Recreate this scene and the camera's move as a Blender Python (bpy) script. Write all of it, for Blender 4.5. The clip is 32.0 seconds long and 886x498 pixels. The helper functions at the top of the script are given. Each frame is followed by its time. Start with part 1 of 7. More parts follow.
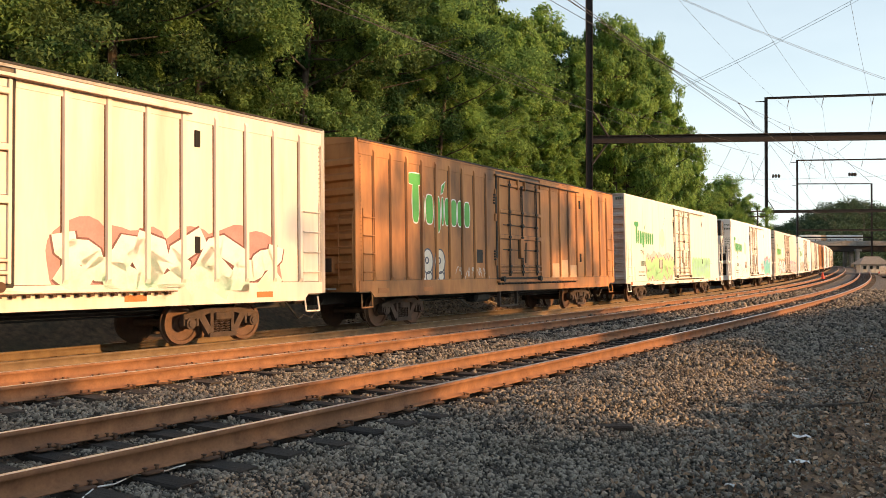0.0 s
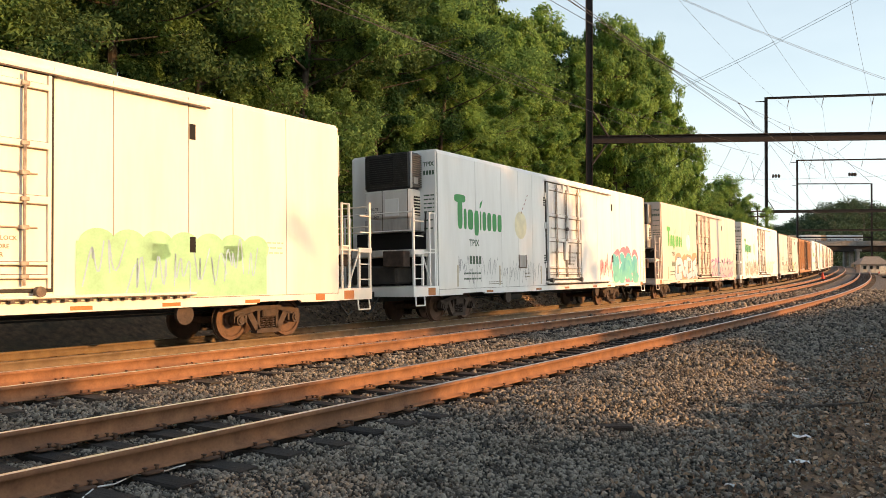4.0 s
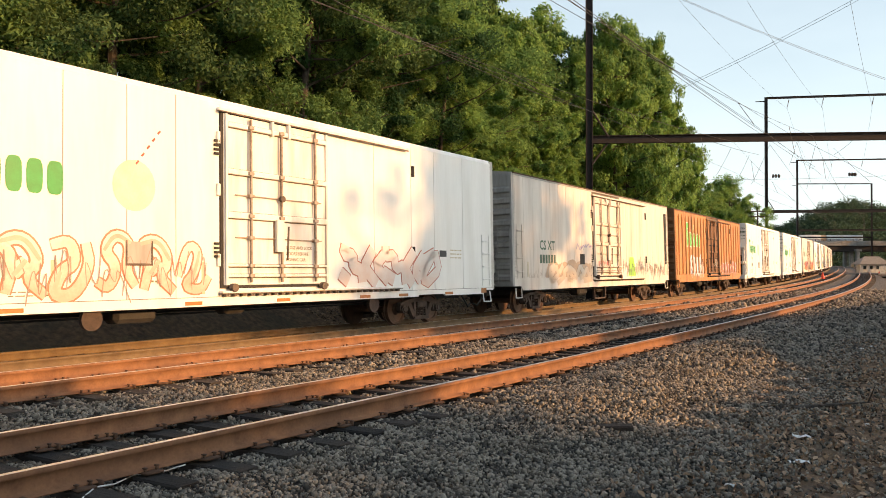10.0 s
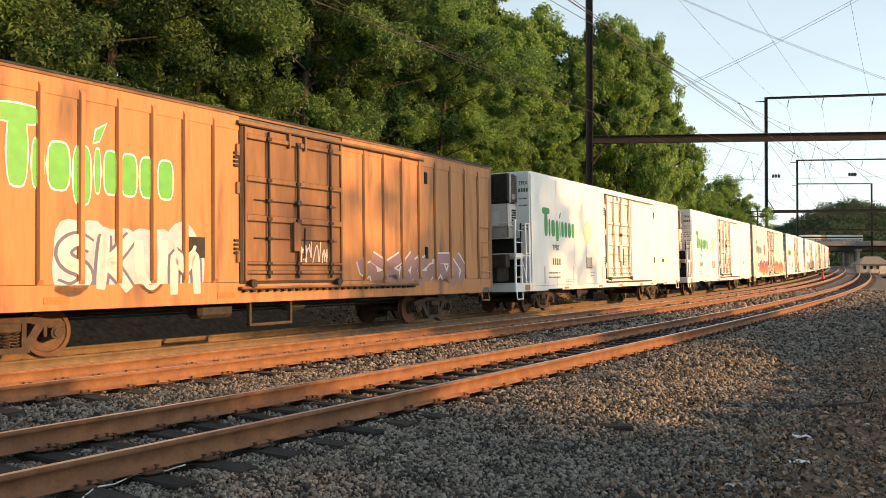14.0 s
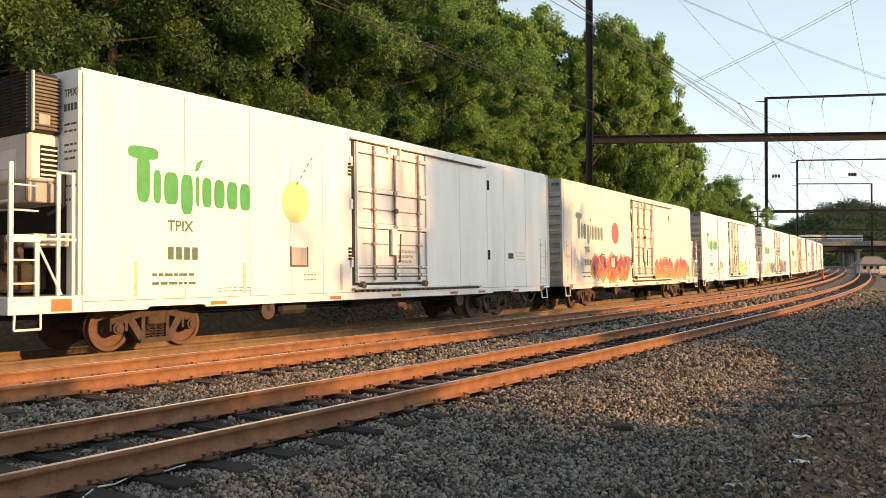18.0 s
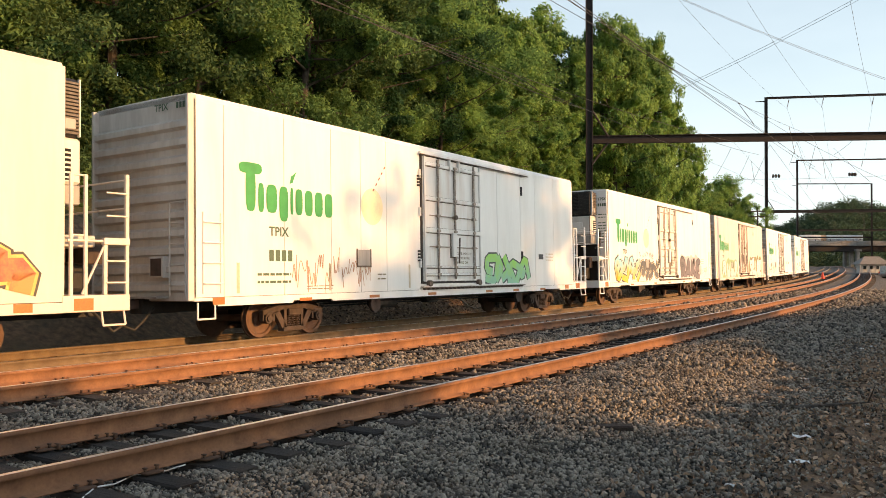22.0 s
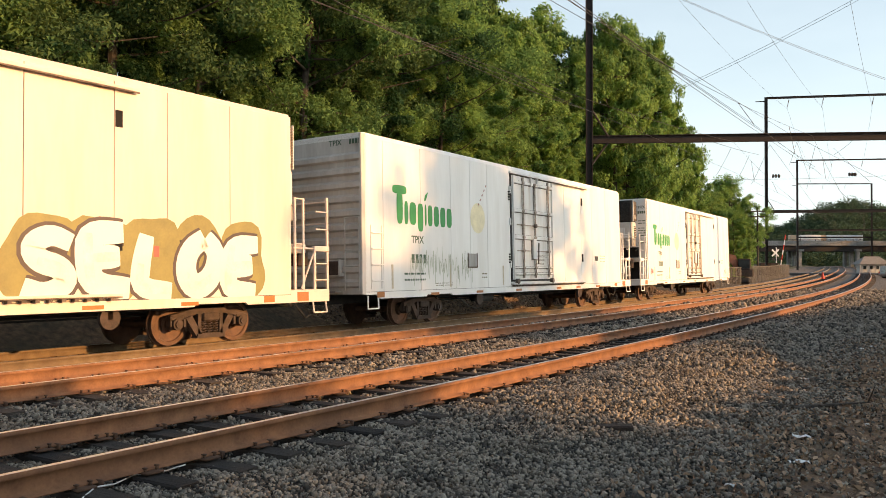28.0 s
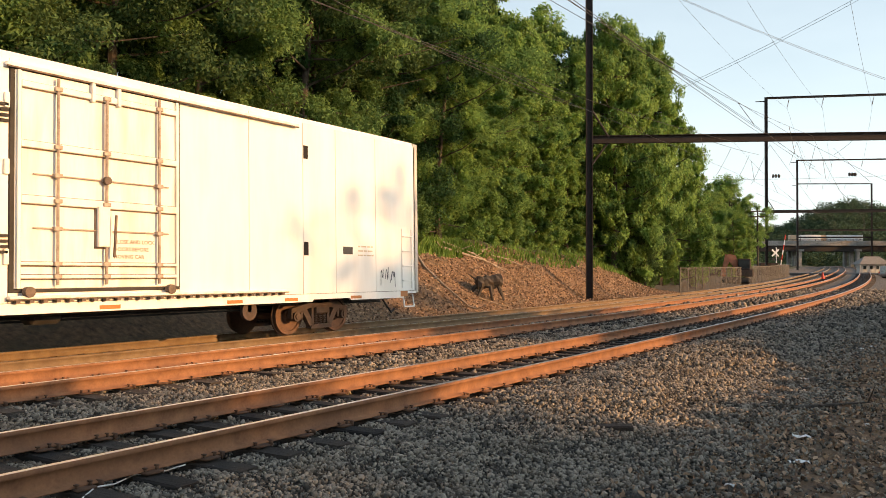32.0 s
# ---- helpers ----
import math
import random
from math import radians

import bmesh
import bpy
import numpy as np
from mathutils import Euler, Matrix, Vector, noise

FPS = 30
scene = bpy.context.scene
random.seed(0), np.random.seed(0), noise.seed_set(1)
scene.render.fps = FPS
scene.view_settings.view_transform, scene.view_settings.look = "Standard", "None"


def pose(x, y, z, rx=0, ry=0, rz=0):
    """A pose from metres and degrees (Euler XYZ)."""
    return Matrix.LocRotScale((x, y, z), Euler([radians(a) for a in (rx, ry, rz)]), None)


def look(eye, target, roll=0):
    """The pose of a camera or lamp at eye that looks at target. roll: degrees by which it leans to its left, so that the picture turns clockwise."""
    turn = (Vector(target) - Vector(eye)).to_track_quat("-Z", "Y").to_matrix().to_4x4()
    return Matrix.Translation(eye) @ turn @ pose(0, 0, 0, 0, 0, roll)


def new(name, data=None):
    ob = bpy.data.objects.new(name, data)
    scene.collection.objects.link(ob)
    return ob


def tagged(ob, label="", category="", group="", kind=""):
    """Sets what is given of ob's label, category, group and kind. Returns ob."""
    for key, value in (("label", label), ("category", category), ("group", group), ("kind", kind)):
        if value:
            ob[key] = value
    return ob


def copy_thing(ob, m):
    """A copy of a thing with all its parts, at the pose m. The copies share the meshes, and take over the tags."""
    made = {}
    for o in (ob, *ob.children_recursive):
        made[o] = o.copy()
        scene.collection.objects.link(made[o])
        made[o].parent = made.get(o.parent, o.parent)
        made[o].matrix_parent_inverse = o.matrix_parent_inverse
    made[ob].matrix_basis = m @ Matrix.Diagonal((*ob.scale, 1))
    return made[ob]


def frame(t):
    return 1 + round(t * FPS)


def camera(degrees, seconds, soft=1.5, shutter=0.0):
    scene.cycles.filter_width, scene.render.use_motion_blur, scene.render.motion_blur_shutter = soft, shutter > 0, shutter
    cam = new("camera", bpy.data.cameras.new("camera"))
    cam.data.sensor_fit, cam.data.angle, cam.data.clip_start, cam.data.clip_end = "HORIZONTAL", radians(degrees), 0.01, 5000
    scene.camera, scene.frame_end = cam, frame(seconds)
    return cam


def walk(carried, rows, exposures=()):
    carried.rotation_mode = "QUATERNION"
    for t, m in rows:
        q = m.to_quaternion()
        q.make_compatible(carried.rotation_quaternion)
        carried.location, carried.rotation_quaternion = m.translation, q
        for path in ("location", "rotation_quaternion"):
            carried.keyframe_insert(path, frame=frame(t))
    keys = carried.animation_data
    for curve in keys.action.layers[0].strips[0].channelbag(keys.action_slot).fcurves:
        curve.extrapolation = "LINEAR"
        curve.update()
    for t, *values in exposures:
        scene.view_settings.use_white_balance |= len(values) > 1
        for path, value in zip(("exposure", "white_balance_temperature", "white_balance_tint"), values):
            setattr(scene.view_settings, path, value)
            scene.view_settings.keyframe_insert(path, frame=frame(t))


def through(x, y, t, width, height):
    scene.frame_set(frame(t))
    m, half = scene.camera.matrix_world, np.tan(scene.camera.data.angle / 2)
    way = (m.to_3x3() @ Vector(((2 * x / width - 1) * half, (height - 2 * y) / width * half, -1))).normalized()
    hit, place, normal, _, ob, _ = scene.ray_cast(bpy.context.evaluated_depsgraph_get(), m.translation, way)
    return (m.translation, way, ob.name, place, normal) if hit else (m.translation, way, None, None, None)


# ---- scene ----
# One still camera on the ballast shoulder; the train runs on the farthest of three tracks.
FOV = 57.85
EYE = (0.0, 0.0, 1.763)
cam = camera(FOV, 32.0, soft=0.65)
CAM_POSE = look(EYE, (0.0, 100.0, EYE[2] + 1.338), 0.079)
walk(cam, [(0.0, CAM_POSE), (32.0, CAM_POSE)], [(0.0, 0.62, 7100, 10), (32.0, 0.62, 7100, 10)])

# ---- light ----
SUN_ELEV, SUN_AZ = 13.0, 109.0          # degrees; azimuth from +y towards +x
world = bpy.data.worlds.new("evening_sky")
scene.world = world
world.use_nodes = True
wn, wl = world.node_tree.nodes, world.node_tree.links
sky = wn.new("ShaderNodeTexSky")
sky.sky_type, sky.sun_disc = "NISHITA", False
sky.sun_elevation, sky.sun_rotation = radians(SUN_ELEV), radians(SUN_AZ)
sky.air_density, sky.dust_density, sky.ozone_density = 1.0, 0.5, 1.0
# thin evening cloud, paler than the blue behind it
geo_w, map_w, cloud, ramp_w, veil = wn.new("ShaderNodeTexCoord"), wn.new("ShaderNodeMapping"), wn.new("ShaderNodeTexNoise"), wn.new("ShaderNodeValToRGB"), wn.new("ShaderNodeMixRGB")
map_w.inputs["Scale"].default_value = (1.2, 1.2, 4.5)
cloud.inputs["Scale"].default_value, cloud.inputs["Detail"].default_value = 1.6, 5
ramp_w.color_ramp.elements[0].position, ramp_w.color_ramp.elements[1].position = 0.36, 0.72
ramp_w.color_ramp.elements[0].color, ramp_w.color_ramp.elements[1].color = (0.6, 0.6, 0.6, 1), (0.92, 0.92, 0.92, 1)
wl.new(geo_w.outputs["Generated"], map_w.inputs[0])
wl.new(map_w.outputs[0], cloud.inputs["Vector"])
wl.new(cloud.outputs[0], ramp_w.inputs[0])
sep_w, low_w, mul_w = wn.new("ShaderNodeSeparateXYZ"), wn.new("ShaderNodeMapRange"), wn.new("ShaderNodeMath")
low_w.inputs[1].default_value, low_w.inputs[2].default_value, low_w.inputs[3].default_value, low_w.inputs[4].default_value = 0.05, 0.65, 1.0, 0.12
mul_w.operation = "MULTIPLY"
wl.new(geo_w.outputs["Generated"], sep_w.inputs[0])
wl.new(sep_w.outputs[2], low_w.inputs[0])
wl.new(ramp_w.outputs[0], mul_w.inputs[0])
wl.new(low_w.outputs[0], mul_w.inputs[1])
wl.new(mul_w.outputs[0], veil.inputs[0])
dot_w, pos_w, pow_w, glow_w, sum_w = wn.new("ShaderNodeVectorMath"), wn.new("ShaderNodeMath"), wn.new("ShaderNodeMath"), wn.new("ShaderNodeVectorMath"), wn.new("ShaderNodeVectorMath")
dot_w.operation, pos_w.operation, pow_w.operation, glow_w.operation, sum_w.operation = "DOT_PRODUCT", "MAXIMUM", "POWER", "SCALE", "ADD"
dot_w.inputs[1].default_value = (math.sin(radians(SUN_AZ)) * math.cos(radians(SUN_ELEV)), math.cos(radians(SUN_AZ)) * math.cos(radians(SUN_ELEV)), math.sin(radians(SUN_ELEV)))
pos_w.inputs[1].default_value, pow_w.inputs[1].default_value = 0.0, 3.0
glow_w.inputs[0].default_value, sum_w.inputs[1].default_value = (13.5, 13.2, 12.2), (4.3, 5.15, 5.9)
wl.new(geo_w.outputs["Generated"], dot_w.inputs[0])
wl.new(dot_w.outputs["Value"], pos_w.inputs[0])
wl.new(pos_w.outputs[0], pow_w.inputs[0])
wl.new(pow_w.outputs[0], glow_w.inputs["Scale"])
wl.new(glow_w.outputs[0], sum_w.inputs[0])
wl.new(sum_w.outputs[0], veil.inputs[2])
wl.new(sky.outputs[0], veil.inputs[1])
wl.new(veil.outputs[0], wn["Background"].inputs[0])
wn["Background"].inputs[1].default_value = 0.15
sun_dir = Vector((math.sin(radians(SUN_AZ)) * math.cos(radians(SUN_ELEV)),
                  math.cos(radians(SUN_AZ)) * math.cos(radians(SUN_ELEV)), math.sin(radians(SUN_ELEV))))
sun_data = bpy.data.lights.new("sun", "SUN")
sun_data.energy, sun_data.angle, sun_data.color = 4.4, radians(0.9), (1.0, 0.54, 0.215)
sun = new("sun", sun_data)
sun.matrix_world = look(sun_dir * 60, (0, 0, 0))

# ---- the line of the tracks: s metres along it (away from the camera), o metres to its right ----
PSI0, K1, K2, K3 = 0.577, -0.0011402, 6.1986e-06, -7.205e-10
P0X, P0Y = -3.4722, 19.9964
GR1, GR2 = -0.0113002, 6.3321e-05
RS = np.linspace(-60, 460, 2601)
_c = np.clip(RS, -45, 150)
RPSI = PSI0 + K1 * _c + K2 * _c ** 2 / 2 + K3 * _c ** 3 / 3 + (RS - _c) * np.where(RS > 0, K1 + K2 * 150 + K3 * 150 ** 2, K1)
_m = (RPSI[1:] + RPSI[:-1]) / 2
RX = np.concatenate([[0], np.cumsum(np.sin(_m))]) * 0.2
RY = np.concatenate([[0], np.cumsum(np.cos(_m))]) * 0.2
RX += P0X - np.interp(0, RS, RX)
RY += P0Y - np.interp(0, RS, RY)
_g = np.clip(RS, -30, 110)
RZ = GR1 * _g + GR2 * _g ** 2


def line(s, o=0.0, z=0.0):
    """Places (n, 3) beside the track line."""
    s, o, z = np.broadcast_arrays(np.asarray(s, float), o, z)
    p = np.interp(s, RS, RPSI)
    return np.stack([np.interp(s, RS, RX) + o * np.cos(p), np.interp(s, RS, RY) - o * np.sin(p), np.interp(s, RS, RZ) + z], -1)


def spot(s, o=0.0, z=0.0):
    return Vector(line(s, o, z))


def to_line(x, y):
    """The s and o of places on the plan."""
    x, y = np.asarray(x, float), np.asarray(y, float)
    s, o = np.empty_like(x), np.empty_like(x)
    cs, cx, cy = RS[::20], RX[::20], RY[::20]
    for i in range(0, len(x), 20000):
        a, b = x[i:i + 20000], y[i:i + 20000]
        k = np.argmin((a[:, None] - cx) ** 2 + (b[:, None] - cy) ** 2, 1)
        p = np.interp(cs[k], RS, RPSI)
        dx, dy = a - cx[k], b - cy[k]
        s[i:i + 20000] = cs[k] + dx * np.sin(p) + dy * np.cos(p)
        o[i:i + 20000] = dx * np.cos(p) - dy * np.sin(p)
    return s, o


def wave(x, y, scale, seed):
    """Smooth noise, about -1 to 1."""
    r = np.random.RandomState(seed)
    out = 0
    for i in range(9):
        a, ph, k = r.uniform(0, 6.28), r.uniform(0, 6.28), r.uniform(0.6, 2.2) / scale
        out = out + np.sin((x * np.cos(a) + y * np.sin(a)) * k * 2.2 + ph)
    return out / 4.5


PROF_O = [-400, -120, -60, -30, -12, -8.2, -3.4, -2.6, -1.6, 1.5, 2.3, 3.0, 5.2, 5.75, 6.6, 7.1, 8.4, 8.65, 9.4, 11, 13, 17, 24, 40, 120, 400]
PROF_Z = [30, 22, 13, 5.5, 0.9, 0.0, -0.42, -0.42, -0.26, -0.26, -0.25, -0.088, -0.088, -0.115, -0.112, -0.132, -0.132, -0.085, -0.095, -0.2, -0.24, -0.26, -0.2, 0.2, 1.5, 4]


def ground_z(x, y):
    s, o = to_line(x, y)
    z = np.interp(o, PROF_O, PROF_Z)
    bank = np.interp(s, [-40, 8, 20, 28, 33, 40, 45, 50, 60], [3.1, 3.0, 2.6, 2.45, 2.3, 2.2, 1.4, 0.2, 0.1])
    foot = np.interp(s, [20, 32], [3.6, 5.2])
    rise = np.clip((-o - foot) / (8.2 - foot), 0, 1)
    z = z + bank * (rise ** 1.15)
    hill = np.interp(s, [30, 60, 150, 300], [1, 0.35, 0.1, 0.3])
    z = np.where(o < -8.2, bank + (z - bank) * hill, z)
    rough = 0.22 * wave(x, y, 2.2, 3) * rise + 0.05 * wave(x, y, 0.7, 4) * rise
    right = np.clip((o - 9.3) / 3, 0, 1)
    heap = 0.17 * np.exp(-((s - 0.5) / 7.5) ** 4 - ((o - 10.0) / 0.9) ** 2) * (1 + 0.35 * wave(x, y, 0.9, 23))
    z = z + rough + right * 0.05 * wave(x, y, 1.7, 5) + heap + 0.012 * wave(x, y, 0.35, 6)
    return z + np.interp(s, RS, RZ)


# ---- small mesh tools ----
def mesh_np(name, verts, faces, mats=(), smooth=False, mat_index=None):
    """A mesh from arrays; faces (n, 3) or (n, 4)."""
    me = bpy.data.meshes.new(name)
    verts = np.ascontiguousarray(verts, np.float32)
    faces = np.ascontiguousarray(faces, np.int32)
    n, k = faces.shape
    me.vertices.add(len(verts))
    me.vertices.foreach_set("co", verts.ravel())
    me.loops.add(n * k)
    me.loops.foreach_set("vertex_index", faces.ravel())
    me.polygons.add(n)
    me.polygons.foreach_set("loop_start", np.arange(0, n * k, k, dtype=np.int32))
    if mat_index is not None:
        me.polygons.foreach_set("material_index", np.ascontiguousarray(mat_index, np.int32))
    for m in mats:
        me.materials.append(m)
    me.update(calc_edges=True)
    if smooth:
        me.polygons.foreach_set("use_smooth", np.ones(n, bool))
    return me


def bm_box(bm, x0, x1, y0, y1, z0, z1, bevel=0.0, m=None):
    """A box, its edges broken by bevel."""
    r = bmesh.ops.create_cube(bm, size=1.0)
    vs = r["verts"]
    for v in vs:
        v.co = Vector(((x0 + x1) / 2 + v.co.x * (x1 - x0), (y0 + y1) / 2 + v.co.y * (y1 - y0), (z0 + z1) / 2 + v.co.z * (z1 - z0)))
    if bevel > 0:
        es = list({e for v in vs for e in v.link_edges})
        out = bmesh.ops.bevel(bm, geom=es, offset=bevel, segments=1, affect="EDGES", profile=0.5)
        vs = list({v for f in out["faces"] for v in f.verts})
    if m is not None:
        bmesh.ops.transform(bm, matrix=m, verts=vs)
    return vs


def bm_rod(bm, a, b, r, sides=8, r2=None):
    """A round bar from a to b."""
    a, b = Vector(a), Vector(b)
    d = b - a
    m = Matrix.Translation((a + b) / 2) @ d.to_track_quat("Z", "Y").to_matrix().to_4x4()
    bmesh.ops.create_cone(bm, cap_ends=True, segments=sides, radius1=r, radius2=r if r2 is None else r2, depth=d.length, matrix=m)


def bm_prism(bm, pts, y0, y1):
    """A plate: the outline pts (x, z), from y0 to y1."""
    a = [bm.verts.new((x, y0, z)) for x, z in pts]
    b = [bm.verts.new((x, y1, z)) for x, z in pts]
    n = len(pts)
    bm.faces.new(a)
    bm.faces.new(b[::-1])
    for i in range(n):
        bm.faces.new((a[i], b[i], b[(i + 1) % n], a[(i + 1) % n]))


def tubes(name, segs, r, mat, sides=3):
    """Many thin bars at once, as one mesh."""
    segs = np.asarray(segs, float)
    a, b = segs[:, 0], segs[:, 1]
    d = b - a
    d = d / np.maximum(1e-9, np.linalg.norm(d, axis=1))[:, None]
    u = np.cross(d, np.where(np.abs(d[:, 2:3]) > 0.9, np.array([[1.0, 0, 0]]), np.array([[0, 0, 1.0]])))
    u /= np.linalg.norm(u, axis=1)[:, None]
    w = np.cross(u, d)
    an = np.arange(sides) * 2 * np.pi / sides
    off = u[:, None] * np.cos(an)[None, :, None] * r + w[:, None] * np.sin(an)[None, :, None] * r
    v = np.concatenate([a[:, None] + off, b[:, None] + off], 1).reshape(-1, 3)
    j = np.arange(sides)
    q = np.stack([j, (j + 1) % sides, (j + 1) % sides + sides, j + sides], -1)
    f = (q[None] + 2 * sides * np.arange(len(segs))[:, None, None]).reshape(-1, 4)
    return mesh_np(name, v, f, (mat,))


def part(name, bm, material, parent, label=""):
    """One mesh object out of a bmesh, under its thing or part."""
    bmesh.ops.recalc_face_normals(bm, faces=bm.faces)
    me = bpy.data.meshes.new(name)
    bm.to_mesh(me)
    bm.free()
    me.materials.append(material)
    ob = new(name, me)
    ob.parent = parent
    return tagged(ob, label)


def made(name, build, material, parent, label=""):
    bm = bmesh.new()
    build(bm)
    return part(name, bm, material, parent, label)


def boxes(name, material, parent, *bs, bevel=0.006, label=""):
    bm = bmesh.new()
    for b in bs:
        bm_box(bm, *b, bevel=bevel)
    return part(name, bm, material, parent, label)


def rods(name, material, parent, r, *segs, sides=6, label=""):
    bm = bmesh.new()
    for a, b in segs:
        bm_rod(bm, a, b, r, sides)
    return part(name, bm, material, parent, label)


def share(ob, parent, m):
    """Another part on the same mesh."""
    o = new(ob.name.split(".")[0], ob.data)
    o.parent = parent
    o.matrix_basis = m
    if "label" in ob:
        o["label"] = ob["label"]
    return o


def thing(name, label, category, group="", kind="", at=None):
    ob = new(name)
    ob.empty_display_size = 0.3
    if at is not None:
        ob.matrix_basis = at
    return tagged(ob, label, category, group, kind)


def box_cloud(name, lo, hi, place, mats):
    """Many small boxes at once: corners lo, hi (n, 3), each turned and moved by place (n, 4, 4)."""
    lo, hi, place = np.asarray(lo, float), np.asarray(hi, float), np.asarray(place, float)
    c = np.array([(a, b, d) for a in (0, 1) for b in (0, 1) for d in (0, 1)], float)
    v = lo[:, None] + c[None] * (hi - lo)[:, None]
    v = np.einsum("nij,nkj->nki", place[:, :3, :3], v) + place[:, None, :3, 3]
    t = np.array([(0, 1, 3, 2), (4, 6, 7, 5), (0, 4, 5, 1), (2, 3, 7, 6), (0, 2, 6, 4), (1, 5, 7, 3)])
    f = (t[None] + 8 * np.arange(len(lo))[:, None, None]).reshape(-1, 4)
    return mesh_np(name, v.reshape(-1, 3), f, mats)


# letter shapes in the built-in face, made while the scene is still small
TEXTS = {}
for word in ("TPIX", "CS XT", "CLOSE AND LOCK", "DOORS BEFORE", "MOVING CAR", "SATELLITE", "CONTROLLED", "UNIT"):
    face = bpy.data.curves.new("lettering", "FONT")
    face.body, face.size, face.resolution_u, face.offset = word, 1.4, 2, 0.03
    tmp = bpy.data.objects.new("lettering", face)
    scene.collection.objects.link(tmp)
    bpy.context.view_layer.update()
    TEXTS[word] = bpy.data.meshes.new_from_object(tmp.evaluated_get(bpy.context.evaluated_depsgraph_get()))
    bpy.data.objects.remove(tmp)


def bar_word(n):
    """Plain bars in place of n figures."""
    v, f = [], []
    for i in range(n):
        f.append((len(v), len(v) + 1, len(v) + 2, len(v) + 3))
        v += [(0.78 * i, 0, 0), (0.78 * i + 0.56, 0, 0), (0.78 * i + 0.56, 1, 0), (0.78 * i, 1, 0)]
    me = bpy.data.meshes.new("figure_bars")
    me.from_pydata(v, [], f)
    return me


TEXTS["four bars"], TEXTS["six bars"] = bar_word(4), bar_word(6)


# ---- materials ----
def surface(name, low, high, scale=6.0, rough=0.7, metal=0.0, bump=0.2, stretch=(1, 1, 1), stain=None, stain_amount=0.5,
            stain_scale=0.7, per="", rough_var=0.12, fine=40.0, bump_dist=0.01):
    """A surface with grain at two scales, stains of a colour of their own, and relief."""
    mat = bpy.data.materials.new(name)
    mat.use_nodes = True
    nt = mat.node_tree
    n, l = nt.nodes, nt.links
    b = n["Principled BSDF"]
    tc, mp = n.new("ShaderNodeTexCoord"), n.new("ShaderNodeMapping")
    mp.inputs["Scale"].default_value = stretch
    l.new(tc.outputs["Object"], mp.inputs[0])
    big, small = n.new("ShaderNodeTexNoise"), n.new("ShaderNodeTexNoise")
    for t, sc, d in ((big, scale, 5), (small, fine, 3)):
        t.inputs["Scale"].default_value, t.inputs["Detail"].default_value = sc, d
        l.new(mp.outputs[0], t.inputs["Vector"])
    add = n.new("ShaderNodeMath")
    add.operation, add.inputs[1].default_value = "MULTIPLY_ADD", 0.35
    l.new(small.outputs[0], add.inputs[0])
    l.new(big.outputs[0], add.inputs[2])
    val = add.outputs[0]
    if per:
        if per == "island":
            geo = n.new("ShaderNodeNewGeometry")
            rnd = geo.outputs["Random Per Island"]
        else:
            geo = n.new("ShaderNodeObjectInfo")
            rnd = geo.outputs["Random"]
        mx = n.new("ShaderNodeMath")
        mx.operation, mx.inputs[1].default_value = "MULTIPLY_ADD", 0.75
        l.new(rnd, mx.inputs[0])
        sub = n.new("ShaderNodeMath")
        sub.operation, sub.inputs[1].default_value = "SUBTRACT", 0.375
        l.new(val, sub.inputs[0])
        l.new(sub.outputs[0], mx.inputs[2])
        val = mx.outputs[0]
    ramp = n.new("ShaderNodeValToRGB")
    ramp.color_ramp.elements[0].position, ramp.color_ramp.elements[1].position = 0.42, 0.92
    ramp.color_ramp.elements[0].color, ramp.color_ramp.elements[1].color = (*low, 1), (*high, 1)
    l.new(val, ramp.inputs[0])
    col = ramp.outputs[0]
    if stain is not None:
        st = n.new("ShaderNodeTexNoise")
        st.inputs["Scale"].default_value, st.inputs["Detail"].default_value = stain_scale, 6
        l.new(mp.outputs[0], st.inputs["Vector"])
        sr = n.new("ShaderNodeValToRGB")
        sr.color_ramp.elements[0].position, sr.color_ramp.elements[1].position = 0.5, 0.72
        sr.color_ramp.elements[1].color = (stain_amount,) * 3 + (1,)
        l.new(st.outputs[0], sr.inputs[0])
        mix = n.new("ShaderNodeMixRGB")
        mix.inputs[2].default_value = (*stain, 1)
        l.new(sr.outputs[0], mix.inputs[0])
        l.new(col, mix.inputs[1])
        col = mix.outputs[0]
    l.new(col, b.inputs["Base Color"])
    b.inputs["Metallic"].default_value = metal
    rr = n.new("ShaderNodeMapRange")
    rr.inputs[3].default_value, rr.inputs[4].default_value = max(0.05, rough - rough_var), min(1, rough + rough_var)
    l.new(big.outputs[0], rr.inputs[0])
    l.new(rr.outputs[0], b.inputs["Roughness"])
    if bump:
        bp = n.new("ShaderNodeBump")
        bp.inputs["Strength"].default_value, bp.inputs["Distance"].default_value = bump, bump_dist
        l.new(add.outputs[0], bp.inputs["Height"])
        l.new(bp.outputs[0], b.inputs["Normal"])
    return mat


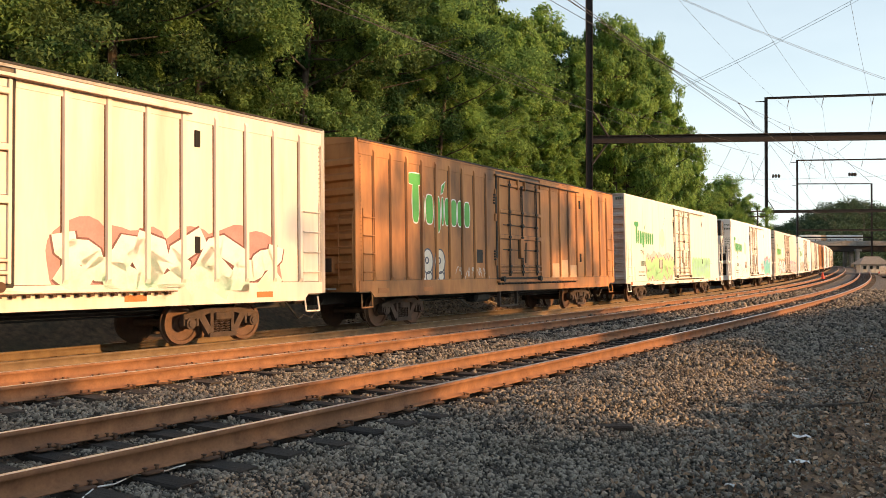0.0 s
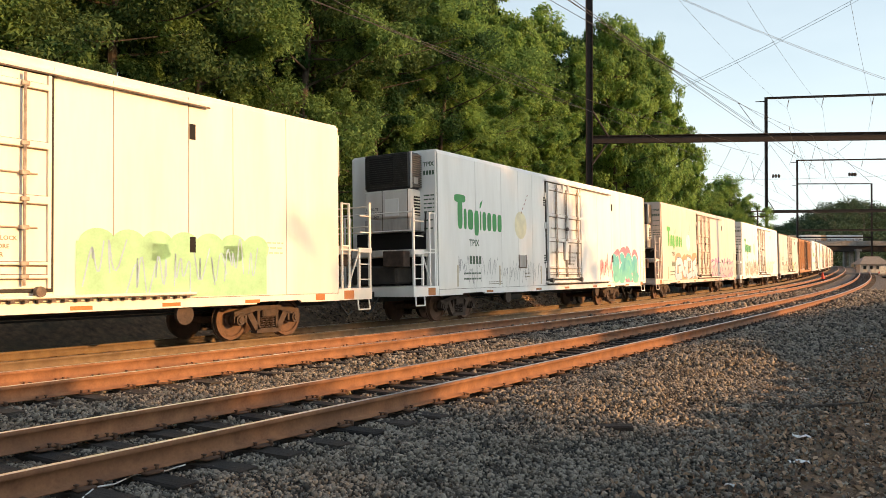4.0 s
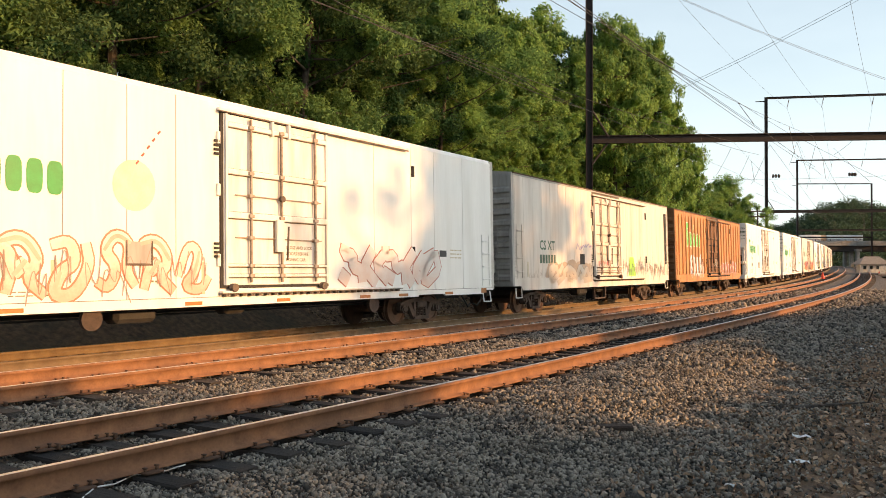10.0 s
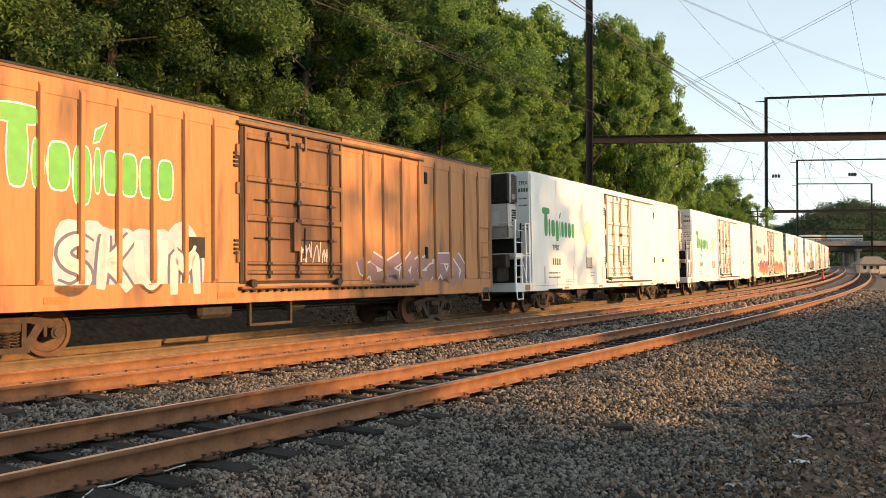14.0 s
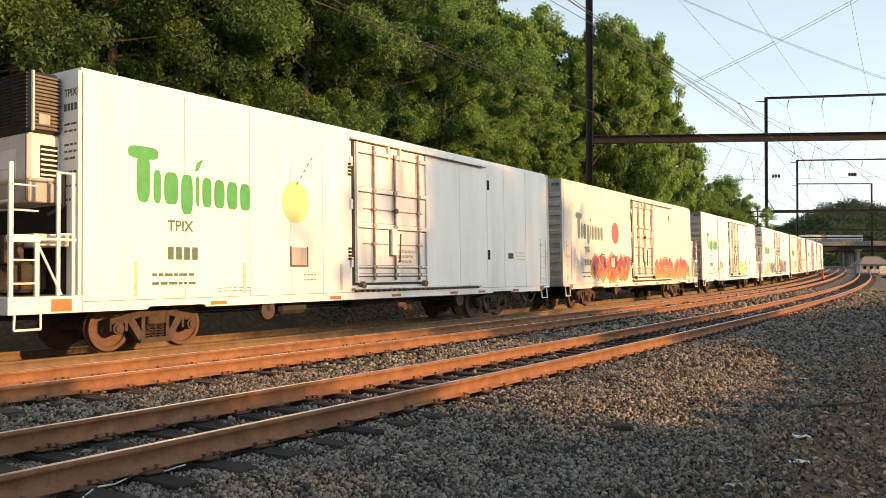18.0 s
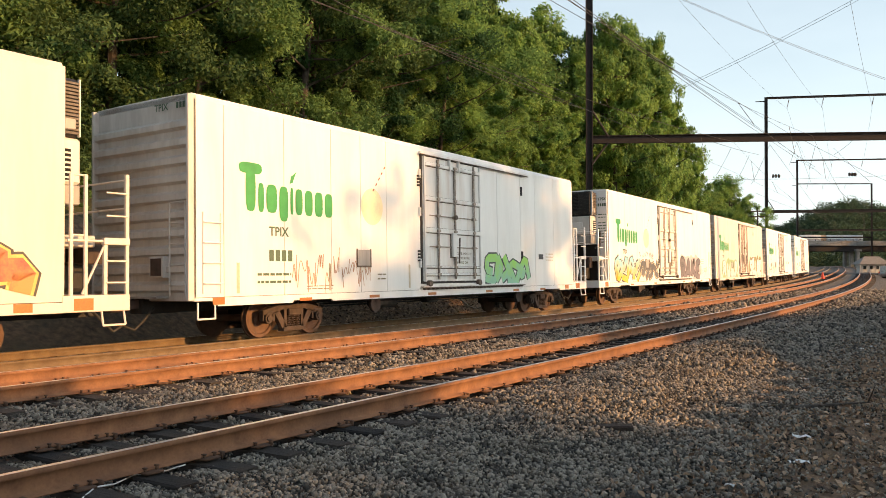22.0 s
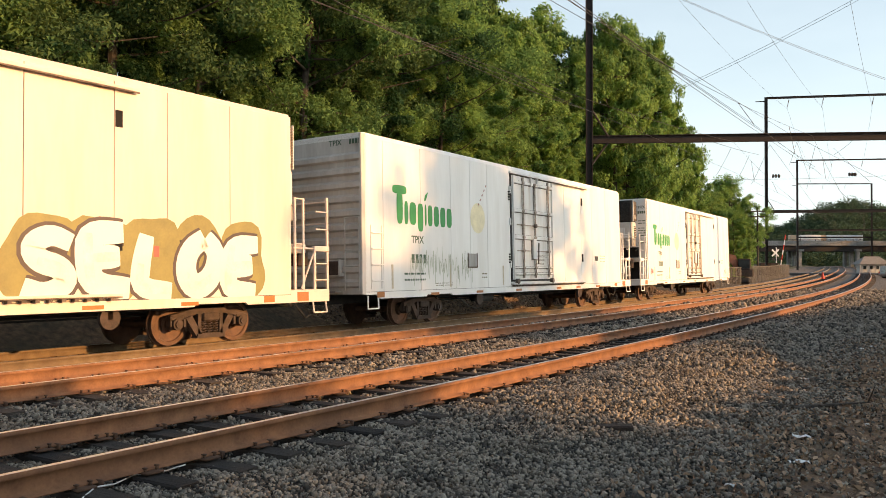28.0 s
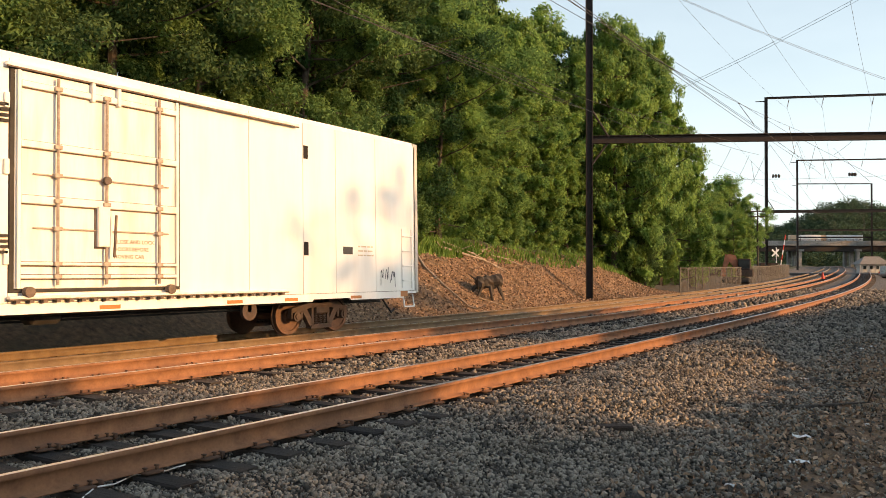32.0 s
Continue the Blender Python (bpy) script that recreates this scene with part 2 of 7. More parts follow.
def leaf_material(name, low, high, through=0.35):
    """Leaves: a thin sheet that lets some light through."""
    mat = bpy.data.materials.new(name)
    mat.use_nodes = True
    nt = mat.node_tree
    n, l = nt.nodes, nt.links
    b = n["Principled BSDF"]
    geo, tc, noise_t = n.new("ShaderNodeNewGeometry"), n.new("ShaderNodeTexCoord"), n.new("ShaderNodeTexNoise")
    noise_t.inputs["Scale"].default_value = 0.45
    l.new(tc.outputs["Object"], noise_t.inputs["Vector"])
    add = n.new("ShaderNodeMath")
    add.operation, add.inputs[1].default_value = "MULTIPLY_ADD", 0.5
    l.new(geo.outputs["Random Per Island"], add.inputs[0])
    l.new(noise_t.outputs[0], add.inputs[2])
    ramp = n.new("ShaderNodeValToRGB")
    ramp.color_ramp.elements[0].position, ramp.color_ramp.elements[1].position = 0.4, 1.0
    ramp.color_ramp.elements[0].color, ramp.color_ramp.elements[1].color = (*low, 1), (*high, 1)
    l.new(add.outputs[0], ramp.inputs[0])
    l.new(ramp.outputs[0], b.inputs["Base Color"])
    b.inputs["Roughness"].default_value, b.inputs["Specular IOR Level"].default_value = 0.75, 0.2
    tr, mix = n.new("ShaderNodeBsdfTranslucent"), n.new("ShaderNodeMixShader")
    mix.inputs[0].default_value = through
    l.new(ramp.outputs[0], tr.inputs[0])
    l.new(b.outputs[0], mix.inputs[1])
    l.new(tr.outputs[0], mix.inputs[2])
    l.new(mix.outputs[0], n["Material Output"].inputs[0])
    return mat


M_BALLAST = surface("ballast_stone", (0.045, 0.04, 0.034), (0.33, 0.29, 0.234), 3.0, 0.9, per="island", bump=0.3, fine=60, stain=(0.16, 0.11, 0.07), stain_amount=0.4, stain_scale=1.5)
M_GROUND = surface("gravel_ground", (0.04, 0.035, 0.031), (0.16, 0.14, 0.12), 9.0, 0.95, bump=0.9, fine=28, stain=(0.1, 0.07, 0.045), stain_amount=0.6, stain_scale=0.35, bump_dist=0.05)
# darker than open gravel: shade of the gaps between stones put into the colour
M_BED = surface("ballast_bed", (0.02, 0.018, 0.016), (0.1, 0.09, 0.078), 14.0, 0.95, bump=0.9, fine=45, bump_dist=0.03)
M_RAIL = surface("rusty_rail", (0.16, 0.07, 0.034), (0.31, 0.152, 0.075), 5.0, 0.85, 0.0, 0.15, stain=(0.14, 0.07, 0.04), stain_amount=0.6, stain_scale=1.2)
# duller, less red brown for the rails under the train
M_RAILDULL = surface("dusty_rail", (0.11, 0.072, 0.04), (0.22, 0.155, 0.09), 5.0, 0.85, 0.0, 0.15, stain=(0.14, 0.085, 0.05), stain_amount=0.5, stain_scale=1.2)
M_RAILTOP = surface("worn_steel", (0.6, 0.58, 0.56), (0.78, 0.76, 0.74), 12, 0.34, 0.9, 0.05)
M_SLEEPER = surface("creosoted_wood", (0.012, 0.01, 0.009), (0.045, 0.036, 0.029), 5, 0.9, bump=0.7, stretch=(0.6, 6, 6), per="object")
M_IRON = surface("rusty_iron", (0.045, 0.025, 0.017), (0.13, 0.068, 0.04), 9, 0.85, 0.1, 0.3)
M_WHITE = surface("white_car_paint", (0.79, 0.78, 0.75), (0.88, 0.87, 0.84), 1.6, 0.42, 0, 0.06, stretch=(1.4, 1.4, 0.22), stain=(0.58, 0.53, 0.45), stain_amount=0.3, stain_scale=1.0, fine=9)
M_DOOR = surface("rust_streaked_white_paint", (0.72, 0.71, 0.68), (0.84, 0.83, 0.8), 1.6, 0.48, 0, 0.08, stretch=(2.2, 2.2, 0.35), stain=(0.45, 0.3, 0.2), stain_amount=0.4, stain_scale=1.3, fine=12)
M_CREAM = surface("faded_white_paint", (0.6, 0.54, 0.48), (0.76, 0.69, 0.62), 1.6, 0.5, 0, 0.1, stretch=(1.6, 1.6, 0.22), stain=(0.36, 0.25, 0.17), stain_amount=0.45, stain_scale=1.1, fine=9)
M_ORANGE = surface("faded_orange_paint", (0.4, 0.168, 0.06), (0.57, 0.265, 0.098), 1.5, 0.62, 0, 0.1, stretch=(1.8, 1.8, 0.25), stain=(0.13, 0.075, 0.048), stain_amount=0.9, stain_scale=1.5, fine=9)
M_ORANGE_GRIME = surface("weathered_orange_paint", (0.36, 0.145, 0.05), (0.55, 0.25, 0.09), 1.5, 0.68, 0, 0.1, stretch=(1.1, 1.1, 0.3), stain=(0.07, 0.042, 0.028), stain_amount=1.0, stain_scale=0.95, fine=9)
# end paints darker than the sides: grime, plus the end walls' shade in the colour
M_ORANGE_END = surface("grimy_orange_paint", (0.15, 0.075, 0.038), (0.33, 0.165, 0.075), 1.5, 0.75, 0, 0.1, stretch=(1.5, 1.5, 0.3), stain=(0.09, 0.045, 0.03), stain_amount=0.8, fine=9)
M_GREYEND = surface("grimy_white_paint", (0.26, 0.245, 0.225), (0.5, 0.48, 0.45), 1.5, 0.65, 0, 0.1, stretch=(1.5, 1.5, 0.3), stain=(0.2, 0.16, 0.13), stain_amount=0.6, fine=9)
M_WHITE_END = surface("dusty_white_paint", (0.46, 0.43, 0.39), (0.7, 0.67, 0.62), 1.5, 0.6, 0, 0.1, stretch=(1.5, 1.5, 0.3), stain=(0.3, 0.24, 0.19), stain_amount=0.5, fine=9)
M_TRUCK = surface("truck_rust", (0.035, 0.024, 0.019), (0.105, 0.07, 0.054), 7, 0.85, 0.1, 0.3, stain=(0.05, 0.035, 0.025), stain_amount=0.7, stain_scale=3)
M_WHEEL = surface("wheel_rust", (0.08, 0.042, 0.026), (0.18, 0.098, 0.06), 6, 0.75, 0.2, 0.2)
M_UNIT = surface("cooling_unit_paint", (0.62, 0.58, 0.53), (0.76, 0.73, 0.69), 2.5, 0.5, 0, 0.08, stretch=(1.4, 1.4, 0.4), stain=(0.4, 0.32, 0.25), stain_amount=0.4, fine=12)
M_BLACK = surface("black_underframe", (0.012, 0.011, 0.01), (0.05, 0.045, 0.04), 5, 0.8, 0, 0.2)
M_SEAM = surface("seam_dark", (0.1, 0.085, 0.07), (0.2, 0.17, 0.14), 8, 0.8)
M_REFLECT = surface("amber_reflector", (0.36, 0.12, 0.025), (0.48, 0.18, 0.04), 30, 0.35, bump=0.1)
M_MARKER = surface("faded_reflective_tape", (0.5, 0.42, 0.3), (0.62, 0.54, 0.4), 14, 0.45, bump=0.05)
M_VOID = surface("dark_opening", (0.006, 0.006, 0.006), (0.014, 0.013, 0.013), 6, 0.95)
M_GENBLACK = surface("black_louvre", (0.015, 0.014, 0.014), (0.04, 0.038, 0.036), 6, 0.5)
M_GREEN = surface("green_paint", (0.02, 0.24, 0.05), (0.035, 0.33, 0.08), 4, 0.5, bump=0.03)
M_LIME = surface("faded_green_paint", (0.06, 0.36, 0.05), (0.1, 0.46, 0.08), 4, 0.5, bump=0.03)
M_TEXT = surface("grey_green_lettering", (0.05, 0.1, 0.06), (0.1, 0.15, 0.1), 8, 0.6, bump=0.02)
M_STENCIL = surface("faded_stencil_paint", (0.16, 0.14, 0.09), (0.26, 0.23, 0.16), 8, 0.6, bump=0.02)
M_INK = surface("black_paint", (0.015, 0.015, 0.017), (0.04, 0.04, 0.042), 8, 0.55, bump=0.02)
M_STEEL = surface("dark_portal_steel", (0.013, 0.01, 0.0095), (0.042, 0.029, 0.025), 4, 0.75, 0.2, 0.2)
M_WIRE = surface("catenary_wire", (0.05, 0.045, 0.042), (0.1, 0.09, 0.085), 5, 0.6, 0.6, 0)
M_BARK = surface("bark", (0.03, 0.025, 0.02), (0.1, 0.08, 0.064), 8, 0.95, bump=0.8, stretch=(1, 1, 0.25))
M_DRYWOOD = surface("bleached_wood", (0.2, 0.16, 0.12), (0.42, 0.35, 0.28), 8, 0.9, bump=0.5)
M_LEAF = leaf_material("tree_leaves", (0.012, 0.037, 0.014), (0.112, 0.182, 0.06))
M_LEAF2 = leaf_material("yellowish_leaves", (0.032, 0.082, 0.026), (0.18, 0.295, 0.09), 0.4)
# lighter leaf copy: sunlight put into the colour of the trees beyond
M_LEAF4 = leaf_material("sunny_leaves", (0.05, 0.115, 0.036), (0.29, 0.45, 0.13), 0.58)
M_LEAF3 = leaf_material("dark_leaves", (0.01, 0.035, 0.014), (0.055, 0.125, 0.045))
M_LEAF5 = leaf_material("distant_leaves", (0.02, 0.042, 0.026), (0.085, 0.13, 0.065), 0.3)
M_LITTER = surface("leaf_litter", (0.1, 0.065, 0.045), (0.46, 0.31, 0.2), 6, 0.95, per="island", bump=0.1)

# ---- ground ----
def build_ground():
    r = np.concatenate([[0.0], np.geomspace(1.2, 60, 170), np.geomspace(62, 2600, 60)])
    a = np.concatenate([np.linspace(-46, 46, 260), np.linspace(48, 312, 90)]) * np.pi / 180
    R, A = np.meshgrid(r, a, indexing="ij")
    x, y = (R * np.sin(A)).ravel(), (R * np.cos(A)).ravel()
    z = ground_z(x, y)
    n, m = R.shape
    i, j = np.meshgrid(np.arange(n - 1), np.arange(m), indexing="ij")
    j2 = (j + 1) % m
    f = np.stack([i * m + j, i * m + j2, (i + 1) * m + j2, (i + 1) * m + j], -1).reshape(-1, 4)
    # what lies on it: 0 gravel, 1 leaf litter and earth of the bank, 2 woodland floor
    s, o = to_line(x, y)
    so, oo = s[f].mean(1), o[f].mean(1)
    w = wave(x, y, 1.5, 9)[f].mean(1)
    k = np.zeros(len(f), int)
    yy = y[f].mean(1)
    k[(oo > -2.9) & (oo < 14) & (yy < 26 + 5 * w) & (yy > 0)] = 3
    k[(oo < -3.3 + 0.5 * w) & (so < 45)] = 1
    k[(oo < -8.0 + 0.9 * w) & ((so < 47) | (oo < -15 + w) | (so > 118))] = 2
    k[(oo > 11.8 + 0.5 * w) & (so < 60)] = 1
    k[(oo > 40)] = 2
    ob = new("ground", mesh_np("ground", np.stack([x, y, z], -1), f, (M_GROUND, M_BANK, M_WOODFLOOR, M_BED), True, k))
    tagged(ob, "grey gravel ground with a brown leaf-covered bank beside the tracks", "ground", kind="structure")


M_BANK = surface("bank_litter", (0.07, 0.043, 0.028), (0.3, 0.18, 0.1), 7.0, 0.95, bump=0.9, fine=30, stain=(0.1, 0.08, 0.05), stain_amount=0.7, stain_scale=0.9, bump_dist=0.06)
M_WOODFLOOR = surface("woodland_floor", (0.02, 0.022, 0.012), (0.08, 0.085, 0.03), 4.0, 0.95, bump=0.9, fine=14, bump_dist=0.1)
build_ground()


# ---- tracks ----
RAIL_O = [(6.9869, 8.4919), (3.046, 4.5511), (-0.7525, 0.7525)]
RAIL_Z = [(0.1486, 0.177), (0.1416, 0.1726), (-0.004, 0.0)]
RAIL_PROFILE = [(-0.075, -0.187), (0.075, -0.187), (0.075, -0.176), (0.022, -0.16), (0.009, -0.145), (0.009, -0.055), (0.033, -0.04),
                (0.0365, -0.03), (0.036, -0.007), (0.028, 0.0), (-0.028, 0.0), (-0.036, -0.007), (-0.0365, -0.03), (-0.033, -0.04),
                (-0.009, -0.055), (-0.009, -0.145), (-0.022, -0.16), (-0.075, -0.176)]


def rail_mesh(o, z, s0, s1):
    s = np.concatenate([np.arange(s0, 40, 0.6), np.arange(40, s1, 2.5)])
    n, m = len(s), len(RAIL_PROFILE)
    v = np.concatenate([line(s, o + q, z + w)[:, None] for q, w in RAIL_PROFILE], 1).reshape(-1, 3)
    i, j = np.meshgrid(np.arange(n - 1), np.arange(m), indexing="ij")
    j2 = (j + 1) % m
    f = np.stack([i * m + j, i * m + j2, (i + 1) * m + j2, (i + 1) * m + j], -1).reshape(-1, 4)
    k = (j.ravel() == 9).astype(int)
    return mesh_np("rail", v, f, (M_RAIL if o > 2 else M_RAILDULL, M_RAILTOP), False, k)


def sleeper_mesh(seed):
    r = random.Random(seed)
    bm = bmesh.new()
    vs = bm_box(bm, -1.3, 1.3, -0.112, 0.112, -0.16, 0.0, 0.012)
    for v in bm.verts:
        v.co += Vector((r.uniform(-0.012, 0.012), r.uniform(-0.008, 0.008), r.uniform(-0.008, 0.004)))
    me = bpy.data.meshes.new("sleeper")
    bm.to_mesh(me)
    bm.free()
    me.materials.append(M_SLEEPER)
    return me


def fastening_mesh(o, z, s_list, seed):
    """Tie plates and spikes of one rail."""
    r = random.Random(seed)
    lo, hi, at = [], [], []

    def add(x0, x1, y0, y1, z0, z1, m):
        lo.append((x0, y0, z0)), hi.append((x1, y1, z1)), at.append(np.array(m))
    for s in s_list:
        p = float(np.interp(s, RS, RPSI))
        m = Matrix.Translation(spot(s, o, z - 0.187)) @ Matrix.Rotation(-p, 4, "Z")
        add(-0.15, 0.15, -0.075, 0.075, -0.012, 0.004, m)
        for side in (-1, 1):
            for k in (-0.05, 0.055):
                if r.random() < 0.85:
                    h = 0.03 + r.random() * 0.012
                    add(side * 0.092 - 0.009, side * 0.092 + 0.009, k - 0.009, k + 0.009, 0.0, h - 0.01, m)
                    add(side * 0.088 - 0.017, side * 0.088 + 0.017, k - 0.013, k + 0.013, h - 0.01, h, m)
        if r.random() < 0.8:
            # rail anchors gripping the foot of the rail
            add(-0.1, 0.1, 0.13, 0.16, -0.03, 0.02, m)
    return box_cloud("spikes", lo, hi, at, (M_IRON,))


def build_tracks():
    sleepers = [sleeper_mesh(i) for i in range(5)]
    r = random.Random(5)
    looks = ("railway track of rust-brown rails on dark wooden sleepers beside gravel",
             "middle railway track of rust-brown rails on dark sleepers",
             "railway track of dull brown rails under the train")
    for n, (os, zs) in enumerate(zip(RAIL_O, RAIL_Z)):
        tr = thing("railway_track", looks[n], "railway track", "parallel tracks", "structure")
        s0 = (-28, -30, -34)[n]
        for o, z in zip(os, zs):
            ob = new("rail", rail_mesh(o, z, s0, 330))
            ob.parent = tr
        near = np.arange(s0 + 1, (44, 34, 30)[n], 0.56)
        oc, zc = sum(os) / 2, sum(zs) / 2
        tilt = math.atan2(zs[1] - zs[0], os[1] - os[0])
        for s in near:
            p = float(np.interp(s, RS, RPSI))
            ob = new("sleeper", sleepers[r.randrange(5)])
            ob.parent = tr
            ob.matrix_basis = Matrix.Translation(spot(s + r.uniform(-0.03, 0.03), oc + r.uniform(-0.04, 0.04), zc - 0.207 - r.uniform(0, 0.014))) @ Matrix.Rotation(-p + r.uniform(-0.012, 0.012), 4, "Z") @ Matrix.Rotation(-tilt, 4, "Y")
        far = np.arange(near[-1] + 0.56, 150, 0.56)
        v = []
        f = []
        bx = np.array([(x, y, z) for x in (-1.3, 1.3) for y in (-0.11, 0.11) for z in (-0.12, 0.0)])
        q = np.array([(0, 1, 3, 2), (4, 6, 7, 5), (0, 4, 5, 1), (2, 3, 7, 6), (1, 5, 7, 3)])
        for i, s in enumerate(far):
            p = float(np.interp(s, RS, RPSI))
            c, sn = math.cos(-p), math.sin(-p)
            v.append(np.stack([bx[:, 0] * c - bx[:, 1] * sn, bx[:, 0] * sn + bx[:, 1] * c, bx[:, 2]], -1) + line(s, oc, zc - 0.199))
            f.append(q + 8 * i)
        ob = new("far_sleepers", mesh_np("far_sleepers", np.concatenate(v), np.concatenate(f), (M_SLEEPER,)))
        ob.parent = tr
        tagged(ob, kind="stuff")
        for o, z, sd in zip(os, zs, (1, 2)):
            ob = new("spikes", fastening_mesh(o, z, near[near < (34, 22, 12)[n]], sd))
            ob.parent = tr
            tagged(ob, kind="stuff")


build_tracks()


# ---- ballast stones ----
def stones(name, x, y, z, size, seed, label, mat, flat=0.75):
    r = np.random.RandomState(seed)
    n = len(x)
    base = np.array([(a, b, c) for a in (-1, 1) for b in (-1, 1) for c in (-1, 1)], float) * 0.5
    v = base[None] * (1 + r.uniform(-0.38, 0.38, (n, 8, 3)))
    v *= (size[:, None] * r.uniform(0.5, 1.5, (n, 3)))[:, None, :]
    v[:, :, 2] *= flat
    q = r.normal(size=(n, 4))
    q /= np.linalg.norm(q, axis=1)[:, None]
    w, a, b, c = q.T
    rot = np.stack([1 - 2 * (b * b + c * c), 2 * (a * b - c * w), 2 * (a * c + b * w), 2 * (a * b + c * w), 1 - 2 * (a * a + c * c),
                    2 * (b * c - a * w), 2 * (a * c - b * w), 2 * (b * c + a * w), 1 - 2 * (a * a + b * b)], -1).reshape(n, 3, 3)
    v = np.einsum("nij,nkj->nki", rot, v) + np.stack([x, y, z], -1)[:, None]
    t = np.array([(0, 1, 3, 2), (4, 6, 7, 5), (0, 4, 5, 1), (2, 3, 7, 6), (0, 2, 6, 4), (1, 5, 7, 3)])
    f = (t[None] + 8 * np.arange(n)[:, None, None]).reshape(-1, 4)
    ob = new(name, mesh_np(name, v.reshape(-1, 3), f, (mat,)))
    return tagged(ob, label, "ballast", kind="stuff")


def build_ballast():
    r = np.random.RandomState(11)
    xs, ys, sz = [], [], []
    for y0, y1, dens, size in ((2.6, 5, 2100, 0.0265), (5, 8.5, 1560, 0.028), (8.5, 13, 900, 0.033), (13, 21, 320, 0.046), (21, 34, 85, 0.072), (34, 62, 20, 0.115)):
        wmax = 0.62 * y1 + 0.6
        n = int(dens * (y1 - y0) * 2 * wmax)
        y = r.uniform(y0, y1, n)
        x = r.uniform(-wmax, wmax, n)
        k = np.abs(x) < 0.6 * y + 0.5
        xs.append(x[k]), ys.append(y[k]), sz.append(size * r.uniform(0.45, 1.05, k.sum()) * r.choice([0.7, 0.9, 0.95, 1.25], k.sum()))
    x, y, size = np.concatenate(xs), np.concatenate(ys), np.concatenate(sz)
    s, o = to_line(x, y)
    keep = (o > -2.9)
    thin = np.clip((o - 11.5 - 0.5 * wave(x, y, 1.5, 21)) / 1.1, 0, 0.88)
    keep &= r.uniform(size=len(x)) > thin
    for os, zs in zip(RAIL_O, RAIL_Z):
        for c in os:
            keep &= np.abs(o - c) > 0.1
        # stones stay off the middle of the sleepers
        on = (o > os[0] - 0.62) & (o < os[1] + 0.62)
        ph = np.abs(((s + 0.28) % 0.56) - 0.28)
        keep &= ~(on & (ph < 0.12) & (r.uniform(size=len(x)) < np.where(o > 6, 0.38, 0.12)))
    x, y, size = x[keep], y[keep], size[keep]
    z = ground_z(x, y) + 0.02 + size * r.uniform(-0.1, 0.3, len(x))
    stones("ballast_stones", x, y, z, size, 12, "loose grey crushed-stone ballast between and beside the tracks", M_BALLAST, 0.85)


build_ballast()


# ---- trees ----
LIGHT_SIDE = np.array([sun_dir.x, sun_dir.y, 0.45])


def leaf_cloud(centres, radii, per, leaf, r, squash=0.8, face=0.7, to_light=0.0):
    """Leaves scattered in clumps, mostly near their skins; to_light turns them towards the open, sunny side."""
    n = len(centres) * per
    c = np.repeat(centres, per, 0)
    R = np.repeat(radii, per)
    d = r.normal(size=(n, 3))
    d /= np.linalg.norm(d, axis=1)[:, None]
    p = c + d * (R * r.uniform(0.1, 1.12, n) ** 0.6)[:, None] * np.array([1, 1, squash])
    nrm = d * face + r.normal(size=(n, 3)) * 0.55 + np.array([0, 0, 0.3]) + LIGHT_SIDE * to_light
    nrm /= np.linalg.norm(nrm, axis=1)[:, None]
    t = np.cross(nrm, r.normal(size=(n, 3)))
    t /= np.linalg.norm(t, axis=1)[:, None]
    b = np.cross(nrm, t)
    L = (leaf * r.uniform(0.6, 1.4, n))[:, None]
    v = np.stack([p - t * L * 0.8 + b * L * 0.5, p - t * L * 0.7 - b * L * 0.5, p + t * L * 1.1 - nrm * L * 0.2], 1).reshape(-1, 3)
    return v, np.arange(3 * n).reshape(-1, 3)


